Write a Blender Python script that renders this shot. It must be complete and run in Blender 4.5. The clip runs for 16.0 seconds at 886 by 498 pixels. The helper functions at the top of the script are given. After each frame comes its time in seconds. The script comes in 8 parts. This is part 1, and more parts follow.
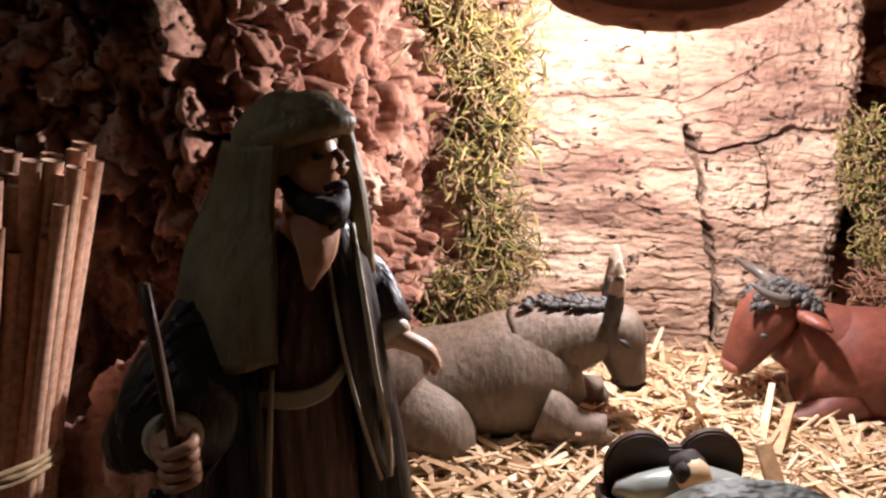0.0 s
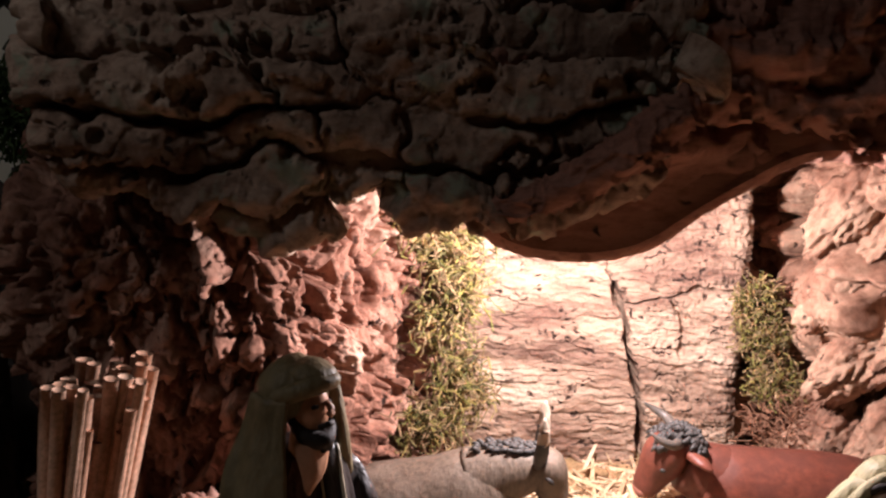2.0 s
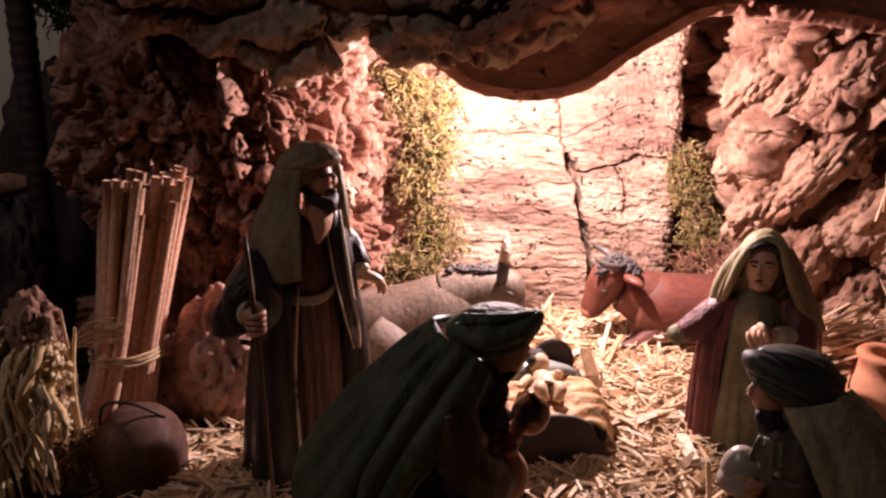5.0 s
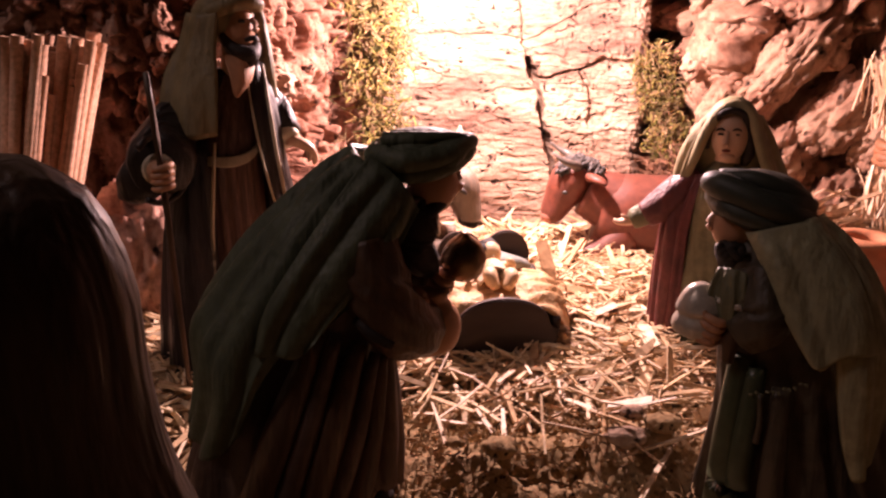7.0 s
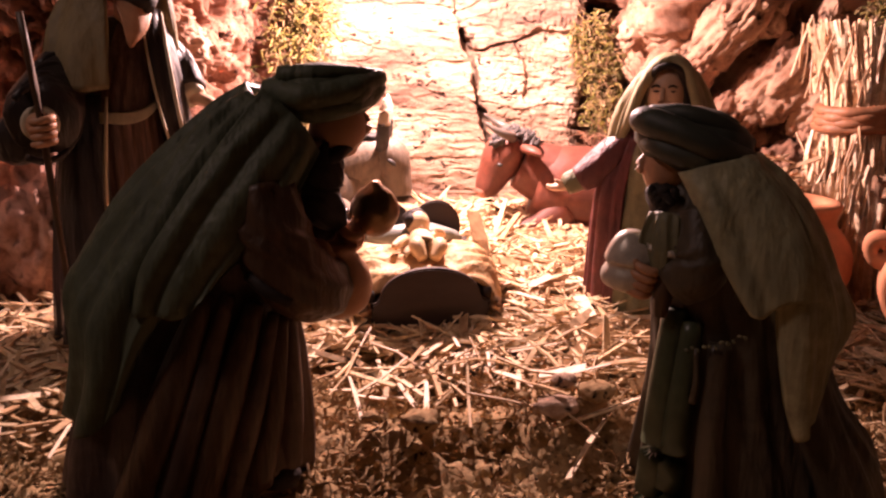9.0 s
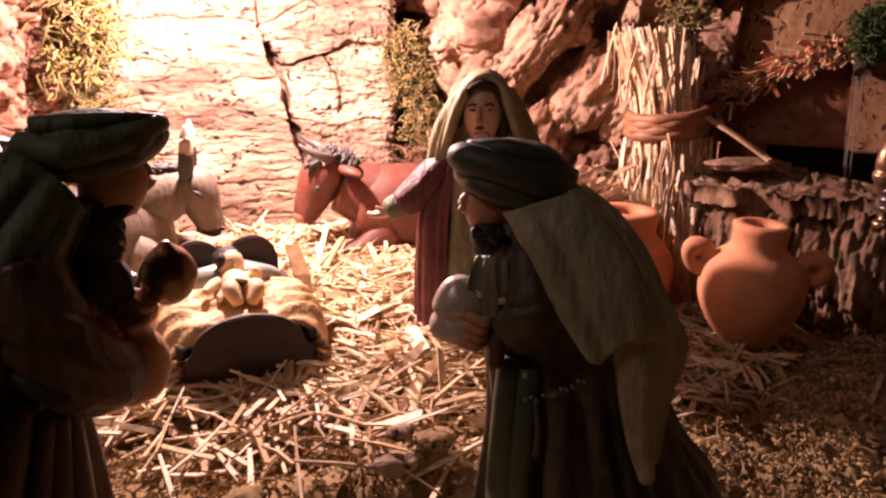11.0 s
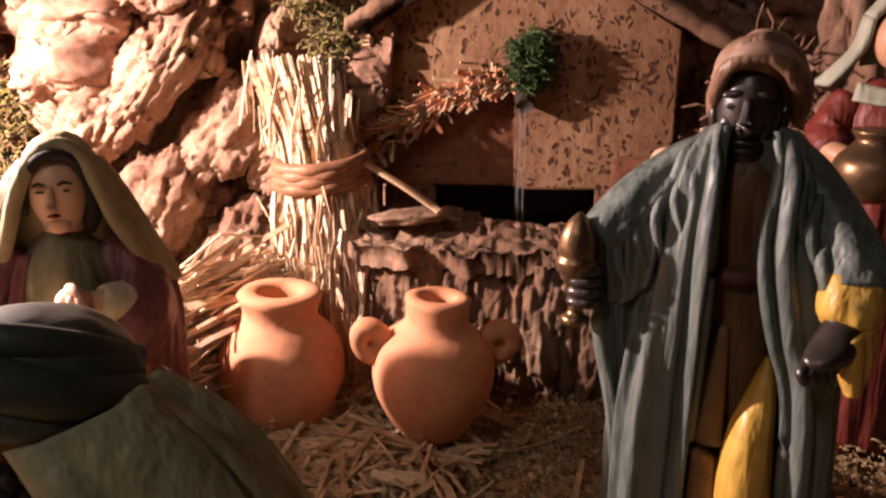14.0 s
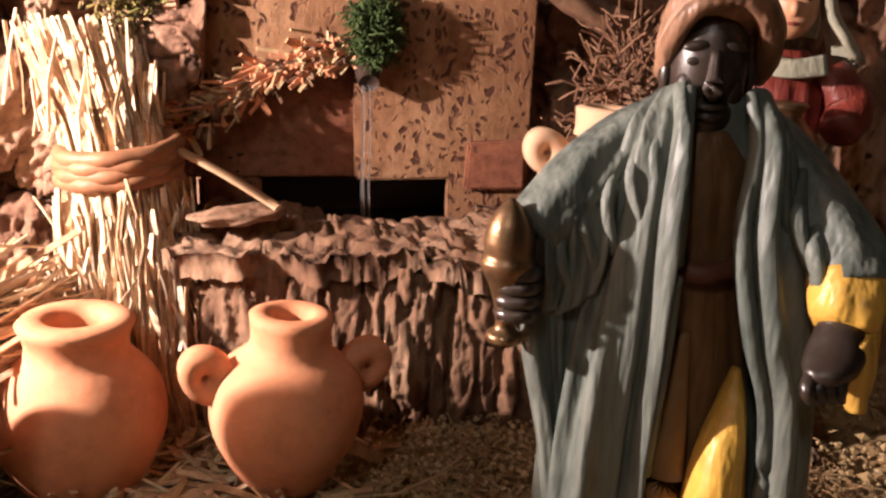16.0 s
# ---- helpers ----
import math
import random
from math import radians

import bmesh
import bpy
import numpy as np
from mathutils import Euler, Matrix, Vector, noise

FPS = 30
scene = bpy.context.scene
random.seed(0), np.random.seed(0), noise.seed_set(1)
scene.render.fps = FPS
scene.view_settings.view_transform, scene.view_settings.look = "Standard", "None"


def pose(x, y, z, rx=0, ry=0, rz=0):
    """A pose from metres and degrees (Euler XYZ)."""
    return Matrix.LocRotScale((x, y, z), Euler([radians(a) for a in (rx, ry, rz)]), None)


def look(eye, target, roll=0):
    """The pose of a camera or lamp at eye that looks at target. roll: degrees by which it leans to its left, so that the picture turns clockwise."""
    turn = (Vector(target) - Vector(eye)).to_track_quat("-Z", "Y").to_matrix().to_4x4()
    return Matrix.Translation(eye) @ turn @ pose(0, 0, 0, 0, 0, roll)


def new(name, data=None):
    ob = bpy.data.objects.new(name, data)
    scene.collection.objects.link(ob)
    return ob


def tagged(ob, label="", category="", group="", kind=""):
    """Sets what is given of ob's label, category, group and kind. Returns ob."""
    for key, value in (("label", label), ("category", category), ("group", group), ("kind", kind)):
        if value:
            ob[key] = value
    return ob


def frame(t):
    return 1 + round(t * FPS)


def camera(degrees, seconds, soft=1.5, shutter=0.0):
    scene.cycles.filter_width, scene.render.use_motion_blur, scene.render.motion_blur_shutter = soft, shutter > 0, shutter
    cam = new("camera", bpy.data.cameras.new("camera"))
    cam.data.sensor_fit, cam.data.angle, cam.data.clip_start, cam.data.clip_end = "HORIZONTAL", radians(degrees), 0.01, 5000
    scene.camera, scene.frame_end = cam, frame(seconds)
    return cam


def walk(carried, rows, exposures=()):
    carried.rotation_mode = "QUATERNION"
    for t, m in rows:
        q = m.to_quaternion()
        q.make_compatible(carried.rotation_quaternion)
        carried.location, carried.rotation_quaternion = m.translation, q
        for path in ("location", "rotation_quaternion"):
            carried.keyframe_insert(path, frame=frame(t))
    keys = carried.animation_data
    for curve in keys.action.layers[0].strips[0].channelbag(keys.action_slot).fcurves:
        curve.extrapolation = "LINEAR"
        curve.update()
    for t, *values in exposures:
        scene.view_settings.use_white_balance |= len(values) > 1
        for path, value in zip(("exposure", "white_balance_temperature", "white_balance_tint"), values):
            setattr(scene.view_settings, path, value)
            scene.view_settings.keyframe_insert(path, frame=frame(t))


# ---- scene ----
cam = camera(56.41, 16.0, soft=2.4)
# seconds, place, yaw, pitch, roll
PATH = [
    (0, 0.0000, 0.0000, 0.1601, 0.16, -16.80, -0.56),
    (0.5, 0.0077, -0.0082, 0.1845, -0.05, -15.61, -0.77),
    (1, 0.0137, -0.0303, 0.2054, 0.14, -15.63, -0.89),
    (1.5, 0.0129, -0.0428, 0.2308, 0.08, -15.27, -0.32),
    (2, 0.0121, -0.0636, 0.2401, -0.24, -15.10, 0.15),
    (2.5, 0.0145, -0.0957, 0.2435, -0.19, -15.06, 0.14),
    (3, 0.0136, -0.1312, 0.2453, -0.35, -15.16, 0.34),
    (3.5, 0.0089, -0.1605, 0.2348, -0.43, -15.16, 0.38),
    (4, 0.0072, -0.1636, 0.2198, -0.68, -15.22, 0.16),
    (4.2, 0.0081, -0.1625, 0.2153, -0.83, -15.35, 0.13),
    (6.3, 0.0221, -0.1452, 0.1529, -2.80, -16.46, -0.01),
    (6.5, 0.0241, -0.1431, 0.1498, -2.91, -16.56, 0.10),
    (7, 0.0303, -0.1395, 0.1381, -2.94, -16.78, 0.35),
    (7.5, 0.0322, -0.1348, 0.1293, -2.96, -16.84, 0.52),
    (8, 0.0333, -0.1305, 0.1222, -3.07, -16.84, 0.67),
    (8.5, 0.0375, -0.1265, 0.1189, -4.39, -16.72, 0.74),
    (9, 0.0420, -0.1236, 0.1193, -6.43, -16.55, 0.60),
    (9.2, 0.0427, -0.1218, 0.1208, -7.53, -16.43, 0.63),
    (11.5, 0.0572, -0.1002, 0.1256, -21.57, -16.76, -0.46),
    (12, 0.0673, -0.1003, 0.1274, -24.30, -16.88, -0.27),
    (12.5, 0.0753, -0.0940, 0.1351, -26.35, -16.85, -0.52),
    (13, 0.0821, -0.0747, 0.1396, -29.75, -16.66, -1.19),
    (13.5, 0.0899, -0.0572, 0.1386, -35.14, -16.94, -0.62),
    (14, 0.0994, -0.0460, 0.1350, -40.34, -16.79, -0.05),
    (14.5, 0.1072, -0.0352, 0.1395, -44.53, -17.24, 0.05),
    (15, 0.1156, -0.0127, 0.1447, -48.88, -16.91, 0.06),
    (15.5, 0.1158, -0.0039, 0.1289, -52.45, -16.67, 0.94),
    (16, 0.1168, 0.0003, 0.1219, -55.78, -16.60, 2.05),
]


def aim(x, y, z, yaw, pitch, roll):
    a, b = radians(yaw), radians(pitch)
    way = Vector((-math.sin(a) * math.cos(b), math.cos(a) * math.cos(b), math.sin(b)))
    return look((x, y, z), Vector((x, y, z)) + way, roll)


EXPOSURES = [(0.0, -1.28, 4950, 4), (0.5, -1.85, 4980, 4), (1.5, -1.58, 5000, 6), (2.5, -0.95, 5250, 15), (4.0, -0.95, 5620, 26), (6.5, -0.62, 6150, 43), (8.0, -0.18, 6750, 50),
             (9.0, -0.18, 6750, 48), (11.5, -0.37, 6300, 37), (12.5, -0.32, 6250, 34), (13.5, 0.10, 5850, 22), (15.0, 0.78, 5700, 12), (16.0, 0.82, 5680, 10)]
walk(cam, [(t, aim(*row)) for t, *row in PATH], EXPOSURES)

# ---- light ----
world = bpy.data.worlds.new("dim_room")
scene.world = world
world.use_nodes = True
world.node_tree.nodes["Background"].inputs[0].default_value = (0.9, 0.75, 0.6, 1)
world.node_tree.nodes["Background"].inputs[1].default_value = 0.008


def lamp(name, kind, place, power, colour, **more):
    data = bpy.data.lights.new(name, kind)
    data.energy, data.color = power, colour
    ob = new(name, data)
    ob.matrix_world = place
    for key, value in more.items():
        if key == "size":
            data.size = value
        elif key == "radius":
            data.shadow_soft_size = value
    return ob


# the warm bulb hidden behind the overhang, and the dim lamp of the room
lamp("cave_bulb", "POINT", pose(0.076, 0.268, 0.154), 6.0, (1.0, 0.765, 0.62), radius=0.004)
lamp("room_lamp", "AREA", look((-0.40, -0.06, 0.62), (-0.35, 0.42, 0.20)), 1.1, (1.0, 0.83, 0.65), size=0.10)


# ---- noise ----
def hashed(i, j, k, n=0):
    h = (i * 374761393 + j * 668265263 + k * 2147483647 + n * 1274126177) & 0xFFFFFFFF
    h = ((h ^ (h >> 13)) * 1274126177) & 0xFFFFFFFF
    h = ((h ^ (h >> 16)) * 2246822519) & 0xFFFFFFFF
    return ((h ^ (h >> 15)) & 0xFFFFFF) / 16777215.0


def grain(p, n=0):
    """Smooth noise from -1 to 1 at the rows of p."""
    c = np.floor(p).astype(np.int64)
    f = p - c
    f = f * f * (3 - 2 * f)
    total = 0
    for a in (0, 1):
        for b in (0, 1):
            for d in (0, 1):
                w = (f[..., 0] if a else 1 - f[..., 0]) * (f[..., 1] if b else 1 - f[..., 1]) * (f[..., 2] if d else 1 - f[..., 2])
                total = total + w * hashed(c[..., 0] + a, c[..., 1] + b, c[..., 2] + d, n)
    return total * 2 - 1


def fbm(p, octaves=4, n=0, ridge=False):
    total, size, norm = 0, 1.0, 0
    for o in range(octaves):
        g = grain(p * 2.03**o + 17.3 * o, n + o)
        total = total + size * ((1 - 2 * np.abs(g)) if ridge else g)
        norm += size
        size *= 0.52
    return total / norm


def cells(p, n=0):
    """Distance to the nearest and second nearest seed, and a random value of the nearest cell."""
    c = np.floor(p).astype(np.int64)
    one = np.full(p.shape[:-1], 9.0)
    two, tag = one.copy(), one * 0
    for a in (-1, 0, 1):
        for b in (-1, 0, 1):
            for d in (-1, 0, 1):
                i, j, k = c[..., 0] + a, c[..., 1] + b, c[..., 2] + d
                q = np.stack([i + hashed(i, j, k, n), j + hashed(i, j, k, n + 1), k + hashed(i, j, k, n + 2)], -1)
                r = np.sqrt(((p - q) ** 2).sum(-1))
                near = r < one
                two = np.where(near, one, np.minimum(two, r))
                tag = np.where(near, hashed(i, j, k, n + 3), tag)
                one = np.where(near, r, one)
    return one, two, tag


def chips(p, scale, stretch, n, wander=0.3):
    """Broken, tilted facets like chipped bark: a height about -1 to 1, and the gap to the next facet."""
    q = p * scale * np.array(stretch)
    q = q + wander * np.stack([fbm(q * 1.3 + 5 * k, 3, n + 7 * k) for k in range(3)], -1)
    c = np.floor(q).astype(np.int64)
    one = np.full(q.shape[:-1], 9.0)
    two, high = one.copy(), one * 0
    for a in (-1, 0, 1):
        for b in (-1, 0, 1):
            for d in (-1, 0, 1):
                i, j, k = c[..., 0] + a, c[..., 1] + b, c[..., 2] + d
                off = q - np.stack([i + hashed(i, j, k, n), j + hashed(i, j, k, n + 1), k + hashed(i, j, k, n + 2)], -1)
                r = np.sqrt((off**2).sum(-1))
                tilt = np.stack([hashed(i, j, k, n + 4), hashed(i, j, k, n + 5), hashed(i, j, k, n + 6)], -1) - 0.5
                h = 1.4 * (hashed(i, j, k, n + 3) - 0.5) + 1.3 * (off * tilt).sum(-1)
                near = r < one
                two = np.where(near, one, np.minimum(two, r))
                high = np.where(near, h, high)
                one = np.where(near, r, one)
    return high, two - one


def smooth(a, b, x):
    t = np.clip((x - a) / (b - a), 0, 1)
    return t * t * (3 - 2 * t)


def polyline(points, u):
    """Points along a smooth line through the given ones, u from 0 to 1 by length."""
    p = np.array(points, float)
    fine = []
    q = np.vstack([2 * p[0] - p[1], p, 2 * p[-1] - p[-2]])
    for i in range(1, len(q) - 2):
        for t in np.linspace(0, 1, 12, endpoint=False):
            a, b, c, d = q[i - 1], q[i], q[i + 1], q[i + 2]
            fine.append(0.5 * (2 * b + (c - a) * t + (2 * a - 5 * b + 4 * c - d) * t * t + (3 * b - a - 3 * c + d) * t**3))
    fine = np.array(fine + [p[-1]])
    run = np.r_[0, np.cumsum(np.linalg.norm(np.diff(fine, axis=0), axis=1))]
    return np.stack([np.interp(u * run[-1], run, fine[:, k]) for k in range(p.shape[1])], -1)


def line_gap(x, z, points):
    """Distance in a plane from a broken line."""
    best = np.full(x.shape, 9.0)
    for (ax, az), (bx, bz) in zip(points, points[1:]):
        dx, dz = bx - ax, bz - az
        t = np.clip(((x - ax) * dx + (z - az) * dz) / (dx * dx + dz * dz), 0, 1)
        best = np.minimum(best, np.hypot(x - ax - t * dx, z - az - t * dz))
    return best


# ---- materials ----
def nodes_of(name, rough=0.8, metal=0.0):
    m = bpy.data.materials.new(name)
    m.use_nodes = True
    t = m.node_tree
    b = t.nodes["Principled BSDF"]
    b.inputs["Roughness"].default_value, b.inputs["Metallic"].default_value = rough, metal
    return m, t, b


def noise_node(t, coord, scale, detail=6, stretch=(1, 1, 1), rough=0.6):
    mp = t.nodes.new("ShaderNodeMapping")
    mp.inputs["Scale"].default_value = stretch
    t.links.new(coord, mp.inputs["Vector"])
    n = t.nodes.new("ShaderNodeTexNoise")
    n.inputs["Scale"].default_value, n.inputs["Detail"].default_value, n.inputs["Roughness"].default_value = scale, detail, rough
    t.links.new(mp.outputs[0], n.inputs["Vector"])
    return n.outputs[0]


def ramp_node(t, fac, stops):
    r = t.nodes.new("ShaderNodeValToRGB")
    while len(r.color_ramp.elements) < len(stops):
        r.color_ramp.elements.new(0.5)
    for e, (at, c) in zip(r.color_ramp.elements, stops):
        e.position, e.color = at, (*c, 1) if len(c) == 3 else c
    t.links.new(fac, r.inputs[0])
    return r.outputs[0]


def mix_node(t, fac, a, b, how="MIX"):
    m = t.nodes.new("ShaderNodeMix")
    m.data_type, m.blend_type = "RGBA", how
    for value, slot in ((fac, m.inputs[0]), (a, m.inputs[6]), (b, m.inputs[7])):
        if hasattr(value, "links"):
            t.links.new(value, slot)
        else:
            slot.default_value = value if not isinstance(value, tuple) else (*value, 1)
    return m.outputs[2]


def bump_node(t, b, height, strength, distance):
    u = t.nodes.new("ShaderNodeBump")
    u.inputs["Strength"].default_value, u.inputs["Distance"].default_value = strength, distance
    t.links.new(height, u.inputs["Height"])
    if b.inputs["Normal"].links:
        t.links.new(b.inputs["Normal"].links[0].from_socket, u.inputs["Normal"])
    t.links.new(u.outputs[0], b.inputs["Normal"])


def cork(name, dark, mid, light, pits=170.0, stretch=(1, 1, 1), deep=(0.035, 0.02, 0.014), bump=0.0012, pit_share=0.16, lichen=None, cover=0.47):
    m, t, b = nodes_of(name, 0.92)
    co = t.nodes.new("ShaderNodeTexCoord").outputs["Object"]
    coarse = noise_node(t, co, 26, 5, stretch)
    fine = noise_node(t, co, 240, 8, stretch, 0.7)
    base = ramp_node(t, coarse, [(0.3, dark), (0.5, mid), (0.68, light)])
    tint = ramp_node(t, fine, [(0.3, (0.52, 0.46, 0.42)), (0.55, (1, 1, 1)), (0.75, (1.0, 0.96, 0.9))])
    col = mix_node(t, 1.0, base, tint, "MULTIPLY")
    if lichen:
        spread = ramp_node(t, noise_node(t, co, 55, 7), [(0.56, (0, 0, 0)), (0.66, (1, 1, 1))])
        col = mix_node(t, spread, col, lichen)
    # small dark pores, pulled out of round
    mp = t.nodes.new("ShaderNodeMapping")
    mp.inputs["Scale"].default_value = stretch
    wob = t.nodes.new("ShaderNodeMix")
    wob.data_type, wob.blend_type = "RGBA", "ADD"
    wob.inputs[0].default_value = 0.02
    t.links.new(co, wob.inputs[6])
    wn = t.nodes.new("ShaderNodeTexNoise")
    wn.inputs["Scale"].default_value = 90
    t.links.new(co, wn.inputs["Vector"])
    t.links.new(wn.outputs["Color"], wob.inputs[7])
    t.links.new(wob.outputs[2], mp.inputs["Vector"])
    v = t.nodes.new("ShaderNodeTexVoronoi")
    v.inputs["Scale"].default_value = pits
    t.links.new(mp.outputs[0], v.inputs["Vector"])
    hole = ramp_node(t, v.outputs["Distance"], [(pit_share, (1, 1, 1)), (pit_share + 0.12, (0, 0, 0))])
    some = ramp_node(t, noise_node(t, co, 70, 3), [(cover, (0, 0, 0)), (cover + 0.13, (1, 1, 1))])
    pore = mix_node(t, 1.0, hole, some, "MULTIPLY")
    col = mix_node(t, pore, col, deep)
    t.links.new(col, b.inputs["Base Color"])
    bump_node(t, b, fine, 0.7, bump)
    inv = ramp_node(t, pore, [(0, (1, 1, 1)), (1, (0, 0, 0))])
    bump_node(t, b, inv, 0.6, bump)
    b.inputs["Specular IOR Level"].default_value = 0.25
    return m


def paint(name, colour, rough=0.5, vary=0.25, scale=180, bump=0.0003, second=None, metal=0.0, stretch=(1, 1, 1), spec=0.4, drape=0.0):
    m, t, b = nodes_of(name, rough, metal)
    co = t.nodes.new("ShaderNodeTexCoord").outputs["Object"]
    n = noise_node(t, co, scale, 5, stretch)
    big = noise_node(t, co, scale * 0.22, 4, stretch)
    low = tuple(c * (1 - vary) for c in colour)
    high = tuple(min(1, c * (1 + vary)) for c in colour)
    col = ramp_node(t, n, [(0.3, low), (0.7, high)])
    worn = ramp_node(t, big, [(0.42, (0, 0, 0)), (0.66, (1, 1, 1))])
    col = mix_node(t, worn, col, second or tuple(c * (1 - 0.6 * vary) for c in colour))
    t.links.new(col, b.inputs["Base Color"])
    rr = ramp_node(t, big, [(0.3, (rough * 0.75,) * 3), (0.7, (min(1, rough * 1.25),) * 3)])
    t.links.new(rr, b.inputs["Roughness"])
    b.inputs["Specular IOR Level"].default_value = spec
    bump_node(t, b, n, 0.6, bump)
    if drape:
        # long soft carved folds
        bump_node(t, b, noise_node(t, co, 150, 3, (1, 1, 0.16), 0.55), 1.0, drape)
        bump_node(t, b, noise_node(t, co, 70, 2, (1, 1, 0.3), 0.5), 1.0, drape)
    return m


def strands(name, colours, rough=0.6, scale=300, bump=0.0003):
    """For straw, moss and grains: colour by piece, with fine grain."""
    m, t, b = nodes_of(name, rough)
    geo = t.nodes.new("ShaderNodeNewGeometry").outputs["Random Per Island"]
    info = t.nodes.new("ShaderNodeObjectInfo").outputs["Random"]
    add = t.nodes.new("ShaderNodeMath")
    add.operation = "ADD"
    t.links.new(geo, add.inputs[0])
    t.links.new(info, add.inputs[1])
    fr = t.nodes.new("ShaderNodeMath")
    fr.operation = "FRACT"
    t.links.new(add.outputs[0], fr.inputs[0])
    col = ramp_node(t, fr.outputs[0], [(i / max(1, len(colours) - 1), c) for i, c in enumerate(colours)])
    co = t.nodes.new("ShaderNodeTexCoord").outputs["Object"]
    n = noise_node(t, co, scale, 4)
    shade = ramp_node(t, n, [(0.3, (0.6, 0.55, 0.5)), (0.65, (1, 1, 1))])
    t.links.new(mix_node(t, 1.0, col, shade, "MULTIPLY"), b.inputs["Base Color"])
    bump_node(t, b, n, 0.5, bump)
    b.inputs["Specular IOR Level"].default_value = 0.3
    return m


CORK_BACK = cork("pale_layered_cork", (0.20, 0.12, 0.085), (0.44, 0.31, 0.215), (0.64, 0.50, 0.37), 170, (0.45, 1, 1.5), bump=0.002, pit_share=0.22, cover=0.42)
CORK_LEFT = cork("pinkish_cork", (0.13, 0.055, 0.034), (0.31, 0.16, 0.105), (0.56, 0.375, 0.27), 140, (1, 1, 0.7), bump=0.0016, pit_share=0.2)
CORK_ROOF = cork("grey_brown_cork", (0.19, 0.118, 0.080), (0.35, 0.235, 0.165), (0.51, 0.38, 0.28), 130, (0.8, 1, 1.2), bump=0.0014, lichen=(0.26, 0.25, 0.17))
CORK_LIP = cork("smooth_inner_cork", (0.24, 0.11, 0.075), (0.32, 0.155, 0.105), (0.38, 0.20, 0.14), 120, (0.3, 1, 1), bump=0.0006, pit_share=0.1)
CORK_RIGHT = cork("rugged_cork", (0.16, 0.074, 0.045), (0.33, 0.19, 0.122), (0.48, 0.325, 0.215), 120, (1, 1, 0.7), bump=0.002)
ROCK_PINK = cork("pink_cork_chunk", (0.36, 0.19, 0.14), (0.50, 0.29, 0.22), (0.60, 0.40, 0.31), 110, bump=0.001)
STRAW = strands("dry_straw", [(0.74, 0.55, 0.31), (0.82, 0.66, 0.42), (0.62, 0.42, 0.22), (0.87, 0.74, 0.52), (0.48, 0.30, 0.15), (0.80, 0.62, 0.38)], 0.5)
REED = strands("reddish_reed_straw", [(0.78, 0.44, 0.28), (0.86, 0.57, 0.40), (0.60, 0.31, 0.18), (0.88, 0.62, 0.44)], 0.45, 500)
PALE_STRAW = strands("pale_dry_straw", [(0.84, 0.66, 0.45), (0.78, 0.57, 0.36), (0.64, 0.42, 0.24), (0.88, 0.74, 0.55), (0.54, 0.33, 0.18)], 0.45)
COIR = strands("brown_coir_fibre", [(0.36, 0.22, 0.10), (0.48, 0.33, 0.17), (0.25, 0.15, 0.07), (0.56, 0.41, 0.22)], 0.9)
RAFFIA = strands("raffia", [(0.62, 0.45, 0.24), (0.70, 0.54, 0.32)], 0.6)
MOSS = strands("dry_green_moss", [(0.10, 0.10, 0.02), (0.26, 0.23, 0.05), (0.36, 0.26, 0.11), (0.05, 0.06, 0.015), (0.42, 0.30, 0.16), (0.14, 0.08, 0.04), (0.24, 0.25, 0.06)], 0.8)
DARK_MOSS = strands("dark_green_moss", [(0.03, 0.06, 0.015), (0.07, 0.11, 0.03), (0.05, 0.08, 0.02)], 0.8)
LICHEN = strands("pale_dry_lichen", [(0.80, 0.65, 0.38), (0.86, 0.74, 0.50), (0.66, 0.48, 0.24), (0.80, 0.62, 0.32)], 0.85)
TWIG = strands("thin_brown_twigs", [(0.20, 0.10, 0.06), (0.30, 0.17, 0.10), (0.26, 0.13, 0.07)], 0.8)
GRAINS = strands("sawdust_grains", [(0.46, 0.32, 0.15), (0.56, 0.41, 0.21), (0.32, 0.21, 0.09), (0.62, 0.48, 0.28), (0.38, 0.26, 0.12)], 0.9)
SOIL = cork("brown_sawdust_ground", (0.25, 0.16, 0.075), (0.40, 0.27, 0.13), (0.50, 0.36, 0.19), 330, bump=0.001, pit_share=0.22)
CLAY = paint("terracotta", (0.58, 0.245, 0.12), 0.75, 0.16, 260, 0.0002, (0.63, 0.30, 0.16), spec=0.25)
PALE_CLAY = paint("pale_terracotta", (0.66, 0.42, 0.26), 0.75, 0.1, 260, 0.00015, spec=0.25)
STUCCO = cork("speckled_stucco", (0.19, 0.088, 0.043), (0.27, 0.14, 0.070), (0.37, 0.215, 0.115), 300, (1, 1, 0.6), (0.075, 0.03, 0.018), 0.0010, 0.26, cover=0.34)
# worn red brick, darkened to carry the shade of the fountain recess
BRICK = cork("worn_red_brick_with_shade", (0.19, 0.070, 0.040), (0.27, 0.11, 0.060), (0.34, 0.17, 0.095), 260, bump=0.0006)
BARK = cork("split_bark", (0.12, 0.06, 0.034), (0.22, 0.122, 0.072), (0.38, 0.245, 0.155), 160, (1, 1, 0.5), bump=0.0014)
# dark wood of cradle and spout; also the painted shade inside the well
WOOD = paint("dark_wood_and_well_shade", (0.036, 0.02, 0.013), 0.6, 0.3, 260, 0.0002, stretch=(0.3, 1, 1))
TABLE = paint("brown_table_wood", (0.16, 0.09, 0.05), 0.5, 0.3, 30, 0.0005, stretch=(0.1, 1, 1))
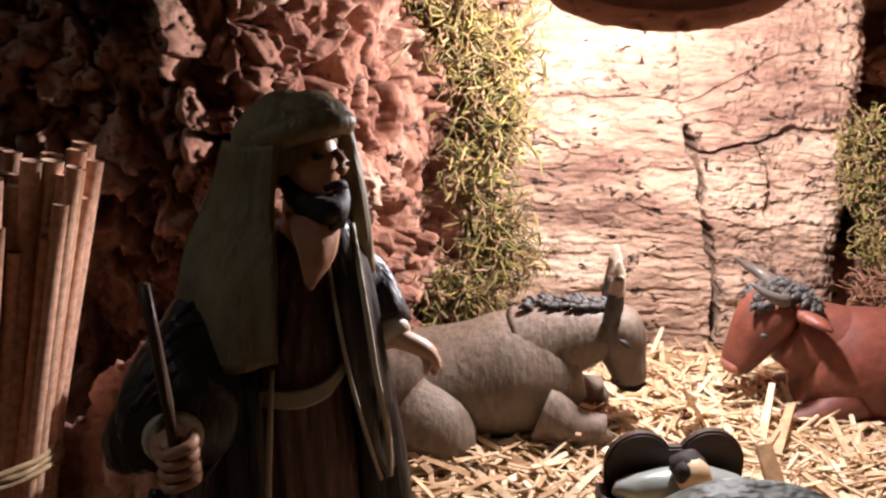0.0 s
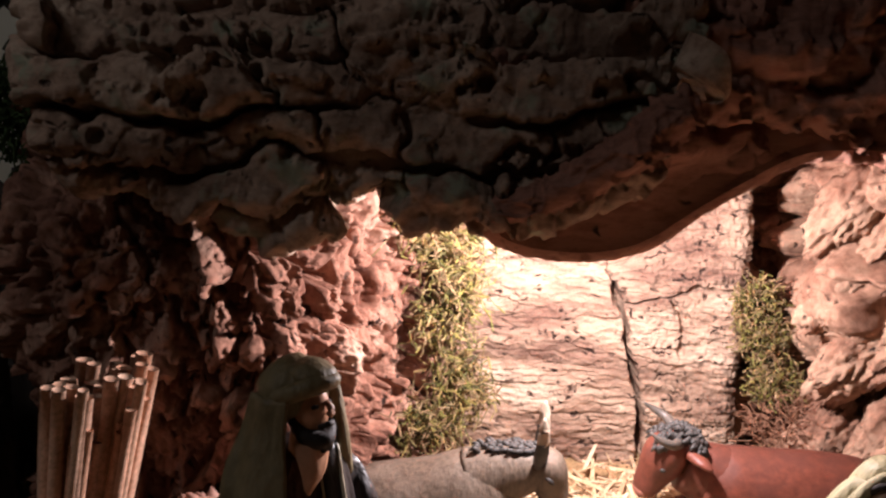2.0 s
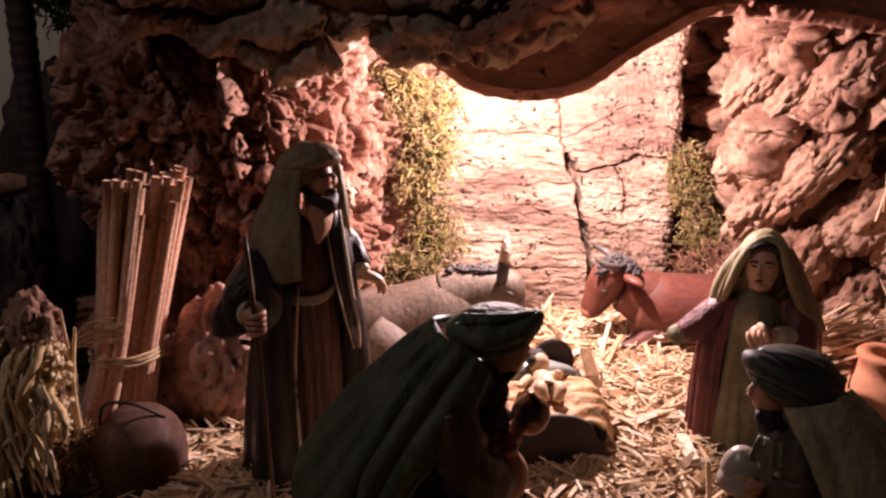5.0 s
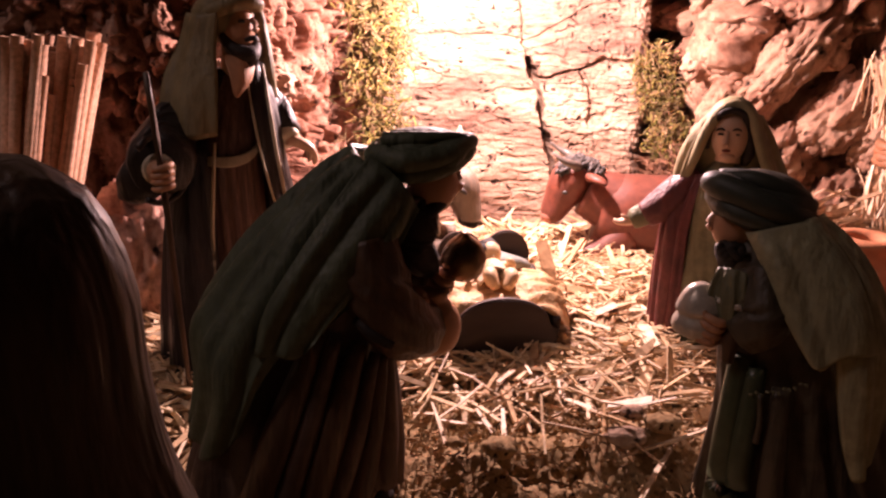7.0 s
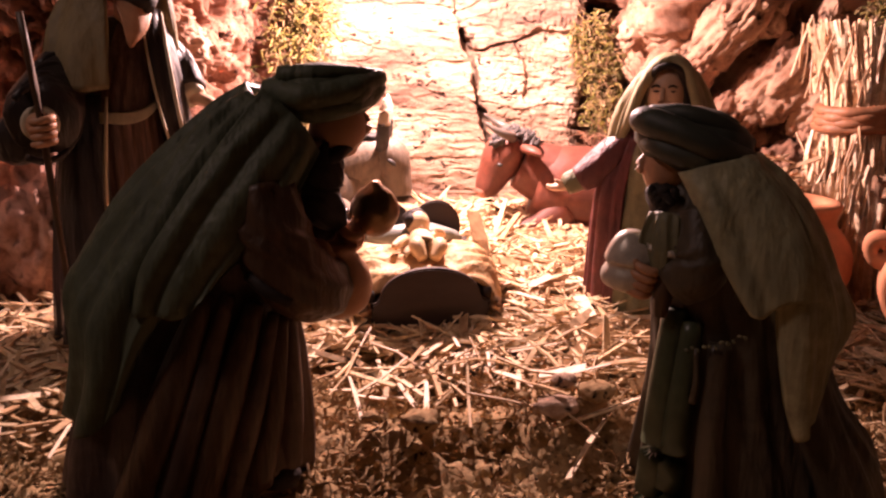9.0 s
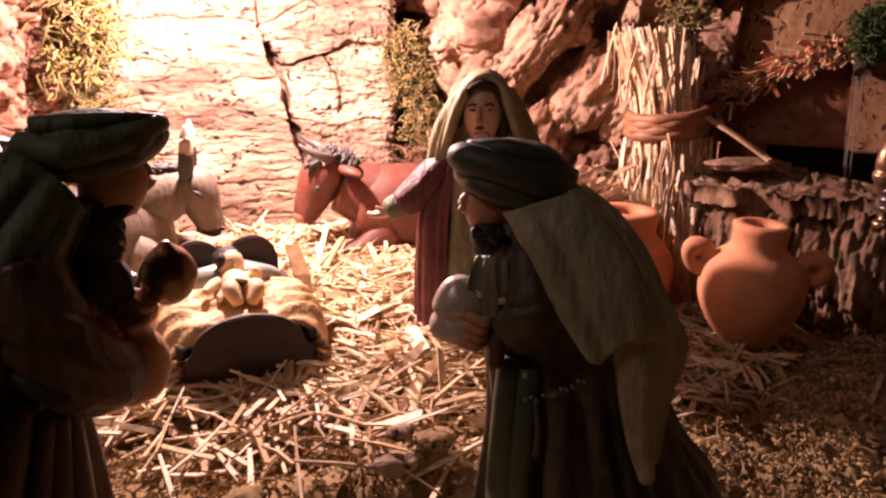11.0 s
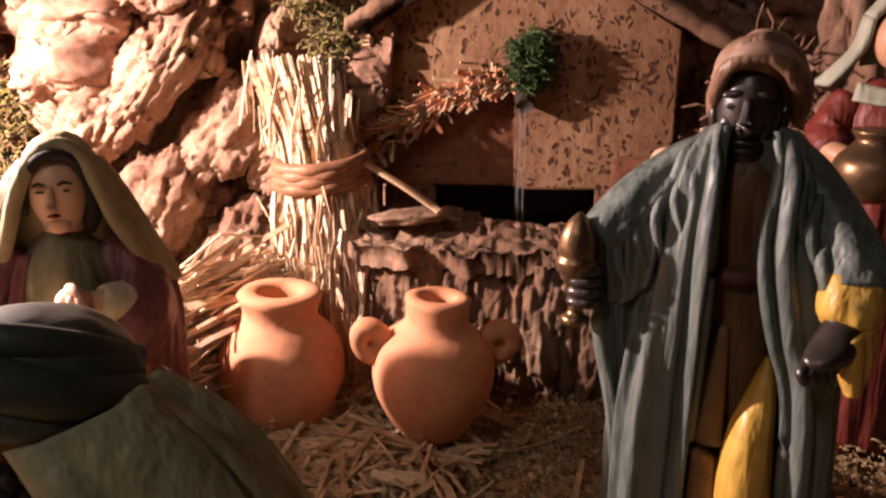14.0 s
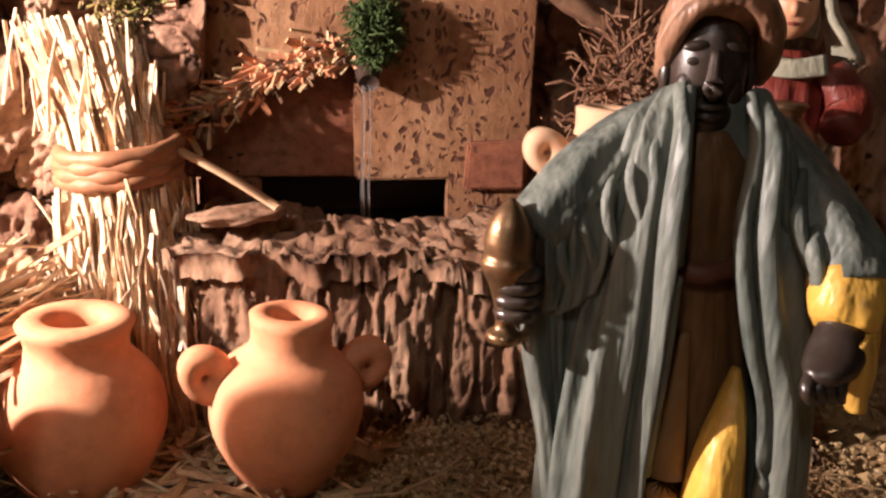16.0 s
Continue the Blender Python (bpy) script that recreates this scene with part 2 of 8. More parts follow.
DIM_PAINT = paint("brown_grey_wall_paint", (0.30, 0.26, 0.20), 0.9, 0.06, 60, 0.0004)
# brown cork taken near black: the shade beside the cave is in the colour
GLOOM = paint("shade_dark_cork_paint", (0.035, 0.024, 0.017), 0.8, 0.4, 120, 0.001)
PLASTER = paint("beige_wall_paint", (0.72, 0.67, 0.54), 0.9, 0.05, 60, 0.0004)


# ---- mesh helpers ----
def mesh_object(name, verts, faces, material, parent=None, soft=True):
    me = bpy.data.meshes.new(name)
    me.from_pydata([tuple(v) for v in verts] if not isinstance(verts, np.ndarray) else verts.tolist(), [], faces)
    me.materials.append(material)
    if soft:
        me.polygons.foreach_set("use_smooth", [True] * len(me.polygons))
    me.update()
    ob = new(name, me)
    ob.parent = parent
    return ob


def part(name, bm, material, parent=None, label="", soft=True):
    me = bpy.data.meshes.new(name)
    bm.normal_update()
    bm.to_mesh(me)
    bm.free()
    for m in material if isinstance(material, (list, tuple)) else [material]:
        me.materials.append(m)
    if soft:
        me.polygons.foreach_set("use_smooth", [True] * len(me.polygons))
    ob = new(name, me)
    ob.parent = parent
    return tagged(ob, label)


def base(name, place, label, category, group="", kind=""):
    ob = new(name)
    ob.empty_display_size = 0.01
    ob.matrix_world = place
    return tagged(ob, label, category, group, kind)


def grid_faces(nu, nv, at=0):
    i, j = np.meshgrid(np.arange(nu - 1), np.arange(nv - 1), indexing="ij")
    a = (i * nv + j + at).ravel()
    return np.stack([a, a + nv, a + nv + 1, a + 1], -1).tolist()


def sheet(name, points, out, relief, material, thick=0.012):
    """A slab of bark: points (nu, nv, 3), its outer side towards out, raised by relief(points), with a back and closed edges."""
    nu, nv = points.shape[:2]
    n = np.cross(np.gradient(points, axis=0), np.gradient(points, axis=1))
    n /= np.linalg.norm(n, axis=-1, keepdims=True) + 1e-12
    if (n * (np.array(out) - points)).sum(-1).mean() < 0:
        n = -n
    front = points + n * relief(points)[..., None]
    back = points - n * thick
    verts = np.concatenate([front.reshape(-1, 3), back.reshape(-1, 3)])
    faces = grid_faces(nu, nv) + [f[::-1] for f in grid_faces(nu, nv, nu * nv)]
    loop = [i * nv for i in range(nu)] + [(nu - 1) * nv + j for j in range(1, nv)] + [i * nv + nv - 1 for i in range(nu - 2, -1, -1)] + list(range(nv - 2, 0, -1))
    for a, b in zip(loop, loop[1:] + loop[:1]):
        faces.append([a, a + nu * nv, b + nu * nv, b])
    ob = mesh_object(name, verts, faces, material)
    bm = bmesh.new()
    bm.from_mesh(ob.data)
    bmesh.ops.recalc_face_normals(bm, faces=bm.faces)
    bm.to_mesh(ob.data)
    bm.free()
    return ob


def along(points, low, high, nu, nv, lean=None):
    """A standing surface over a ground line of (x, y); low and high are heights; lean(u, v) moves it by (dx, dy)."""
    u, v = np.linspace(0, 1, nu), np.linspace(0, 1, nv)
    xy = polyline(points, u)
    out = np.zeros((nu, nv, 3))
    out[..., :2] = xy[:, None]
    out[..., 2] = low + (high - low) * v[None]
    if lean:
        uu, vv = np.meshgrid(u, v, indexing="ij")
        dx, dy = lean(uu, vv)
        out[..., 0] += dx
        out[..., 1] += dy
    return out


def plates(p, scale, stretch, n, width=0.1, wander=0.35):
    """Bark plates with cracks between: height of each plate, and 1 in the cracks."""
    q = p * scale * np.array(stretch)
    q = q + wander * np.stack([fbm(q * 1.3 + 5 * k, 3, n + 7 * k) for k in range(3)], -1)
    one, two, tag = cells(q, n)
    return tag, 1 - smooth(0.0, width, two - one)


# ---- ground ----
def ground_height(x, y):
    z = 0.006 * smooth(0.14, 0.24, y) * smooth(-0.14, -0.05, x) * (1 - smooth(0.2, 0.26, x))
    z = z + 0.006 * smooth(0.30, 0.38, x) + 0.006 * np.exp(-((x - 0.175) ** 2 + (y - 0.07) ** 2) / 0.0009)
    for cx, cy, high, wide in ((0.097, 0.090, 0.011, 0.00024), (0.113, 0.097, 0.008, 0.00012), (0.053, 0.086, 0.008, 0.00022), (0.072, 0.098, 0.004, 0.00012), (0.135, 0.088, 0.004, 0.0002), (0.23, 0.07, 0.005, 0.0003), (0.262, 0.098, 0.004, 0.0002)):
        z = z + high * np.exp(-((x - cx) ** 2 + (y - cy) ** 2) / wide)
    return z


def ground_sheet():
    xs, ys = np.linspace(-0.42, 0.62, 640), np.linspace(-0.34, 0.5, 520)
    x, y = np.meshgrid(xs, ys, indexing="ij")
    p = np.stack([x, y, 0 * x], -1)
    z = ground_height(x, y) - 0.004
    rough = 1 - 0.5 * smooth(0.14, 0.2, y) * (1 - smooth(0.2, 0.26, x))
    z = z + rough * (0.0036 * fbm(p * 42, 4, 3) + 0.0022 * fbm(p * 150, 4, 5) + 0.0012 * fbm(p * 420, 3, 8))
    high, gap = chips(p, 75, (1, 1, 1), 4, 0.8)
    z = z + rough * (0.0024 * high - 0.0016 * (1 - smooth(0.0, 0.15, gap)))
    edge = np.minimum(np.minimum(x + 0.42, 0.62 - x), np.minimum(y + 0.34, 0.5 - y))
    z = z - 0.008 * (1 - smooth(0, 0.02, edge))
    ob = mesh_object("ground", np.stack([x, y, z], -1).reshape(-1, 3), grid_faces(640, 520), SOIL)
    return tagged(ob, "brown sawdust and moss litter ground with low mounds", "ground", kind="structure")


ground_sheet()


# ---- the cave ----
def back_relief(p):
    x, z = p[..., 0], p[..., 2]
    h = 0.0022 * fbm(p * np.array([22.0, 40.0, 95.0]), 5, 11) + 0.0030 * fbm(p * 24, 3, 13) + 0.0006 * fbm(p * np.array([60, 60, 380.0]), 4, 12, True)
    high, gap = chips(p, 62, (0.38, 1, 1.9), 14, 0.7)
    h = h + 0.0012 * high - 0.0016 * (1 - smooth(0.0, 0.10, gap)) * smooth(-0.1, 0.3, fbm(p * 45, 2, 18))
    high, gap = chips(p, 150, (0.5, 1, 1.5), 19, 0.6)
    h = h + 0.0006 * high + 0.0012 * fbm(p * np.array([160, 160, 420.0]), 5, 17)
    wob = 0.0026 * fbm(p * 48, 4, 15) + 0.0010 * fbm(p * 190, 3, 27)
    ragged = 1 + 0.9 * fbm(p * 120, 3, 29)
    fine_right = smooth(0.118, 0.128, x)
    h = h + (0.35 + 0.65 * fine_right) * 0.0011 * fbm(p * np.array([520, 60, 300.0]), 3, 16, True)
    deep = [((0.106, 0.104), (0.111, 0.0919), (0.1171, 0.0678), (0.1208, 0.0547), (0.1241, 0.0305), (0.125, 0.0)),
            ((0.111, 0.0925), (0.1199, 0.0931), (0.1234, 0.0955), (0.1377, 0.0991), (0.1494, 0.1039), (0.17, 0.105)),
            ((0.1377, 0.0991), (0.1434, 0.0803), (0.1447, 0.0675)),
            ((0.1012, 0.114), (0.1118, 0.1175), (0.1232, 0.1245), (0.1389, 0.1337), (0.1553, 0.1359))]
    for line, w, d in zip(deep, (0.0024, 0.0015, 0.0014, 0.0008), (0.026, 0.0055, 0.004, 0.0025)):
        h = h - d * (1 - smooth(0.55 * w, 1.15 * w, ragged * line_gap(x + wob, z + wob, line)))
    # one plate stands a little proud of the other
    past = x + wob - np.interp(z, [0, 0.055, 0.092, 0.114, 0.2], [0.125, 0.121, 0.111, 0.101, 0.095])
    h = h - 0.0075 * smooth(0.0, 0.0015, past) * np.exp(-np.maximum(past, 0) / 0.022) + 0.002 * np.exp(-((past + 0.004) / 0.005) ** 2)
    return h


tagged(sheet("back_bark_wall", along([(0.006, 0.362), (0.03, 0.360), (0.07, 0.357), (0.11, 0.356), (0.145, 0.354), (0.168, 0.348), (0.176, 0.352)], -0.006, 0.225, 330, 440,
                                     lambda u, v: (0 * u, 0.004 * np.sin(3 * v))),
             (0.08, 0.0, 0.1), back_relief, CORK_BACK, 0.03), "pale layered cork bark slab with deep dark cracks, brightly lit", "bark slab")


def left_relief(p):
    bent = p + 0.008 * np.stack([fbm(p * 30, 3, 27 + k) for k in range(3)], -1)
    h = 0.008 * fbm(bent * np.array([46.0, 46.0, 14.0]), 3, 21, True) + 0.009 * fbm(p * 30, 4, 22)
    # split plates with deep gaps between
    high, gap = chips(p, 40, (1, 1, 0.62), 23, 0.8)
    h = h + 0.011 * high - 0.011 * (1 - smooth(0.0, 0.16, gap)) * smooth(-0.3, 0.2, fbm(p * 40, 2, 26))
    high, gap = chips(p, 135, (1, 1, 0.7), 28, 0.6)
    h = h + 0.0030 * high - 0.0022 * (1 - smooth(0.0, 0.12, gap))
    # rotted hollows
    one, two, t2 = cells(p * 48 * np.array([1, 1, 0.75]) + 0.8 * np.stack([fbm(p * 90, 3, 60 + k) for k in range(3)], -1), 24)
    h = h - 0.026 * (1 - smooth(0.18, 0.42, one)) * (t2 > 0.52)
    return h + 0.0024 * fbm(p * 200, 5, 25)


tagged(sheet("left_bark_wall", along([(0.016, 0.352), (0.004, 0.336), (-0.008, 0.323), (-0.022, 0.302), (-0.034, 0.279), (-0.047, 0.258), (-0.059, 0.244), (-0.071, 0.244), (-0.092, 0.248), (-0.118, 0.243), (-0.139, 0.245), (-0.154, 0.264), (-0.158, 0.31), (-0.155, 0.39)],
                                     -0.006, 0.215, 560, 340, lambda u, v: (0.055 * smooth(0.35, 1, v) * smooth(0.68, 0.92, u), (-0.009 * np.exp(-(((v - 0.6) / 0.16) ** 2)) + 0.03 * smooth(0.75, 1, v)) * smooth(0.36, 0.48, u) * (1 - smooth(0.62, 0.75, u)))),
             (0.05, 0.0, 0.1), left_relief, CORK_LEFT), "rugged pinkish cork bark wall with vertical ridges", "bark slab")


def roof_relief(p):
    # blocks in level courses, split by wide dark cracks
    wave = np.stack([fbm(p * 24 + 9 * k, 4, 31 + 7 * k) for k in range(3)], -1)
    fine = np.stack([fbm(p * 110 + 9 * k, 3, 71 + 7 * k) for k in range(2)], -1)
    zz = p[..., 2] * 52 + 0.9 * wave[..., 0] + 0.16 * fine[..., 0]
    row = np.floor(zz).astype(np.int64)
    xx = (p[..., 0] + 0.6 * p[..., 1]) * 25 + 7.3 * hashed(row, row * 0 + 3, row * 0 + 5, 39) + 1.1 * wave[..., 1] + 0.14 * fine[..., 1]
    col = np.floor(xx).astype(np.int64)
    fz, fx = zz - row, xx - col
    tag = hashed(row, col, row * 0, 40)
    level = 0.019 * np.minimum(fz, 1 - fz)
    upright = 0.040 * np.minimum(fx, 1 - fx)
    width = 0.0022 * (1 + 0.9 * wave[..., 2])
    crack = np.maximum((1 - smooth(0.3 * width, width, level)) * smooth(-0.25, 0.25, fbm(p * 22, 2, 36)), (1 - smooth(0.3 * width, width, upright)) * smooth(-0.05, 0.35, fbm(p * 26 + 4, 2, 37)))
    h = 0.010 * (tag - 0.5) - 0.014 * crack + 0.004 * (1 - (2 * fz - 1) ** 2) * (0.5 + 0.5 * tag) + 0.009 * fbm(p * np.array([18, 18, 36.0]), 4, 32)
    high, gap = chips(p, 70, (0.8, 1, 1.1), 34, 0.7)
    h = h + 0.0030 * high - 0.0024 * (1 - smooth(0.0, 0.12, gap)) * smooth(0.0, 0.4, fbm(p * 60, 2, 38)) + 0.0026 * fbm(p * 130, 5, 33)
    one, two, t2 = cells(p * 95, 35)
    return h - 0.005 * (1 - smooth(0.15, 0.36, one)) * (t2 > 0.78)


def roof_slab(name, edge, profile, nu, nv, relief, material, centre, label, thick=0.01):
    """A lying slab of bark: edge gives the lower rim (x, z), profile the section (y, dz) from its hidden back to its top."""
    u = np.linspace(0, 1, nu)
    rim = polyline(edge, u)
    prof = polyline(profile, np.linspace(0, 1, nv))
    pts = np.zeros((nu, nv, 3))
    pts[..., 0] = rim[:, None, 0]
    pts[..., 1] = prof[None, :, 0]
    top = prof[None, :, 1]
    low = rim[:, None, 1]
    fade = smooth(0.0, 0.06, top)
    pts[..., 2] = low * (1 - fade) + (0.172 * fade) + top
    # ends curl back
    pts[..., 1] += 0.05 * (smooth(0.1, 0.0, u) ** 2)[:, None]
    return tagged(sheet(name, pts, centre, relief, material, thick), label, "bark slab")


roof_slab("front_overhang_bark", [(-0.138, 0.206), (-0.125, 0.195), (-0.113, 0.185), (-0.098, 0.184), (-0.080, 0.178), (-0.066, 0.168), (-0.048, 0.165), (-0.028, 0.170), (-0.012, 0.179),
                                  (0.004, 0.171), (0.028, 0.170), (0.052, 0.176), (0.076, 0.187), (0.094, 0.205), (0.103, 0.228)],
          [(0.30, 0.030), (0.262, 0.014), (0.236, 0.003), (0.224, 0.0), (0.2165, 0.008), (0.214, 0.025), (0.216, 0.048), (0.222, 0.066), (0.231, 0.083), (0.252, 0.100), (0.30, 0.115), (0.37, 0.118)],
          460, 330, roof_relief, CORK_ROOF, (0.0, -0.1, 0.2), "thick grey-brown cork bark overhang with blocky cracked plates")


def lip_relief(p):
    h = 0.0035 * fbm(p * np.array([14, 30, 30.0]), 4, 41) + 0.0008 * fbm(p * np.array([260, 60, 60.0]), 3, 42)
    high_up = smooth(0.185, 0.205, p[..., 2] + 0.006 * fbm(p * 60, 3, 44))
    h = h + high_up * (roof_relief(p * 1.04 + 0.31) + 0.003)
    one, two, t2 = cells(p * 100, 45)
    return h - 0.003 * (1 - smooth(0.1, 0.34, one)) * (t2 > 0.78)


roof_slab("inner_overhang_bark", [(0.0, 0.182), (0.012, 0.172), (0.025, 0.163), (0.036, 0.155), (0.052, 0.151), (0.069, 0.150), (0.084, 0.152), (0.097, 0.157), (0.115, 0.169), (0.130, 0.178), (0.150, 0.188), (0.175, 0.189), (0.205, 0.186), (0.24, 0.180), (0.29, 0.172)],
          [(0.375, 0.040), (0.34, 0.036), (0.30, 0.033), (0.275, 0.032), (0.256, 0.027), (0.2525, 0.008), (0.249, 0.0), (0.245, 0.006), (0.242, 0.024), (0.236, 0.05), (0.234, 0.07), (0.242, 0.085), (0.275, 0.10), (0.37, 0.108)],
          360, 260, lip_relief, CORK_LIP, (0.1, -0.1, 0.2), "reddish smooth inner bark arch of the cave roof")


def bark_tongue():
    """The thick curled lip that stands out of the overhang."""
    bm = bmesh.new()
    limb(bm, mm([(30, 213, 178, 2.5, 4), (48, 210, 185, 5.0, 5.5), (64, 207.5, 193.5, 7.0, 6.5), (78, 206, 203, 9.0, 7.5), (88, 206.5, 211, 8.0, 7.0), (94, 209, 216, 4.0, 4.5), (96, 211, 218, 0.6, 0.6)]), 0, 90, 110)
    p = np.array([v.co for v in bm.verts])
    one, two, t2 = cells(p * 170, 48)
    high, gap = chips(p, 75, (1, 1, 1), 49, 0.6)
    h = 0.0022 * fbm(p * 60, 4, 46) + 0.0012 * high - 0.0014 * (1 - smooth(0, 0.1, gap)) + 0.0005 * fbm(p * 300, 3, 47) - 0.0022 * (1 - smooth(0.15, 0.4, one)) * (t2 > 0.8)
    bm.normal_update()
    for v, k in zip(bm.verts, h):
        v.co += v.normal * k
    tagged(part("bark_lip", bm, CORK_LIP), "reddish curled lip of bark standing out of the overhang", "bark slab")


def right_relief(p):
    s, z = p[..., 0] - 0.5 * p[..., 1], p[..., 2]
    # long swollen folds that climb to one side, wrinkled along their length
    q = np.stack([(0.8 * s - 0.6 * z) * 30, p[..., 1] * 20, (0.6 * s + 0.8 * z) * 17], -1)
    q = q + 0.7 * np.stack([fbm(p * 30, 3, 57 + k) for k in range(3)], -1)
    one, two, t = cells(q, 55)
    h = 0.020 * (1 - smooth(0.0, 0.85, one)) - 0.018 * (1 - smooth(0.0, 0.22, two - one)) + 0.022 * (t - 0.5)
    high, gap = chips(p, 95, (1, 1, 0.8), 58, 0.6)
    h = h + 0.0032 * high - 0.0026 * (1 - smooth(0, 0.12, gap)) + 0.0026 * fbm(q * np.array([2.6, 2.0, 1.2]), 5, 52, True) + 0.0014 * fbm(p * 220, 5, 53)
    one, two, t2 = cells(p * 80, 59)
    return h - 0.007 * (1 - smooth(0.15, 0.36, one)) * (t2 > 0.88)


tagged(sheet("right_bark_wall", along([(0.168, 0.372), (0.172, 0.396), (0.188, 0.408), (0.208, 0.388), (0.214, 0.345), (0.218, 0.306), (0.236, 0.296), (0.262, 0.292), (0.287, 0.278), (0.300, 0.250), (0.312, 0.238)],
                                      -0.006, 0.212, 400, 330, lambda u, v: (np.zeros_like(u), -0.016 * smooth(0.3, 1, v) * smooth(0.35, 0.6, u))),
             (0.2, 0.0, 0.1), right_relief, CORK_RIGHT), "lumpy tan cork bark wall with deep folds", "bark slab")


def boulder(name, place, size, n, material, label, turn=0, rough=0.2, folds=0.1, detail=5, lean=0, knobs=1.0):
    bm = bmesh.new()
    bmesh.ops.create_icosphere(bm, subdivisions=detail, radius=1)
    p = np.array([v.co for v in bm.verts])
    q = p * 1.5 + n * 3.7
    w = q + 0.5 * np.stack([fbm(q * 1.1, 3, n + 11 + k) for k in range(3)], -1)
    one, two, t = cells(w * np.array([1.5, 1.5, 0.8]), n)
    high, gap = chips(p, 3.2, (1, 1, 0.7), n + 8, 0.6)
    h = 1 + 0.08 * high - 0.06 * (1 - smooth(0.0, 0.1, gap)) + rough * fbm(q, 4, n) + folds * fbm(w * np.array([3.4, 3.4, 1.3]), 4, n + 3, True) + knobs * (0.13 * (1 - smooth(0, 0.8, one)) - 0.16 * (1 - smooth(0, 0.16, two - one))) + 0.05 * fbm(q * 6, 5, n + 5) + 0.02 * fbm(q * 18, 3, n + 6)
    p = p * h[:, None] * np.array(size)
    for v, c in zip(bm.verts, p):
        v.co = c
    ob = part(name, bm, material)
    ob.matrix_world = pose(*place, 0, lean, turn)
    return tagged(ob, label, "rock")


for spot, size, n, turn in (((0.207, 0.318, 0.158), (0.012, 0.014, 0.026), 61, 0), ((0.206, 0.312, 0.122), (0.013, 0.013, 0.025), 62, 10), ((0.222, 0.306, 0.150), (0.009, 0.012, 0.022), 60, 0), ((0.246, 0.290, 0.158), (0.015, 0.016, 0.034), 63, -10),
                            ((0.210, 0.304, 0.086), (0.013, 0.013, 0.022), 64, 0), ((0.234, 0.288, 0.112), (0.013, 0.013, 0.034), 65, -15), ((0.256, 0.280, 0.082), (0.014, 0.013, 0.026), 66, -10),
                            ((0.228, 0.288, 0.054), (0.016, 0.013, 0.026), 67, 10), ((0.280, 0.268, 0.080), (0.012, 0.013, 0.024), 68, 0), ((0.258, 0.272, 0.030), (0.018, 0.013, 0.022), 69, 0),
                            ((0.206, 0.314, 0.036), (0.016, 0.013, 0.024), 70, 0)):
    tagged(boulder("cork_lump", spot, size, n, CORK_RIGHT, "knobbly tan cork lump of the cave wall", turn, 0.34, 0.20, 5, 38, 0.9), group="cork lumps of the cave wall")
for spot, size, n, turn in (((-0.082, 0.216, 0.030), (0.021, 0.015, 0.034), 71, 10), ((-0.062, 0.232, 0.022), (0.02, 0.014, 0.028), 72, -20), ((-0.102, 0.224, 0.016), (0.022, 0.014, 0.02), 73, 0)):
    tagged(boulder("cork_chunk", spot, size, n, ROCK_PINK, "pink cork chunk standing against the bark wall", turn, 0.3, 0.2), group="pink cork chunks")


def far_relief(p):
    tag, crack = plates(p, 44, (1, 1, 0.5), 81, 0.2, 0.8)
    return 0.010 * (tag - 0.5) - 0.007 * crack + 0.010 * fbm(p * np.array([50, 50, 18.0]), 4, 82, True) + 0.005 * fbm(p * 90, 4, 84) + 0.002 * fbm(p * 260, 3, 83)


tagged(sheet("far_right_bark", along([(0.395, 0.20), (0.412, 0.15), (0.432, 0.105), (0.447, 0.06), (0.45, 0.0), (0.44, -0.08)], -0.006, 0.22, 200, 170), (0.2, 0.0, 0.1), far_relief, CORK_RIGHT),
       "tan cork bark behind the water carrier", "bark slab")


# ---- table and room ----
def box(bm, lo, hi, bevel=0.0):
    made = bmesh.ops.create_cube(bm, size=1)["verts"]
    for v in made:
        v.co = Vector([lo[k] + (hi[k] - lo[k]) * (v.co[k] + 0.5) for k in range(3)])
    if bevel:
        edges = {e for v in made for e in v.link_edges}
        bmesh.ops.bevel(bm, geom=list(edges), offset=bevel, segments=2, affect="EDGES", profile=0.7)


def room_piece(name, lo, hi, material, label):
    bm = bmesh.new()
    box(bm, lo, hi)
    return tagged(part(name, bm, material, soft=False), label, "wall" if "wall" in name else name, kind="structure")


room_piece("wall_north", (-1.0, 0.62, -0.78), (1.2, 0.68, 1.2), PLASTER, "plain beige painted room wall behind the scene")
room_piece("wall_south", (-1.0, -1.06, -0.78), (1.2, -1.0, 1.2), DIM_PAINT, "plain dim brown-grey room wall")
room_piece("wall_west", (-1.06, -1.06, -0.78), (-1.0, 0.68, 1.2), DIM_PAINT, "plain dim brown-grey room wall")
room_piece("wall_east", (1.2, -1.06, -0.78), (1.26, 0.68, 1.2), DIM_PAINT, "plain dim brown-grey room wall")
room_piece("floor", (-1.06, -1.06, -0.84), (1.26, 0.68, -0.78), TABLE, "brown room floor")
room_piece("ceiling", (-1.06, -1.06, 1.2), (1.26, 0.68, 1.26), DIM_PAINT, "plain room ceiling")


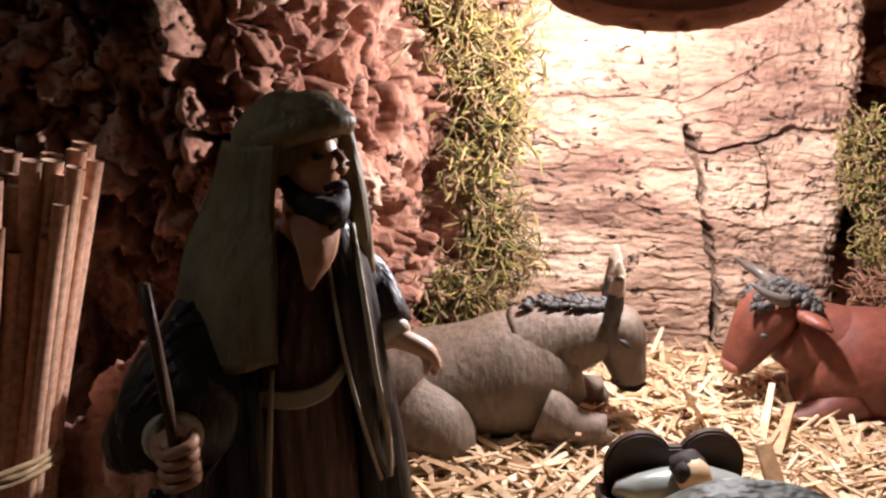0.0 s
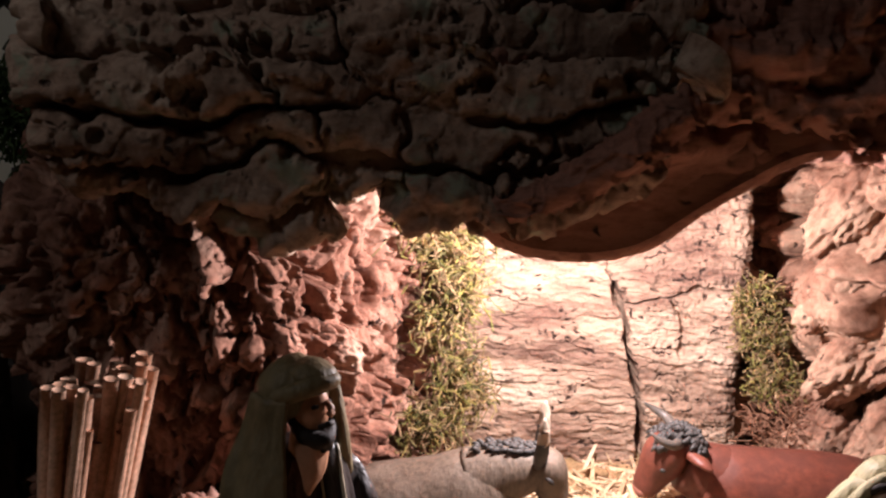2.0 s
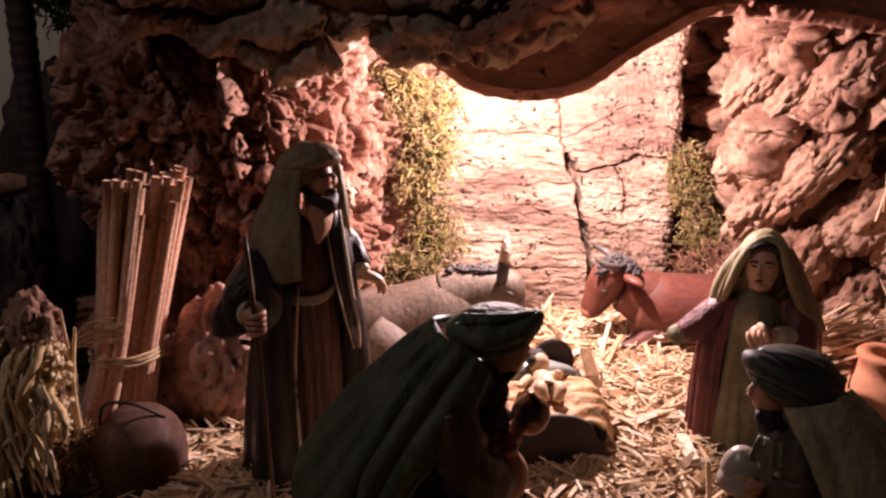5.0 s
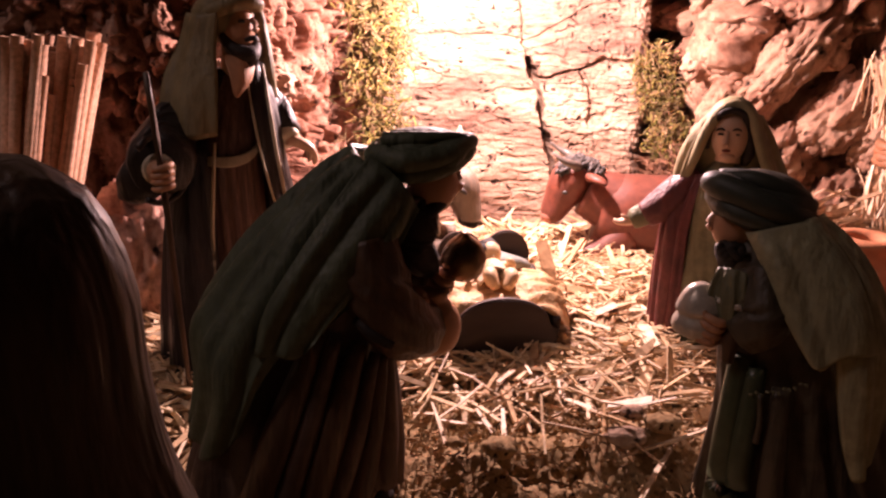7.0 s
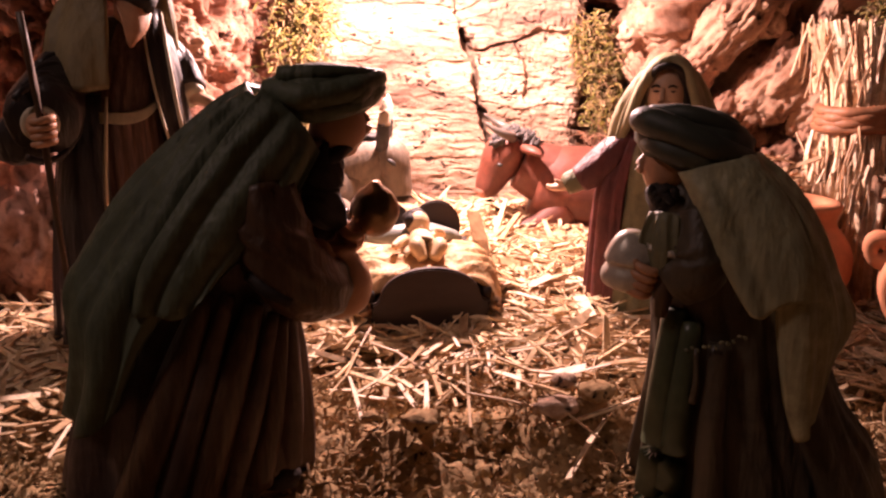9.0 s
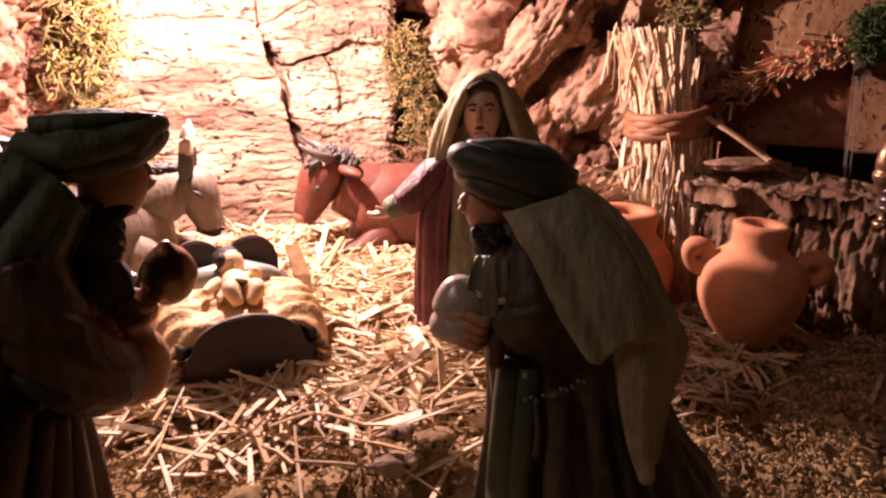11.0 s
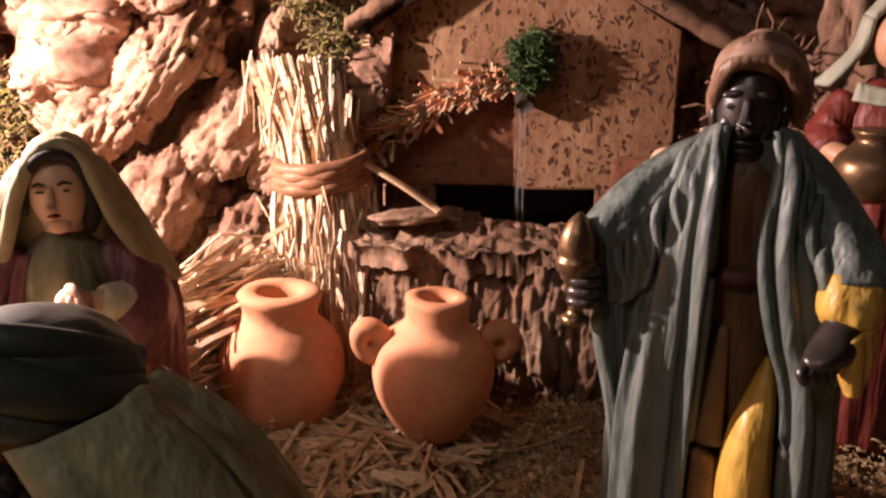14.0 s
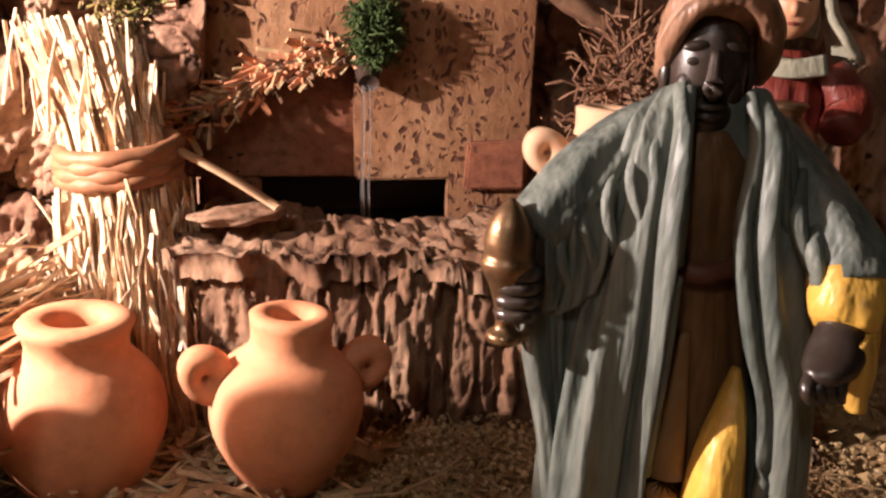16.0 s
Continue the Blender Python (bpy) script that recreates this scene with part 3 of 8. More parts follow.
def table():
    top = base("table", pose(0.1, 0.1, -0.78), "dark wooden table that carries the scene", "table")
    bm = bmesh.new()
    box(bm, (-0.6, -0.5, 0.735), (0.6, 0.48, 0.768), 0.004)
    part("tabletop", bm, TABLE, top, soft=False)
    for x in (-0.55, 0.55):
        for y in (-0.45, 0.43):
            bm = bmesh.new()
            box(bm, (x - 0.03, y - 0.03, 0), (x + 0.03, y + 0.03, 0.733), 0.003)
            part("leg", bm, TABLE, top, soft=False)


table()


# ---- figure helpers ----
def mm(rows):
    """Rows of millimetres as metres."""
    return [tuple(c * 0.001 for c in q) for q in rows]


def spline(points, n):
    return polyline(points, np.linspace(0, 1, n))


def sweep(bm, points, slot=0, seg=22, steps=20, folds=0, amp=0.0, seed=0, upright=True, sharp=1.0, close=True):
    """A body along rows of (x, y, z, rx, ry): upright ones have level rings, the rest turn with their line. folds: pleats round it."""
    p = spline(points, steps)
    rings = []
    for i in range(steps):
        c, rx, ry = Vector(p[i, :3]), max(p[i, 3], 1e-5), max(p[i, 4], 1e-5)
        if upright:
            side, out = Vector((1, 0, 0)), Vector((0, 1, 0))
        else:
            way = Vector(p[min(i + 1, steps - 1), :3] - p[max(i - 1, 0), :3]).normalized()
            side = way.cross(Vector((0, 0, 1)))
            side = side.normalized() if side.length > 0.05 else Vector((1, 0, 0))
            out = side.cross(way).normalized()
        ring = []
        for k in range(seg):
            a = 2 * math.pi * k / seg
            r = 1.0
            if folds:
                wave = math.sin(folds * a + 0.9 * math.sin(2 * a + seed) + 0.5 * math.sin(7.0 * i / steps + seed))
                r += amp * (abs(wave) ** sharp) * (1 if wave > 0 else -1) * (0.4 + 0.6 * (1 - i / steps))
            ring.append(bm.verts.new(c + side * (rx * r * math.cos(a)) + out * (ry * r * math.sin(a))))
        rings.append(ring)
    for a, b in zip(rings, rings[1:]):
        for k in range(seg):
            bm.faces.new((a[k], a[(k + 1) % seg], b[(k + 1) % seg], b[k])).material_index = slot
    if close:
        for ring, at in ((rings[0], p[0]), (rings[-1], p[-1])):
            mid = bm.verts.new(Vector(at[:3]))
            for k in range(seg):
                bm.faces.new((ring[k], mid, ring[(k + 1) % seg])).material_index = slot


def limb(bm, points, slot=0, seg=12, steps=12, **more):
    sweep(bm, [(*q[:3], q[3], q[4] if len(q) > 4 else q[3]) for q in points], slot, seg, steps, upright=False, **more)


bark_tongue()


def blob(bm, at, size, slot=0, turn=(0, 0, 0), wobble=0.0, seed=1):
    made = bmesh.ops.create_icosphere(bm, subdivisions=3, radius=1)["verts"]
    m = Euler([radians(a) for a in turn]).to_matrix()
    for v in made:
        w = 1 + wobble * noise.noise(v.co * 2.2 + Vector((seed, 0, 0)))
        v.co = Vector(at) + m @ Vector((v.co.x * size[0] * w, v.co.y * size[1] * w, v.co.z * size[2] * w))
        for f in v.link_faces:
            f.material_index = slot


def cloth(bm, rows, slot=0, thick=0.0012, nu=14, nv=14, ripple=0.0, waves=5, seed=0):
    """Hanging cloth through rows of points (each row the same number), with thickness."""
    g = np.stack([spline(r, nu) for r in rows])
    g = np.stack([polyline(g[:, k], np.linspace(0, 1, nv)) for k in range(nu)], 1)
    n = np.cross(np.gradient(g, axis=0), np.gradient(g, axis=1))
    n /= np.linalg.norm(n, axis=-1, keepdims=True) + 1e-12
    u, v = np.meshgrid(np.linspace(0, 1, nv), np.linspace(0, 1, nu), indexing="ij")
    g = g + n * (ripple * np.sin(waves * 2 * math.pi * v + seed + 1.4 * np.sin(3 * u + seed)) * (0.3 + 0.7 * u))[..., None]
    front = [[bm.verts.new(g[i, j] + n[i, j] * thick / 2) for j in range(nu)] for i in range(nv)]
    back = [[bm.verts.new(g[i, j] - n[i, j] * thick / 2) for j in range(nu)] for i in range(nv)]

    def quad(*vs):
        bm.faces.new(vs).material_index = slot

    for i in range(nv - 1):
        for j in range(nu - 1):
            quad(front[i][j], front[i][j + 1], front[i + 1][j + 1], front[i + 1][j])
            quad(back[i][j], back[i + 1][j], back[i + 1][j + 1], back[i][j + 1])
    for i in range(nv - 1):
        quad(front[i][0], front[i + 1][0], back[i + 1][0], back[i][0])
        quad(front[i][-1], back[i][-1], back[i + 1][-1], front[i + 1][-1])
    for j in range(nu - 1):
        quad(front[0][j], back[0][j], back[0][j + 1], front[0][j + 1])
        quad(front[-1][j], front[-1][j + 1], back[-1][j + 1], back[-1][j])


def robe(bm, rows, slot=0, ridges=9, high=0.12, wide=0.16, seg=110, steps=46, seed=1, start=0.0, drift=0.5):
    """A carved garment over level rings of (x, y, z, rx, ry) in millimetres, with uneven soft ridges that run down it."""
    p = spline(mm(rows), steps)
    rnd = random.Random(seed)
    a = np.linspace(0, 2 * math.pi, seg, endpoint=False)[None]
    s = np.linspace(0, 1, steps)[:, None]
    swell = np.zeros((steps, seg))
    for k in range(ridges):
        mid = 2 * math.pi * (k + rnd.uniform(-0.35, 0.35)) / ridges + rnd.gauss(0, drift) * (s - 0.5) + 0.12 * np.sin(5 * s + rnd.uniform(0, 6))
        size = wide * rnd.uniform(0.7, 1.5) * (0.8 + 0.5 * (1 - s))
        off = np.angle(np.exp(1j * (a - mid)))
        reach = smooth(0, 0.15, 1 - s - start * rnd.random()) * (0.45 + 0.55 * (1 - s))
        swell += high * rnd.uniform(0.5, 1.3) * reach * (np.exp(-((off / size) ** 2)) - 0.7 * np.exp(-(((off - 1.5 * size) / (0.55 * size)) ** 2)))
    r = 1 + swell
    x = p[:, 0:1] + p[:, 3:4] * r * np.cos(a)
    y = p[:, 1:2] + p[:, 4:5] * r * np.sin(a)
    rings = [[bm.verts.new((x[i, k], y[i, k], p[i, 2])) for k in range(seg)] for i in range(steps)]
    for lo, hi in zip(rings, rings[1:]):
        for k in range(seg):
            bm.faces.new((lo[k], lo[(k + 1) % seg], hi[(k + 1) % seg], hi[k])).material_index = slot
    for ring, at in ((rings[0], p[0]), (rings[-1], p[-1])):
        mid = bm.verts.new(Vector(at[:3]))
        for k in range(seg):
            bm.faces.new((ring[k], mid, ring[(k + 1) % seg])).material_index = slot


def mantle(bm, rows, slot=0, thick=1.8, nu=44, nv=50, ridges=6, high=1.2, wide=0.06, seed=1, fade=0.25, hem=0.0):
    """Carved hanging cloth through rows of points in millimetres, top row first, with soft ridges that run down it."""
    g = np.stack([spline(mm(r), nu) for r in rows])
    g = np.stack([polyline(g[:, k], np.linspace(0, 1, nv)) for k in range(nu)], 1)
    n = np.cross(np.gradient(g, axis=0), np.gradient(g, axis=1))
    n /= np.linalg.norm(n, axis=-1, keepdims=True) + 1e-12
    if n[..., 1].mean() > 0:
        n = -n
    rnd = random.Random(seed)
    v, u = np.meshgrid(np.linspace(0, 1, nv), np.linspace(0, 1, nu), indexing="ij")
    lift = 0 * u
    for k in range(ridges):
        mid = (k + 0.5 + rnd.uniform(-0.3, 0.3)) / ridges + rnd.gauss(0, 0.08) * (v - 0.5) + 0.02 * np.sin(6 * v + rnd.uniform(0, 6))
        size = wide * rnd.uniform(0.7, 1.4)
        reach = smooth(0, fade + 0.001, v + 0.3 * fade * rnd.random())
        lift = lift + rnd.uniform(0.6, 1.2) * reach * (np.exp(-(((u - mid) / size) ** 2)) - 0.6 * np.exp(-(((u - mid - 1.6 * size) / (0.6 * size)) ** 2)))
    g = g + n * (0.001 * high * lift * smooth(0, 0.06, u) * smooth(0, 0.06, 1 - u))[..., None]
    if hem:
        g[..., 2] += 0.001 * hem * smooth(0.8, 1, v) * np.sin(9 * u + seed)
    half = 0.0005 * thick
    front = [[bm.verts.new(g[i, j] + n[i, j] * half) for j in range(nu)] for i in range(nv)]
    back = [[bm.verts.new(g[i, j] - n[i, j] * half) for j in range(nu)] for i in range(nv)]

    def quad(*vs):
        bm.faces.new(vs).material_index = slot

    for i in range(nv - 1):
        for j in range(nu - 1):
            quad(front[i][j], front[i][j + 1], front[i + 1][j + 1], front[i + 1][j])
            quad(back[i][j], back[i + 1][j], back[i + 1][j + 1], back[i][j + 1])
        quad(front[i][0], front[i + 1][0], back[i + 1][0], back[i][0])
        quad(front[i][-1], back[i][-1], back[i + 1][-1], front[i + 1][-1])
    for j in range(nu - 1):
        quad(front[0][j], back[0][j], back[0][j + 1], front[0][j + 1])
        quad(front[-1][j], front[-1][j + 1], back[-1][j + 1], back[-1][j])


def fist(bm, at, turn, slot, size=1.0):
    """A closed hand: palm with four bent fingers and a thumb."""
    m = Matrix.Translation(Vector(at) * 0.001) @ Euler([radians(a) for a in turn]).to_matrix().to_4x4() @ Matrix.Scale(size, 4)
    old = len(bm.verts)
    blob(bm, (0, 0, 0), (0.0042, 0.0030, 0.0044), slot)
    for k in range(4):
        z = 0.0034 - 0.0023 * k
        limb(bm, mm([(3.4, -0.6, z * 1000, 1.2), (3.0, -3.4, z * 1000, 1.3), (-0.6, -4.2, z * 1000 - 0.2, 1.2), (-2.4, -2.6, z * 1000 - 0.2, 0.8)]), slot, 8, 10)
    limb(bm, mm([(-3.6, 0.4, 1.0, 1.5), (-3.6, -2.8, 2.6, 1.3), (-1.0, -4.6, 4.0, 0.8)]), slot, 8, 8)
    for v in list(bm.verts)[old:]:
        v.co = m @ v.co


def statue(name, bm, materials, place, label):
    bmesh.ops.recalc_face_normals(bm, faces=bm.faces)
    ob = part(name, bm, materials)
    ob.matrix_world = place
    return tagged(ob, label, "figurine")


SKIN = paint("painted_flesh", (0.52, 0.27, 0.15), 0.45, 0.12, 300)
PALE_SKIN = paint("pale_painted_flesh", (0.66, 0.42, 0.28), 0.45, 0.1, 300)
DARK_SKIN = paint("black_painted_flesh", (0.035, 0.024, 0.018), 0.32, 0.3, 300, spec=0.6)
KHAKI = paint("khaki_cloth_paint", (0.18, 0.132, 0.058), 0.65, 0.25, 240, second=(0.26, 0.20, 0.10), drape=0.0022)
OLIVE = paint("olive_cloth_paint", (0.36, 0.335, 0.19), 0.6, 0.3, 240, second=(0.27, 0.26, 0.155), drape=0.0022)
DARK_GREEN = paint("dark_green_cloth_paint", (0.088, 0.106, 0.062), 0.6, 0.3, 240, drape=0.0022)
BLACK_COAT = paint("black_brown_cloth_paint", (0.016, 0.012, 0.011), 0.42, 0.35, 260, second=(0.03, 0.022, 0.02), drape=0.0022)
BROWN_ROBE = paint("striped_brown_cloth_paint", (0.16, 0.085, 0.06), 0.5, 0.5, 420, second=(0.085, 0.045, 0.034), stretch=(3, 3, 0.3), drape=0.0022)
WINE = paint("wine_red_cloth_paint", (0.17, 0.05, 0.045), 0.5, 0.3, 240, second=(0.10, 0.035, 0.035), drape=0.0022)
RED = paint("red_cloth_paint", (0.17, 0.03, 0.02), 0.45, 0.25, 240, drape=0.0022)
SAGE = paint("sage_cloth_paint", (0.185, 0.175, 0.095), 0.55, 0.3, 240, drape=0.0022)
CREAM = paint("cream_paint", (0.58, 0.50, 0.36), 0.55, 0.12, 240, second=(0.5, 0.42, 0.28), drape=0.0022)
BLUE_GREY = paint("blue_grey_cloth_paint", (0.092, 0.108, 0.094), 0.5, 0.45, 260, second=(0.165, 0.178, 0.152), stretch=(2, 2, 0.5), drape=0.0022)
OCHRE = paint("ochre_cloth_paint", (0.62, 0.37, 0.06), 0.42, 0.2, 220, second=(0.5, 0.28, 0.05), drape=0.0022)
UMBER = paint("umber_cloth_paint", (0.085, 0.045, 0.022), 0.45, 0.4, 300, stretch=(2, 2, 0.4), drape=0.0022)
TURBAN = paint("brown_turban_paint", (0.20, 0.105, 0.06), 0.5, 0.35, 260, second=(0.28, 0.165, 0.10), drape=0.0022)
HAIR = paint("dark_hair_paint", (0.022, 0.014, 0.010), 0.7, 0.3, 500, 0.0006)
GILT = paint("tarnished_gilt", (0.26, 0.16, 0.08), 0.34, 0.3, 300, metal=0.8, second=(0.17, 0.10, 0.055))
SILVER = paint("silvery_paint", (0.58, 0.52, 0.43), 0.36, 0.3, 300, metal=0.2)
DONKEY = paint("grey_donkey_paint", (0.135, 0.10, 0.07), 0.6, 0.4, 420, 0.0011, (0.18, 0.138, 0.10), stretch=(1, 1, 0.35))
MANE = paint("dark_mane_paint", (0.05, 0.045, 0.04), 0.5, 0.5, 500, 0.0006)
OX = paint("red_brown_ox_paint", (0.145, 0.044, 0.025), 0.55, 0.3, 260, 0.0005, (0.105, 0.034, 0.021))


# ---- the holy family ----
def bearded_man():
    bm = bmesh.new()
    # long coat, robe in front
    sweep(bm, [(-0.002, 0.004, -0.004, 0.0275, 0.0165), (-0.001, 0.004, 0.03, 0.0262, 0.0155), (0.0, 0.004, 0.06, 0.0235, 0.0140), (0.001, 0.004, 0.085, 0.0195, 0.0125), (0.003, 0.003, 0.104, 0.0165, 0.0105), (0.004, 0.002, 0.116, 0.008, 0.0075)], 1, 48, 34, 9, 0.06, 1)
    sweep(bm, [(-0.001, -0.005, -0.004, 0.0140, 0.0130), (-0.001, -0.005, 0.03, 0.0130, 0.0120), (-0.001, -0.0045, 0.06, 0.0122, 0.0108), (-0.001, -0.004, 0.084, 0.0118, 0.0102), (0.002, -0.003, 0.1, 0.0105, 0.009), (0.004, -0.002, 0.114, 0.006, 0.006)], 2, 72, 34, 19, 0.07, 2)
    # open coat flap over the breast with a pale border
    cloth(bm, [[(0.0060, -0.0085, 0.1185), (0.0095, -0.0085, 0.1185), (0.0130, -0.0045, 0.1175)], [(0.0050, -0.0132, 0.105), (0.0098, -0.0132, 0.1045), (0.0152, -0.008, 0.104)], [(0.0062, -0.0158, 0.088), (0.0112, -0.0155, 0.0875), (0.0168, -0.0095, 0.087)], [(0.0090, -0.0165, 0.072), (0.0130, -0.0160, 0.071), (0.0180, -0.0100, 0.072)], [(0.0125, -0.0158, 0.0615), (0.0145, -0.0150, 0.0600), (0.0175, -0.0112, 0.0630)]], 1, 0.0022, 16, 26, 0.0007, 2)
    limb(bm, [(0.0118, -0.0085, 0.1175, 0.0006), (0.0108, -0.0150, 0.103, 0.0007), (0.0118, -0.0176, 0.086, 0.0007), (0.0142, -0.0175, 0.070, 0.0007), (0.0150, -0.0162, 0.0605, 0.0006)], 5, 8, 20)
    limb(bm, [(0.0045, -0.0118, 0.1125, 0.0004), (0.0045, -0.0150, 0.101, 0.0005), (0.0058, -0.0178, 0.086, 0.0005), (0.0088, -0.0185, 0.072, 0.0005), (0.0122, -0.0172, 0.0610, 0.0005)], 5, 8, 20)
    # the other coat front with its border, down to the feet
    sweep(bm, [(-0.0185, -0.007, -0.004, 0.0105, 0.0115), (-0.0182, -0.007, 0.03, 0.0098, 0.0105), (-0.0172, -0.006, 0.06, 0.0088, 0.0090), (-0.0140, -0.004, 0.092, 0.006, 0.0065)], 1, 28, 20, 5, 0.09, 3)
    sweep(bm, [(0.0165, -0.005, -0.004, 0.0095, 0.0125), (0.0165, -0.005, 0.03, 0.0088, 0.0112), (0.0160, -0.0045, 0.06, 0.0078, 0.0098), (0.0140, -0.003, 0.095, 0.005, 0.0065)], 1, 28, 20, 5, 0.09, 6)
    limb(bm, [(-0.0100, -0.0150, 0.092, 0.0005), (-0.0125, -0.0165, 0.075, 0.0007), (-0.0142, -0.0172, 0.056, 0.0007), (-0.0142, -0.0185, 0.028, 0.0007), (-0.0140, -0.0190, 0.002, 0.0006)], 5, 8, 20)
    # staff arm: wide bell sleeve with ring-like folds, pale cuff, fist
    limb(bm, [(-0.010, 0.001, 0.108, 0.0065, 0.0065), (-0.0185, -0.001, 0.0985, 0.0085, 0.0085), (-0.0255, -0.008, 0.0905, 0.0108, 0.0112), (-0.0290, -0.0155, 0.0865, 0.0112, 0.0112), (-0.0300, -0.0185, 0.0855, 0.0098, 0.0098)], 1, 26, 22, folds=5, amp=0.05)
    for k in range(4):
        c = Vector((-0.0205, -0.004, 0.0960)).lerp(Vector((-0.0302, -0.0185, 0.0856)), k / 3)
        r = 0.0088 + 0.0009 * k
        limb(bm, [(c.x + r * math.cos(a) * 0.92, c.y + 0.35 * r * math.cos(a), c.z + r * math.sin(a), 0.0011) for a in np.linspace(-2.2, 2.4, 12)], 1, 8, 26)
    limb(bm, [(-0.0245, -0.006, 0.088, 0.008, 0.009), (-0.0320, -0.004, 0.0805, 0.0082, 0.0085), (-0.0375, -0.002, 0.0755, 0.0050, 0.006), (-0.0405, -0.001, 0.0735, 0.001)], 1, 18, 16, folds=4, amp=0.1)
    limb(bm, [(-0.0302, -0.0165, 0.0857, 0.0052), (-0.0314, -0.0200, 0.0857, 0.0055), (-0.0317, -0.0210, 0.0857, 0.0046)], 5, 18, 8)
    limb(bm, [(-0.0312, -0.019, 0.0857, 0.0036), (-0.0322, -0.0235, 0.0857, 0.0040), (-0.0325, -0.0262, 0.0850, 0.0028)], 0, 14, 8)
    for k in range(4):
        limb(bm, [(-0.0290, -0.0245, 0.0885 - 0.0022 * k, 0.0011), (-0.0302, -0.0285, 0.0882 - 0.0022 * k, 0.0012), (-0.0345, -0.0282, 0.0874 - 0.0022 * k, 0.0010), (-0.0352, -0.0250, 0.0872 - 0.0022 * k, 0.0007)], 0, 8, 10)
    limb(bm, [(-0.0345, -0.0262, 0.118, 0.0010), (-0.0325, -0.0264, 0.086, 0.0011), (-0.0295, -0.0270, 0.0, 0.0009)], 6, 8)
    # other arm, small hand bent down out of a pale cuff
    limb(bm, [(0.0130, 0.001, 0.1065, 0.0062), (0.0185, 0.0, 0.0995, 0.0066), (0.0205, -0.004, 0.0935, 0.0064), (0.0206, -0.0062, 0.0912, 0.0056)], 1, 20, 16, folds=5, amp=0.1)
    limb(bm, [(0.0204, -0.0055, 0.0915, 0.0049), (0.0208, -0.0085, 0.0896, 0.0046), (0.0209, -0.0092, 0.0891, 0.0036)], 5, 16, 8)
    limb(bm, [(0.0208, -0.008, 0.0898, 0.0026), (0.0240, -0.0110, 0.0884, 0.0026, 0.0022), (0.0272, -0.0125, 0.0862, 0.0028, 0.0020), (0.0290, -0.0128, 0.0825, 0.0018, 0.0014), (0.0288, -0.0125, 0.0800, 0.0006)], 7, 12, 14)
    limb(bm, [(0.0262, -0.0128, 0.0862, 0.0012), (0.0262, -0.0142, 0.0835, 0.0010), (0.0258, -0.0142, 0.0815, 0.0005)], 7, 8, 8)
    # sash rising to one side
    cloth(bm, [[(-0.0118, -0.0118, 0.0870), (-0.0055, -0.0160, 0.0868), (0.001, -0.0162, 0.0878), (0.0068, -0.0135, 0.0905)], [(-0.0120, -0.0125, 0.0835), (-0.0055, -0.0170, 0.0832), (0.001, -0.0170, 0.0845), (0.0070, -0.0140, 0.0885)]], 5, 0.0012, 18, 7)
    # bare chest, head, beard
    cloth(bm, [[(-0.0030, -0.0085, 0.1220), (0.0035, -0.0105, 0.1200), (0.0090, -0.0088, 0.1190)], [(-0.0022, -0.0122, 0.1150), (0.0018, -0.0136, 0.1135), (0.0055, -0.0126, 0.1125)], [(-0.0018, -0.0142, 0.1085), (-0.0010, -0.0146, 0.1070), (0.0, -0.0142, 0.1075)]], 0, 0.001)
    limb(bm, [(0.003, -0.002, 0.112, 0.0048), (0.004, -0.003, 0.124, 0.0045)], 0, 14, 6)
    blob(bm, (0.0048, -0.0042, 0.1300), (0.0060, 0.0066, 0.0092), 0, (0, 0, 25))
    limb(bm, [(0.0080, -0.0098, 0.1335, 0.0008), (0.0092, -0.0112, 0.1308, 0.0012), (0.0086, -0.0106, 0.1290, 0.0011)], 0, 8, 8)
    for q in (-1, 1):
        blob(bm, (0.0066 + 0.0024 * q, -0.0098 + 0.0008 * q, 0.1326), (0.0014, 0.0008, 0.0007), 3)
    limb(bm, [(-0.0012, -0.0050, 0.1280, 0.0016), (0.0014, -0.0080, 0.1232, 0.0026), (0.0062, -0.0104, 0.1212, 0.0030), (0.0096, -0.0080, 0.1230, 0.0022), (0.0106, -0.0045, 0.1275, 0.0014)], 3, 14, 20)
    blob(bm, (0.0070, -0.0104, 0.1206), (0.0027, 0.0024, 0.0036), 3, wobble=0.3)
    limb(bm, [(0.0048, -0.0110, 0.1262, 0.0007), (0.0078, -0.0122, 0.1270, 0.0010), (0.0102, -0.0098, 0.1258, 0.0006)], 3, 8, 10)
    # head cloth: cap with a brow fold, long panel over one shoulder, narrow fall on the other side
    blob(bm, (0.0030, 0.0022, 0.1345), (0.0112, 0.0112, 0.0102), 4, (0, -6, 0), 0.08)
    limb(bm, [(-0.0070, 0.002, 0.1325, 0.0022), (-0.0030, -0.0062, 0.1365, 0.0028), (0.0045, -0.0095, 0.1390, 0.0030), (0.0115, -0.0072, 0.1385, 0.0026), (0.0138, -0.001, 0.1365, 0.0020)], 4, 14, 22)
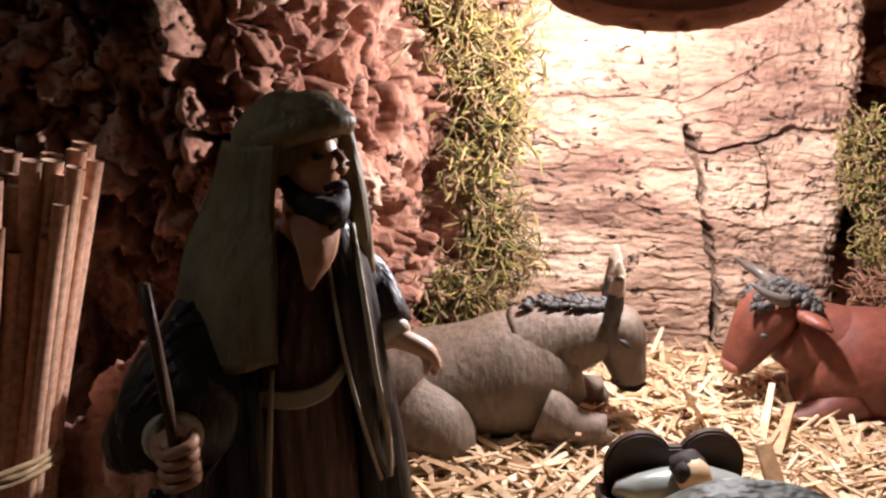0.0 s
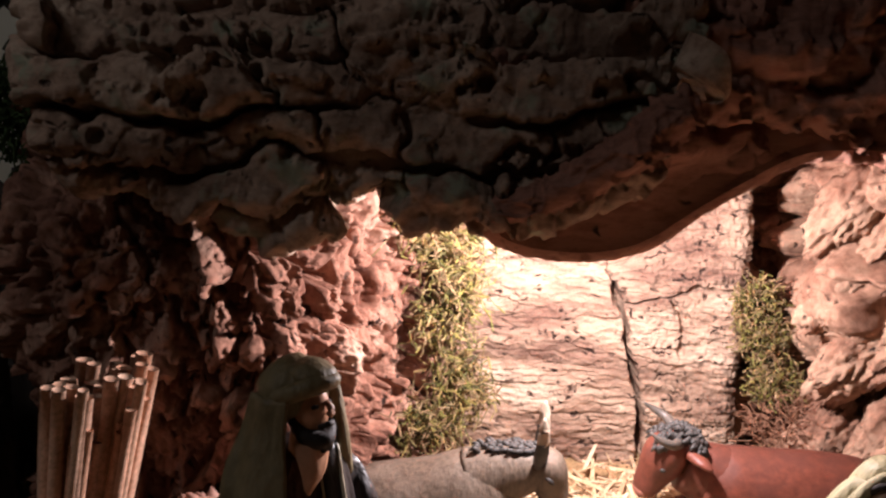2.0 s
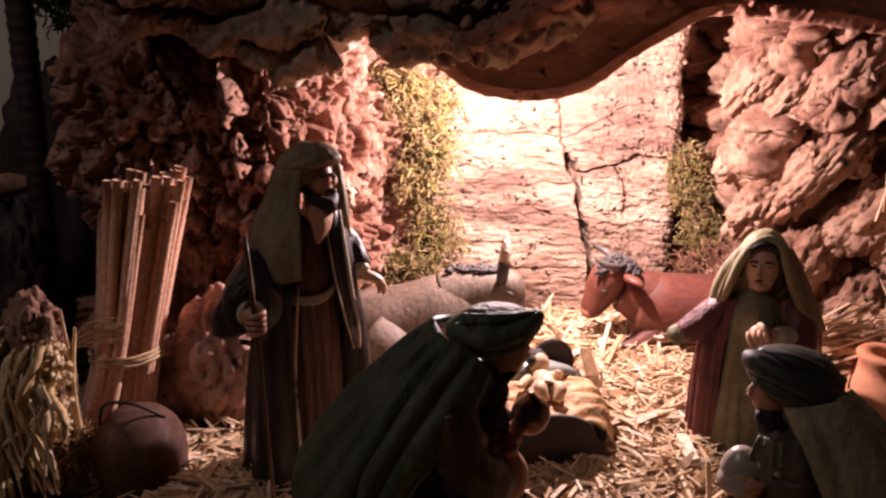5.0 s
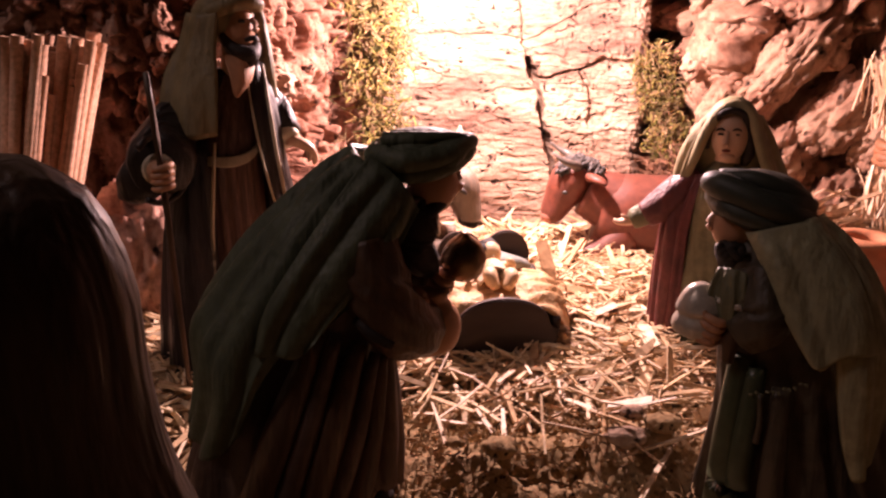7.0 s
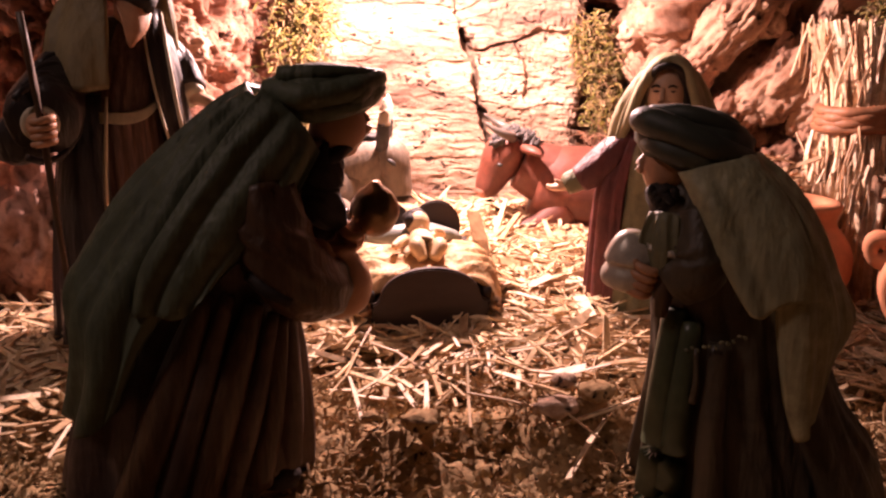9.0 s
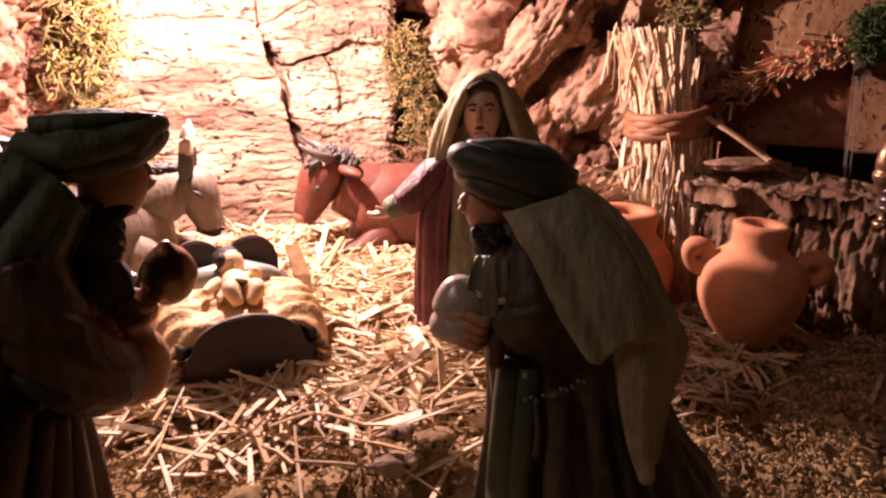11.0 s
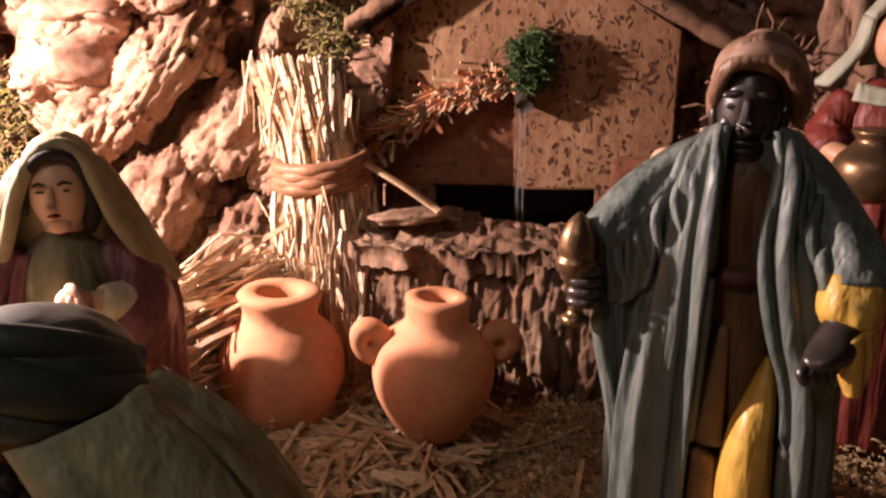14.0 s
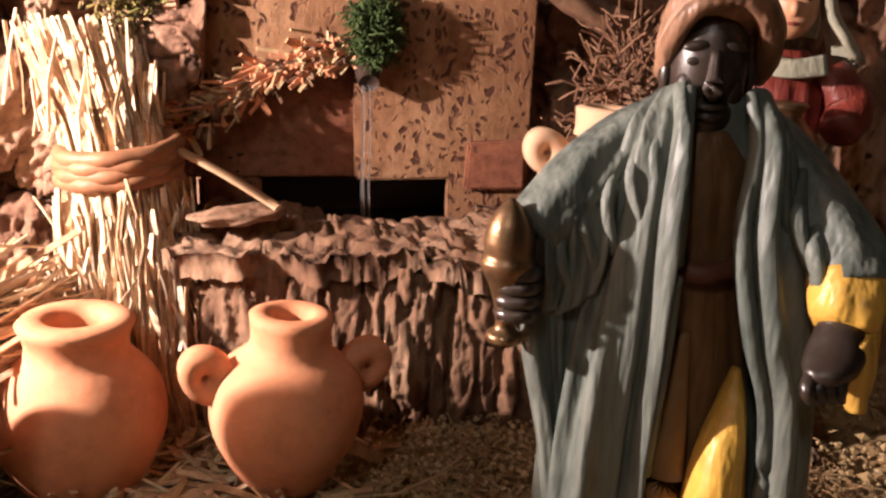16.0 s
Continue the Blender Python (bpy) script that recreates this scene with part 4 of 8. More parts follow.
    cloth(bm, [[(-0.0092, 0.004, 0.1350), (-0.0072, -0.003, 0.1352), (-0.0030, -0.0078, 0.1360)],
               [(-0.0130, 0.004, 0.1245), (-0.0105, -0.0052, 0.1240), (-0.0052, -0.0092, 0.1235)],
               [(-0.0190, 0.002, 0.1150), (-0.0145, -0.0100, 0.1130), (-0.0072, -0.0142, 0.1120)],
               [(-0.0225, 0.000, 0.1050), (-0.0170, -0.0135, 0.1030), (-0.0090, -0.0168, 0.1030)],
               [(-0.0245, -0.001, 0.0955), (-0.0185, -0.0155, 0.0940), (-0.0098, -0.0178, 0.0948)]], 4, 0.0022, 18, 24, 0.0006, 2, 1)
    blob(bm, (0.0068, -0.0035, 0.1405), (0.0075, 0.0075, 0.0042), 4, (8, 8, 0), 0.1)
    limb(bm, [(0.0132, -0.002, 0.1372, 0.0024), (0.0138, -0.0040, 0.1280, 0.0028), (0.0148, -0.0048, 0.1170, 0.0030), (0.0162, -0.0052, 0.1050, 0.0022)], 4, 14)
    # sandalled feet
    blob(bm, (0.006, -0.017, 0.001), (0.0045, 0.008, 0.004), 0)
    blob(bm, (-0.005, -0.016, 0.001), (0.0045, 0.008, 0.004), 0)
    statue("standing_figurine", bm, [SKIN, BLACK_COAT, BROWN_ROBE, HAIR, KHAKI, CREAM, UMBER, PALE_SKIN], pose(-0.034, 0.168, -0.002, 0, 0, 32),
           "standing bearded figurine in khaki head cloth and dark brown robe")


def veiled_woman():
    bm = bmesh.new()
    # dress, mantle behind and at both sides
    robe(bm, [(0, -6, -4, 15.5, 12.5), (0, -6, 20, 14.5, 12), (0.5, -5, 45, 12.5, 10.5), (1, -4, 62, 12, 9.5), (1.5, -3, 71, 9.5, 8.5), (1.5, -2, 77, 4.8, 4.8)], 2, 10, 0.06, 0.14, seed=31)
    robe(bm, [(3, 6, -4, 24, 15), (3, 6, 25, 23.5, 14), (3, 5, 50, 22, 13), (3, 4, 64, 17, 11), (2.5, 3, 74, 10.5, 8.5), (2.5, 2, 80, 5, 6)], 1, 10, 0.08, 0.15, seed=32)
    mantle(bm, [[(12, -5, 73), (20, -1, 71), (25, 6, 67)], [(15, -10, 57), (24, -7, 55), (28, 4, 53)], [(14, -12, 36), (23, -10, 36), (28, 2, 37)], [(11, -13, -2), (21, -12, -2), (27, 2, -2)]], 1, 2.2, 30, 40, 4, 1.6, 0.08, 5, 0.1)
    mantle(bm, [[(-6, -7, 72), (-12, -3, 70), (-16, 4, 67)], [(-10, -10.5, 54), (-17, -7, 51), (-20.5, 3, 49)], [(-11, -12.5, 28), (-18, -9, 28), (-22.5, 2, 28)], [(-10, -14.5, -2), (-18, -11, -2), (-24, 1, -2)]], 1, 2.2, 30, 40, 4, 1.5, 0.08, 6, 0.1)
    # arm held before the breast in a wide hanging sleeve
    limb(bm, mm([(11, 0, 70, 6.2), (18, -5, 61, 8.2), (18, -11, 52, 8.6), (16, -13, 44, 5.2), (15, -13, 40, 2)]), 1, 30, 24, folds=6, amp=0.08)
    limb(bm, mm([(15, -12, 58.5, 5.4), (10, -15.5, 59.5, 4.8), (9, -16, 59.8, 3.6)]), 3, 20, 10)
    limb(bm, mm([(11, -15, 59.6, 3.2), (5.5, -17.2, 60.8, 2.9)]), 0, 14, 6)
    fist(bm, (2.8, -18.2, 61.4), (0, 70, -10), 0, 1.0)
    # outstretched arm
    limb(bm, mm([(-8, 0, 70, 5.6), (-15, -2, 64, 6.4), (-22, -4, 57.5, 6.4), (-28, -4.4, 53, 5.2)]), 1, 26, 20, folds=6, amp=0.08)
    limb(bm, mm([(-26.5, -4.4, 54, 4.8), (-32.5, -4.8, 51, 4.3), (-33, -4.8, 50.8, 3.2)]), 2, 18, 8, folds=5, amp=0.06)
    limb(bm, mm([(-31.5, -4.8, 51.4, 2.7), (-35.5, -5.2, 50, 2.8, 1.9), (-38.5, -6, 49.6, 2.0, 1.2), (-40.6, -6.2, 50.4, 0.7)]), 0, 14, 14)
    limb(bm, mm([(-34, -6.4, 51, 1.1), (-36, -7.4, 52.2, 0.9), (-37.4, -7.6, 53, 0.5)]), 0, 8, 8)
    # head, face, parted hair
    head = len(bm.verts)
    limb(bm, mm([(1.8, -1.5, 73, 4.6), (1.8, -2.5, 82, 4.0)]), 0, 16, 6)
    blob(bm, mm([(1.8, -4.4, 87)])[0], mm([(5.8, 6.4, 8.8)])[0], 0)
    blob(bm, mm([(1.4, -8.2, 80.4)])[0], mm([(2.6, 2.0, 2.0)])[0], 0)
    limb(bm, mm([(0.8, -10.6, 89.4, 0.6), (0.4, -11.6, 87, 0.9), (0.4, -12, 85.4, 1.1), (0.5, -10.8, 84.8, 0.9)]), 0, 10, 10)
    for q in (-1, 1):
        limb(bm, mm([(1.0 + q * 1.2, -10.6, 89.8, 0.3), (1.1 + q * 2.6, -10.2, 90.3, 0.4), (1.2 + q * 4.0, -8.8, 89.4, 0.25)]), 4, 6, 8)
        blob(bm, mm([(1.1 + q * 2.4, -10.0, 88.4)])[0], mm([(1.1, 0.5, 0.35)])[0], 4)
    blob(bm, mm([(0.8, -10.4, 82.9)])[0], mm([(1.4, 0.7, 0.5)])[0], 6)
    for v in list(bm.verts)[head:]:
        v.co = Vector((0.0018 + 1.18 * (v.co.x - 0.0018), v.co.y - 0.0006, 0.088 + 1.14 * (v.co.z - 0.088)))
    limb(bm, mm([(-6.6, -5.5, 82, 1.0), (-5.6, -6.6, 90, 1.3), (-2.6, -8.8, 95.6, 1.4), (1.6, -9.2, 97.4, 1.3), (6.4, -8.0, 95.4, 1.5), (8.8, -5.4, 88, 2.0), (9.0, -5.0, 80.5, 2.4), (8.0, -4, 76, 1.4)]), 4, 14, 34)
    # veil: hood behind the head, front edge, falls over both shoulders
    robe(bm, [(3, 6, 64, 19, 9), (3, 5.4, 74, 16.5, 9.5), (2.8, 4.5, 84, 13, 9.2), (2.6, 3.6, 93, 9.8, 8.4), (2.6, 2.4, 99, 6.4, 6.4), (2.6, 2, 101.6, 2.4, 2.4)], 5, 6, 0.05, 0.2, 70, 34, 33)
    limb(bm, mm([(-14, -4, 67, 1.4), (-10.5, -7, 79, 2.0), (-7.2, -7.6, 89, 2.1), (-3, -7.4, 96, 2.1), (2.6, -6.6, 99.4, 2.1), (8.4, -7.2, 96.2, 2.1), (11.6, -7.8, 88.5, 2.1), (14.8, -8, 79, 2.0), (20, -7, 69, 1.8), (25.5, -4, 61, 1.3)]), 5, 14, 60)
    mantle(bm, [[(8.4, -7, 96.4), (12.5, -1, 94.5), (11, 5, 92)], [(12, -7.6, 87), (17.5, -1, 85), (16, 6, 83)], [(16, -8, 76), (22, -1, 75), (21, 7, 73)], [(21.6, -7, 66), (26.5, -1, 65), (26, 7, 62)], [(26, -4.4, 60), (29, 0, 59), (28, 7, 57)]], 5, 2.0, 26, 40, 3, 0.9, 0.10, 7, 0.2)
    mantle(bm, [[(-3, -7, 96.4), (-6.5, -1, 94.5), (-5.5, 5, 92)], [(-7.6, -7.6, 88), (-12, -1, 86), (-10.5, 6, 84)], [(-10.6, -7, 79), (-15.5, -1, 78), (-14, 6, 76)], [(-13.6, -4.6, 68), (-17.5, 0, 67), (-16, 6, 66)]], 5, 2.0, 26, 40, 3, 0.9, 0.10, 8, 0.2)
    statue("kneeling_figurine", bm, [PALE_SKIN, WINE, SAGE, CREAM, HAIR, paint("ochre_green_veil_paint", (0.27, 0.225, 0.115), 0.62, 0.2, 240, second=(0.34, 0.29, 0.16), drape=0.0016), RED], pose(0.158, 0.180, 0.001, 0, 0, -20), "kneeling woman figurine in khaki veil and wine red mantle")


bearded_man()
veiled_woman()


def crib():
    """A wooden cradle: curved end boards, side boards, pillow; the doll lies in it."""
    root = base("cradle", pose(0.0680, 0.187, 0.0005, 0, 0, 3) @ Matrix.Scale(1.06, 4), "small dark wooden cradle with rounded end boards", "cradle")

    def board(name, outline, y, thick):
        bm = bmesh.new()
        lo = [bm.verts.new((x, y - thick / 2, z)) for x, z in outline]
        hi = [bm.verts.new((x, y + thick / 2, z)) for x, z in outline]
        bm.faces.new(lo)
        bm.faces.new(hi[::-1])
        for k in range(len(lo)):
            j = (k + 1) % len(lo)
            bm.faces.new((lo[k], hi[k], hi[j], lo[j]))
        bmesh.ops.recalc_face_normals(bm, faces=bm.faces)
        bmesh.ops.bevel(bm, geom=[e for e in bm.edges if abs(e.verts[0].co.y - e.verts[1].co.y) < 1e-6], offset=0.0006, segments=2, affect="EDGES")
        return part(name, bm, WOOD, root, soft=False)

    foot = [(-0.019, -0.003), (0.019, -0.003), (0.0208, 0.0135), (0.0185, 0.0142)] + [(0.0175 * math.cos(a), 0.0150 + 0.0108 * math.sin(a)) for a in np.linspace(0.05, math.pi - 0.05, 18)] + [(-0.0185, 0.0142), (-0.0208, 0.0135)]
    board("footboard", foot, -0.026, 0.003)
    head = [(-0.0175, -0.002), (0.0175, -0.002), (0.0195, 0.024)]
    head += [(0.0098 + 0.0098 * math.cos(a), 0.0265 + 0.0105 * math.sin(a)) for a in np.linspace(0.05, 2.55, 14)]
    head += [(-0.0098 + 0.0098 * math.cos(a), 0.0265 + 0.0105 * math.sin(a)) for a in np.linspace(0.6, 3.1, 14)] + [(-0.0195, 0.024)]
    board("headboard", head, 0.026, 0.003)
    for side in (-1, 1):
        bm = bmesh.new()
        cloth(bm, [[(side * 0.0205, -0.025, 0.017), (side * 0.021, 0.0, 0.018), (side * 0.0205, 0.025, 0.022)], [(side * 0.0195, -0.025, 0.008), (side * 0.02, 0.0, 0.008), (side * 0.0195, 0.025, 0.01)], [(side * 0.015, -0.025, 0.0), (side * 0.016, 0.0, 0.0), (side * 0.015, 0.025, 0.0)]], 0, 0.0028, 10, 8)
        part("side_board", bm, WOOD, root)
    for side in (-1, 1):
        bm = bmesh.new()
        limb(bm, [(side * 0.0215, -0.0275, 0.0105, 0.002), (side * 0.0232, -0.0285, 0.0125, 0.0022), (side * 0.0215, -0.0275, 0.0145, 0.0012)], 0, 10, 8)
        part("corner_knob", bm, GILT, root, "small pale metal corner knob")
    bm = bmesh.new()
    blob(bm, (0.0, 0.0185, 0.0235), (0.0188, 0.0060, 0.0062), 0, wobble=0.12)
    part("pillow", bm, paint("grey_cushion", (0.24, 0.26, 0.23), 0.4, 0.15), root, "pale grey-green pillow")
    bm = bmesh.new()
    cloth(bm, [[(-0.027, 0.012, 0.012), (-0.0225, 0.014, 0.022), (0.0, 0.014, 0.0215), (0.0225, 0.014, 0.022), (0.026, 0.012, 0.015)],
               [(-0.0285, -0.002, 0.009), (-0.0235, -0.002, 0.021), (0.0, -0.002, 0.0205), (0.0235, -0.002, 0.0215), (0.0275, -0.002, 0.012)],
               [(-0.0275, -0.014, 0.007), (-0.0235, -0.014, 0.0195), (0.0, -0.014, 0.020), (0.0235, -0.014, 0.020), (0.0265, -0.014, 0.011)],
               [(-0.0245, -0.0235, 0.008), (-0.021, -0.0235, 0.0165), (0.0, -0.0235, 0.0225), (0.021, -0.0235, 0.0165), (0.0245, -0.0235, 0.011)]], 0, 0.0016, 44, 48, 0.0010, 4, 1)
    for v in bm.verts:
        x, y = v.co.x, v.co.y
        # cross folds that gather towards the middle
        fold = math.sin(y * 620 + 2.6 * math.sin(x * 70 + 0.7) + 110 * abs(x)) + 0.55 * math.sin(y * 1050 - 190 * x + 1.0 + 1.5 * math.sin(y * 240))
        v.co.z += 0.00105 * fold * (0.35 + min(1.0, abs(x) / 0.012) * 0.65)
    part("blanket", bm, paint("ochre_blanket_paint", (0.50, 0.31, 0.14), 0.6, 0.2, 220, drape=0.0025), root, "folded ochre blanket over the edges")


def doll():
    bm = bmesh.new()
    blob(bm, (0.0005, 0.0145, 0.0345), (0.0054, 0.0058, 0.0062), 0)
    blob(bm, (-0.0004, 0.0170, 0.0366), (0.0058, 0.0052, 0.0050), 1, wobble=0.2)
    blob(bm, (-0.0030, 0.0138, 0.0365), (0.0030, 0.0036, 0.0036), 1, wobble=0.2)
    blob(bm, (0.0012, 0.0088, 0.0345), (0.0010, 0.0010, 0.0012), 0)
    limb(bm, [(0.0, 0.011, 0.029, 0.0050), (0.001, 0.004, 0.0285, 0.0060), (0.002, -0.003, 0.027, 0.0052)], 0, 16)
    limb(bm, [(-0.004, 0.010, 0.029, 0.0026), (-0.0085, 0.005, 0.0290, 0.0025), (-0.0115, 0.001, 0.0285, 0.0018), (-0.0125, -0.001, 0.0290, 0.0010)], 0)
    limb(bm, [(0.004, 0.010, 0.029, 0.0026), (0.0095, 0.008, 0.0305, 0.0025), (0.0085, 0.0045, 0.0335, 0.0018), (0.0070, 0.0035, 0.0345, 0.0011)], 0)
    limb(bm, [(-0.001, -0.003, 0.027, 0.004), (-0.003, -0.008, 0.0315, 0.0035), (-0.001, -0.013, 0.026, 0.0022)], 0)
    limb(bm, [(0.004, -0.003, 0.027, 0.004), (0.007, -0.009, 0.0310, 0.0035), (0.004, -0.014, 0.0265, 0.0022)], 0)
    cloth(bm, [[(-0.0075, 0.001, 0.0255), (0.001, 0.000, 0.0352), (0.009, 0.001, 0.0255)], [(-0.0075, -0.006, 0.0255), (0.001, -0.007, 0.0345), (0.009, -0.006, 0.0255)]], 2, 0.0012, 14, 8, 0.0004)
    statue("doll", bm, [paint("cream_flesh", (0.60, 0.43, 0.25), 0.5, 0.15, 300), HAIR, CREAM], pose(0.0680, 0.187, 0.0005, 0, 0, 3) @ Matrix.Scale(1.06, 4) @ Matrix.Translation((0.0005, 0.001, 0.0017)) @ Matrix.Scale(0.84, 4), "small flesh-coloured doll lying in the cradle")


crib()
doll()


def donkey():
    bm = bmesh.new()
    # lying body, rump at one end and chest at the other
    limb(bm, [(-0.075, 0.002, 0.016, 0.006, 0.008), (-0.070, 0.0, 0.018, 0.0165, 0.017), (-0.055, 0.0, 0.0195, 0.0200, 0.0195), (-0.036, 0.0, 0.0215, 0.0195, 0.0215), (-0.018, 0.0, 0.0255, 0.0180, 0.0235), (-0.006, 0.0, 0.029, 0.0145, 0.0200), (0.002, 0.0, 0.031, 0.0095, 0.014)], 0, 34, 30)
    # thick level neck, long blunt head
    limb(bm, [(-0.016, 0.0, 0.0335, 0.0140, 0.0175), (-0.005, 0.0, 0.0385, 0.0118, 0.0145), (0.005, 0.0, 0.0415, 0.0100, 0.0118), (0.0125, 0.0, 0.0425, 0.0082, 0.0092)], 0, 24, 16)
    limb(bm, [(0.0125, 0.0, 0.0505, 0.0060, 0.0050), (0.0140, 0.0, 0.0465, 0.0088, 0.0086), (0.0158, 0.0, 0.0400, 0.0090, 0.0094), (0.0180, 0.0, 0.0330, 0.0076, 0.0076), (0.0195, 0.0, 0.0275, 0.0070, 0.0064), (0.0198, 0.0, 0.0230, 0.0062, 0.0054), (0.0195, 0.0, 0.0212, 0.0030, 0.003)], 0, 26, 22)
    limb(bm, [(0.0155, 0.006, 0.0262, 0.0005), (0.0240, 0.001, 0.0252, 0.0006), (0.0155, -0.006, 0.0262, 0.0005)], 1, 8, 14)
    for y in (-0.0066, 0.0066):
        limb(bm, [(0.0118, y * 0.9, 0.0470, 0.0026), (0.0128, y * 1.15, 0.0535, 0.0036, 0.0026), (0.0134, y * 1.25, 0.0600, 0.0036, 0.0022)], 1, 12)
        limb(bm, [(0.0134, y * 1.25, 0.0590, 0.0036, 0.0022), (0.0137, y * 1.3, 0.0660, 0.0026, 0.0016), (0.0138, y * 1.3, 0.0715, 0.0005)], 2, 12)
        limb(bm, [(0.0150, y * 1.30, 0.0432, 0.0007), (0.0172, y * 1.36, 0.0418, 0.0011), (0.0186, y * 1.25, 0.0400, 0.0006)], 1, 8, 8)
        blob(bm, (0.0225, y * 0.62, 0.0275), (0.0012, 0.0012, 0.0010), 1)
        # folded legs
        limb(bm, [(-0.056, y * 2.2, 0.016, 0.0140, 0.0150), (-0.044, y * 2.9, 0.010, 0.0120, 0.0130), (-0.036, y * 3.1, 0.0015, 0.0065, 0.0055)], 0, 20)
        limb(bm, [(-0.038, y * 3.1, 0.000, 0.0048), (-0.052, y * 3.4, -0.0025, 0.0040), (-0.062, y * 3.3, -0.003, 0.0044)], 0, 14)
        limb(bm, [(-0.010, y * 1.9, 0.0165, 0.0085, 0.0110), (0.001, y * 2.2, 0.0130, 0.0058, 0.0066), (0.0120, y * 2.3, 0.0128, 0.0046)], 0, 16)
        limb(bm, [(0.0115, y * 2.3, 0.0128, 0.0046), (0.002, y * 2.5, 0.004, 0.0038), (-0.010, y * 2.5, 0.000, 0.0036)], 0, 14)
        blob(bm, (-0.012, y * 2.5, -0.0005), (0.0050, 0.0042, 0.0036), 1)
    for k in range(70):
        t = random.random()
        x, z = -0.016 + 0.030 * t, 0.0500 + 0.0045 * t - 0.004 * t * t
        y = random.uniform(-0.0035, 0.0035)
        limb(bm, [(x, y, z - 0.001, 0.0012), (x - 0.0012, y * 1.5, z + 0.0022, 0.0011), (x - 0.0035, y * 1.7, z + random.uniform(0, 0.003), 0.0004)], 1, 6, 5)
    statue("donkey_figurine", bm, [DONKEY, MANE, paint("pale_ear_paint", (0.42, 0.33, 0.24), 0.6)], pose(0.045, 0.270, 0.006, 0, 0, -8), "grey lying donkey figurine with dark mane on the straw")


def ox():
    bm = bmesh.new()
    limb(bm, [(0.085, 0.0, 0.022, 0.008, 0.01), (0.078, 0.0, 0.0235, 0.0185, 0.020), (0.058, 0.0, 0.0245, 0.02, 0.0220), (0.036, 0.0, 0.0245, 0.0195, 0.0220), (0.016, 0.0, 0.0255, 0.0180, 0.0215), (0.005, 0.0, 0.0275, 0.0145, 0.0185)], 0, 34, 28)
    limb(bm, [(0.016, 0.0, 0.0305, 0.0150, 0.0165), (0.006, 0.0, 0.0340, 0.0130, 0.0150), (-0.003, 0.0, 0.0375, 0.0112, 0.0125)], 0, 24)
    limb(bm, [(-0.0050, 0.0, 0.0500, 0.0090, 0.0055), (-0.0085, 0.0, 0.0460, 0.0112, 0.0102), (-0.0125, 0.0, 0.0390, 0.0104, 0.0106), (-0.0165, 0.0, 0.0310, 0.0084, 0.0082), (-0.0190, 0.0, 0.0255, 0.0080, 0.0068), (-0.0200, 0.0, 0.0215, 0.0066, 0.0050), (-0.0200, 0.0, 0.0198, 0.003, 0.0025)], 0, 26, 22)
    blob(bm, (-0.0212, 0.0, 0.0238), (0.0046, 0.0074, 0.0044), 2)
    for side in (-1, 1):
        limb(bm, [(-0.0075, side * 0.0085, 0.0520, 0.0026), (-0.0105, side * 0.0145, 0.0540, 0.0023), (-0.0165, side * 0.0165, 0.0570, 0.0015), (-0.0215, side * 0.0155, 0.0605, 0.0003)], 3, 10)
        limb(bm, [(-0.002, side * 0.0095, 0.0470, 0.0026), (0.003, side * 0.0155, 0.0465, 0.0034, 0.002), (0.0062, side * 0.0195, 0.0450, 0.0008)], 0, 10)
        blob(bm, (-0.0135, side * 0.0096, 0.0385), (0.0016, 0.0013, 0.0012), 1)
        blob(bm, (-0.0225, side * 0.0040, 0.0245), (0.0012, 0.0012, 0.0010), 1)
        limb(bm, [(0.020, side * 0.010, 0.0165, 0.0085, 0.0095), (0.008, side * 0.013, 0.009, 0.0064, 0.0068), (-0.004, side * 0.013, 0.005, 0.0052)], 0, 16)
        limb(bm, [(0.068, side * 0.012, 0.016, 0.013, 0.014), (0.055, side * 0.017, 0.010, 0.011), (0.046, side * 0.018, 0.003, 0.0055)], 0, 16)
    for k in range(110):
        a, t = random.uniform(-1, 1), random.random()
        x, z = -0.0165 + 0.023 * t, 0.0470 + 0.0075 * math.sin(2.6 * t + 0.35) - 0.003 * a * a
        y = a * 0.0098
        limb(bm, [(x, y, z - 0.001, 0.0015), (x - random.uniform(-0.002, 0.003), y * 1.12, z + random.uniform(0.001, 0.0028), 0.0013), (x - random.uniform(0.001, 0.004), y * 1.2, z - 0.0005, 0.0004)], 1, 6, 5)
    statue("ox_figurine", bm, [OX, MANE, paint("pink_muzzle_paint", (0.36, 0.15, 0.10), 0.5), paint("dark_horn", (0.10, 0.085, 0.07), 0.4)], pose(0.130, 0.285, 0.004, 0, 0, -8), "red-brown lying ox figurine with dark curls on the straw")


donkey()
ox()


